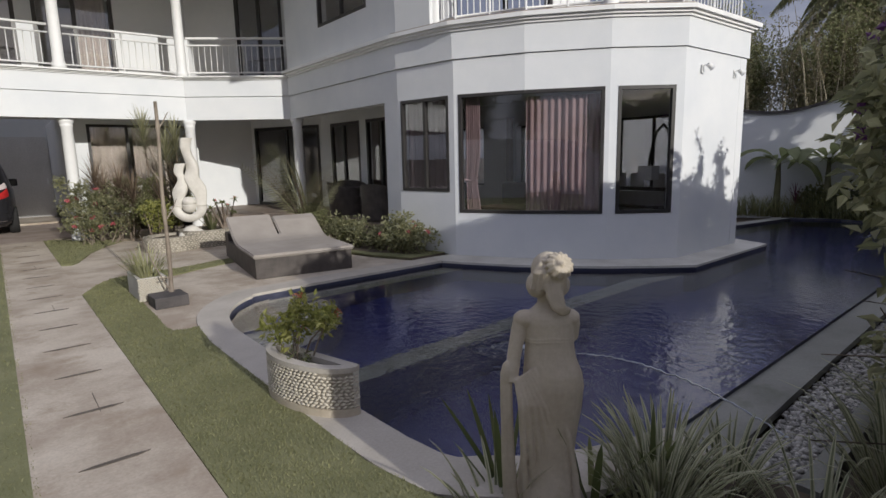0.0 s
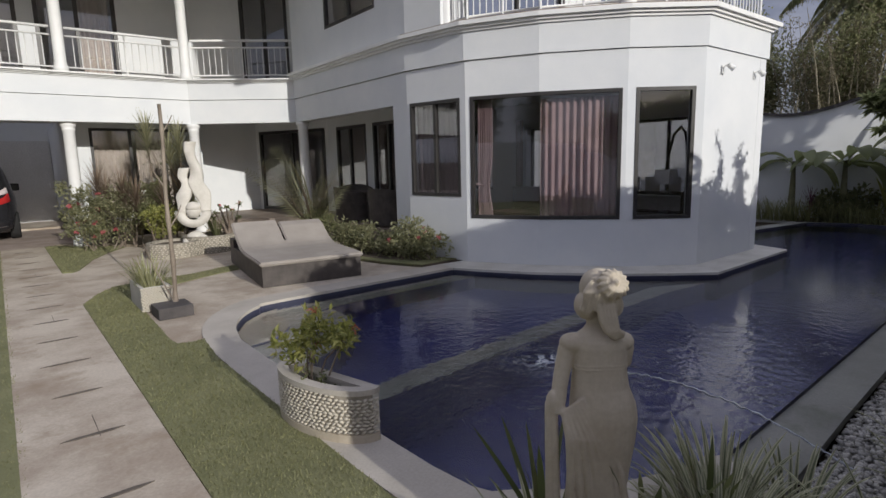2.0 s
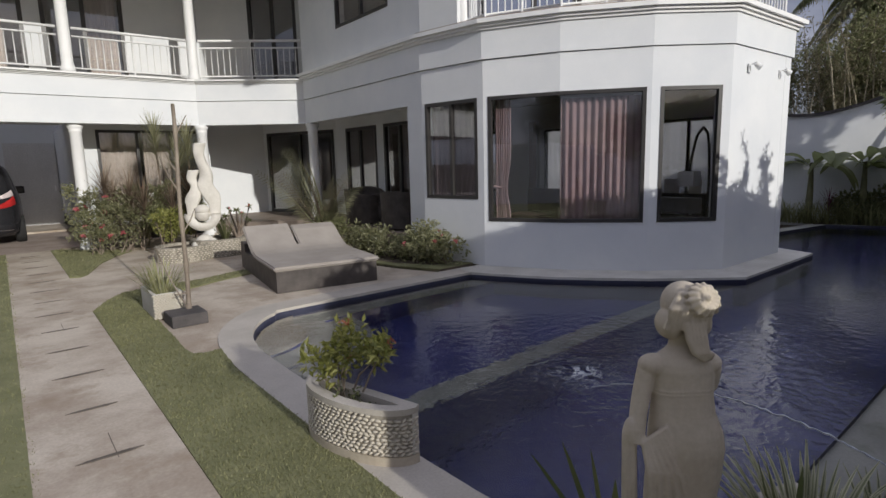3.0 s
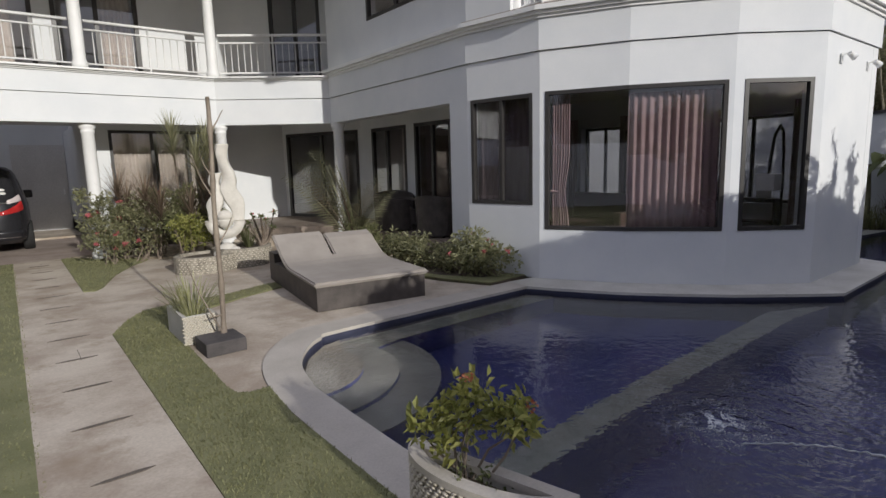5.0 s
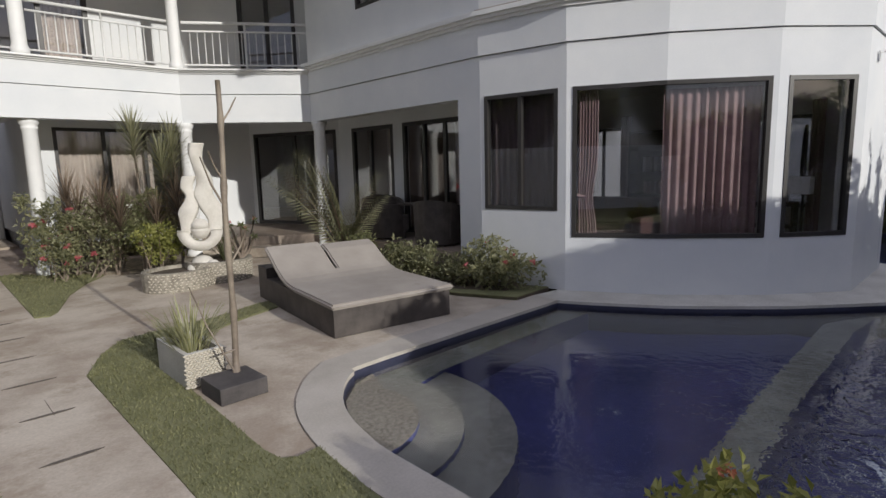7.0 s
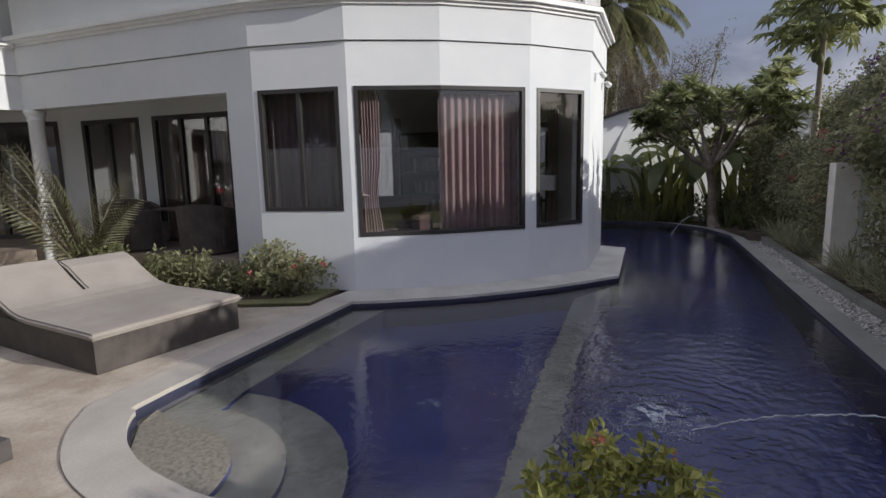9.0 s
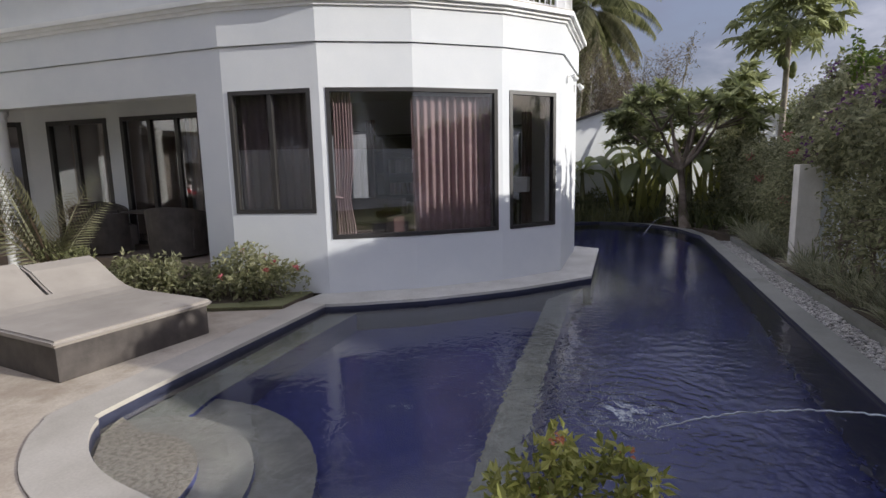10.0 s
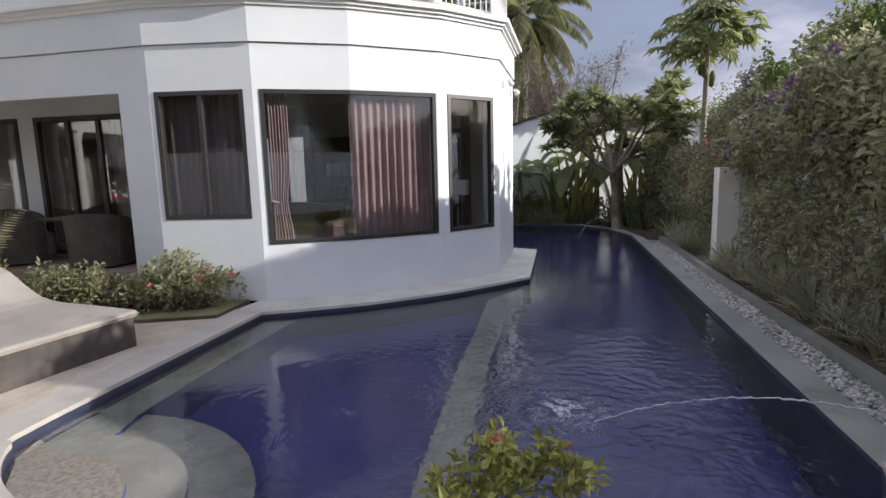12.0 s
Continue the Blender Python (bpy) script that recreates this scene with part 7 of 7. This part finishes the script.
# ---- water jet and bubbling inlets ----
M_FOAM = surface("water_foam", (0.36, 0.39, 0.45), (0.56, 0.6, 0.65), 0.25, 20, 80, 0.3, 0.004)
def arc_jet(a, b, rise, n=46):
    out = []
    for i in range(n):
        t = i / (n - 1)
        out.append((a[0] + (b[0] - a[0]) * t + random.uniform(-0.005, 0.005), a[1] + (b[1] - a[1]) * t, a[2] + (b[2] - a[2]) * t + 4 * rise * t * (1 - t) + random.uniform(-0.007, 0.007)))
    return out


pts = arc_jet((3.2, 0.95, 0.02), (3.27, 2.9, -0.075), 0.2, 90)
jet = base("water_jet", "thin arching water jet falling into the pool", "water jet")
part("stream", tube(bmesh.new(), pts, [0.0025 + 0.005 * random.random() for _ in pts], 6), M_FOAM, jet)

jet2 = base("water_jet", "thin arching water jet at the pool's far end", "water jet")
part("stream", tube(bmesh.new(), arc_jet((13.9, 2.0, 0.1), (12.6, 2.75, -0.075), 0.25, 40), 0.006, 6), M_FOAM, jet2)
for cx, cy, n, r in ((3.44, 3.1, 3600, 0.19), (3.11, 4.575, 150, 0.045), (12.5, 2.8, 90, 0.12)):
    bm = bmesh.new()
    for _ in range(n):
        d = Vector((random.gauss(0, r), random.gauss(0, r), 0))
        # froth gathers in torn streaks
        if noise.noise(Vector((cx + d.x * 14, cy + d.y * 14, 0.3))) < -0.08 or d.length > 2.2 * r:
            continue
        s = random.uniform(0.001, 0.0045) * (1.2 if d.length < 0.7 * r else 0.7)
        bmesh.ops.create_icosphere(bm, subdivisions=1, radius=1.0, matrix=Matrix.Translation((cx + d.x, cy + d.y, Z_WATER + 0.003)) @ Matrix.Diagonal((s * 1.8, s * 1.3, s * 0.6, 1)))
    tagged(part("splash", bm, M_FOAM), "white foam where the water bubbles", "splash", kind="stuff")

# ---- closing the garden behind the camera: unseen walls and trees added for window reflections ----
tagged(part("unseen_wall_west", B(-6.2, -6.0, -0.25, -6.0, 13.6, 2.2), M_WALL), "white rendered boundary wall", "wall", kind="structure")
tagged(part("unseen_wall_south", B(-6.0, -6.2, -0.25, 2.1, -6.0, 1.8), M_WALL), "white rendered boundary wall", "wall", kind="structure")
for i, (x, y, h) in enumerate(((-7.6, 1.0, 5.0), (-8.2, 5.0, 5.6), (-7.4, 9.0, 5.0), (-8.4, 12.5, 5.8), (-8.0, -3.5, 5.5), (-5.0, -8.0, 4.0))):
    twiggy((x, y, -0.2), h, 2.2, 1500, "unseen leafy green tree added beyond the boundary wall", M_LEAF if i % 2 else M_LEAF_DARK, 0.17)
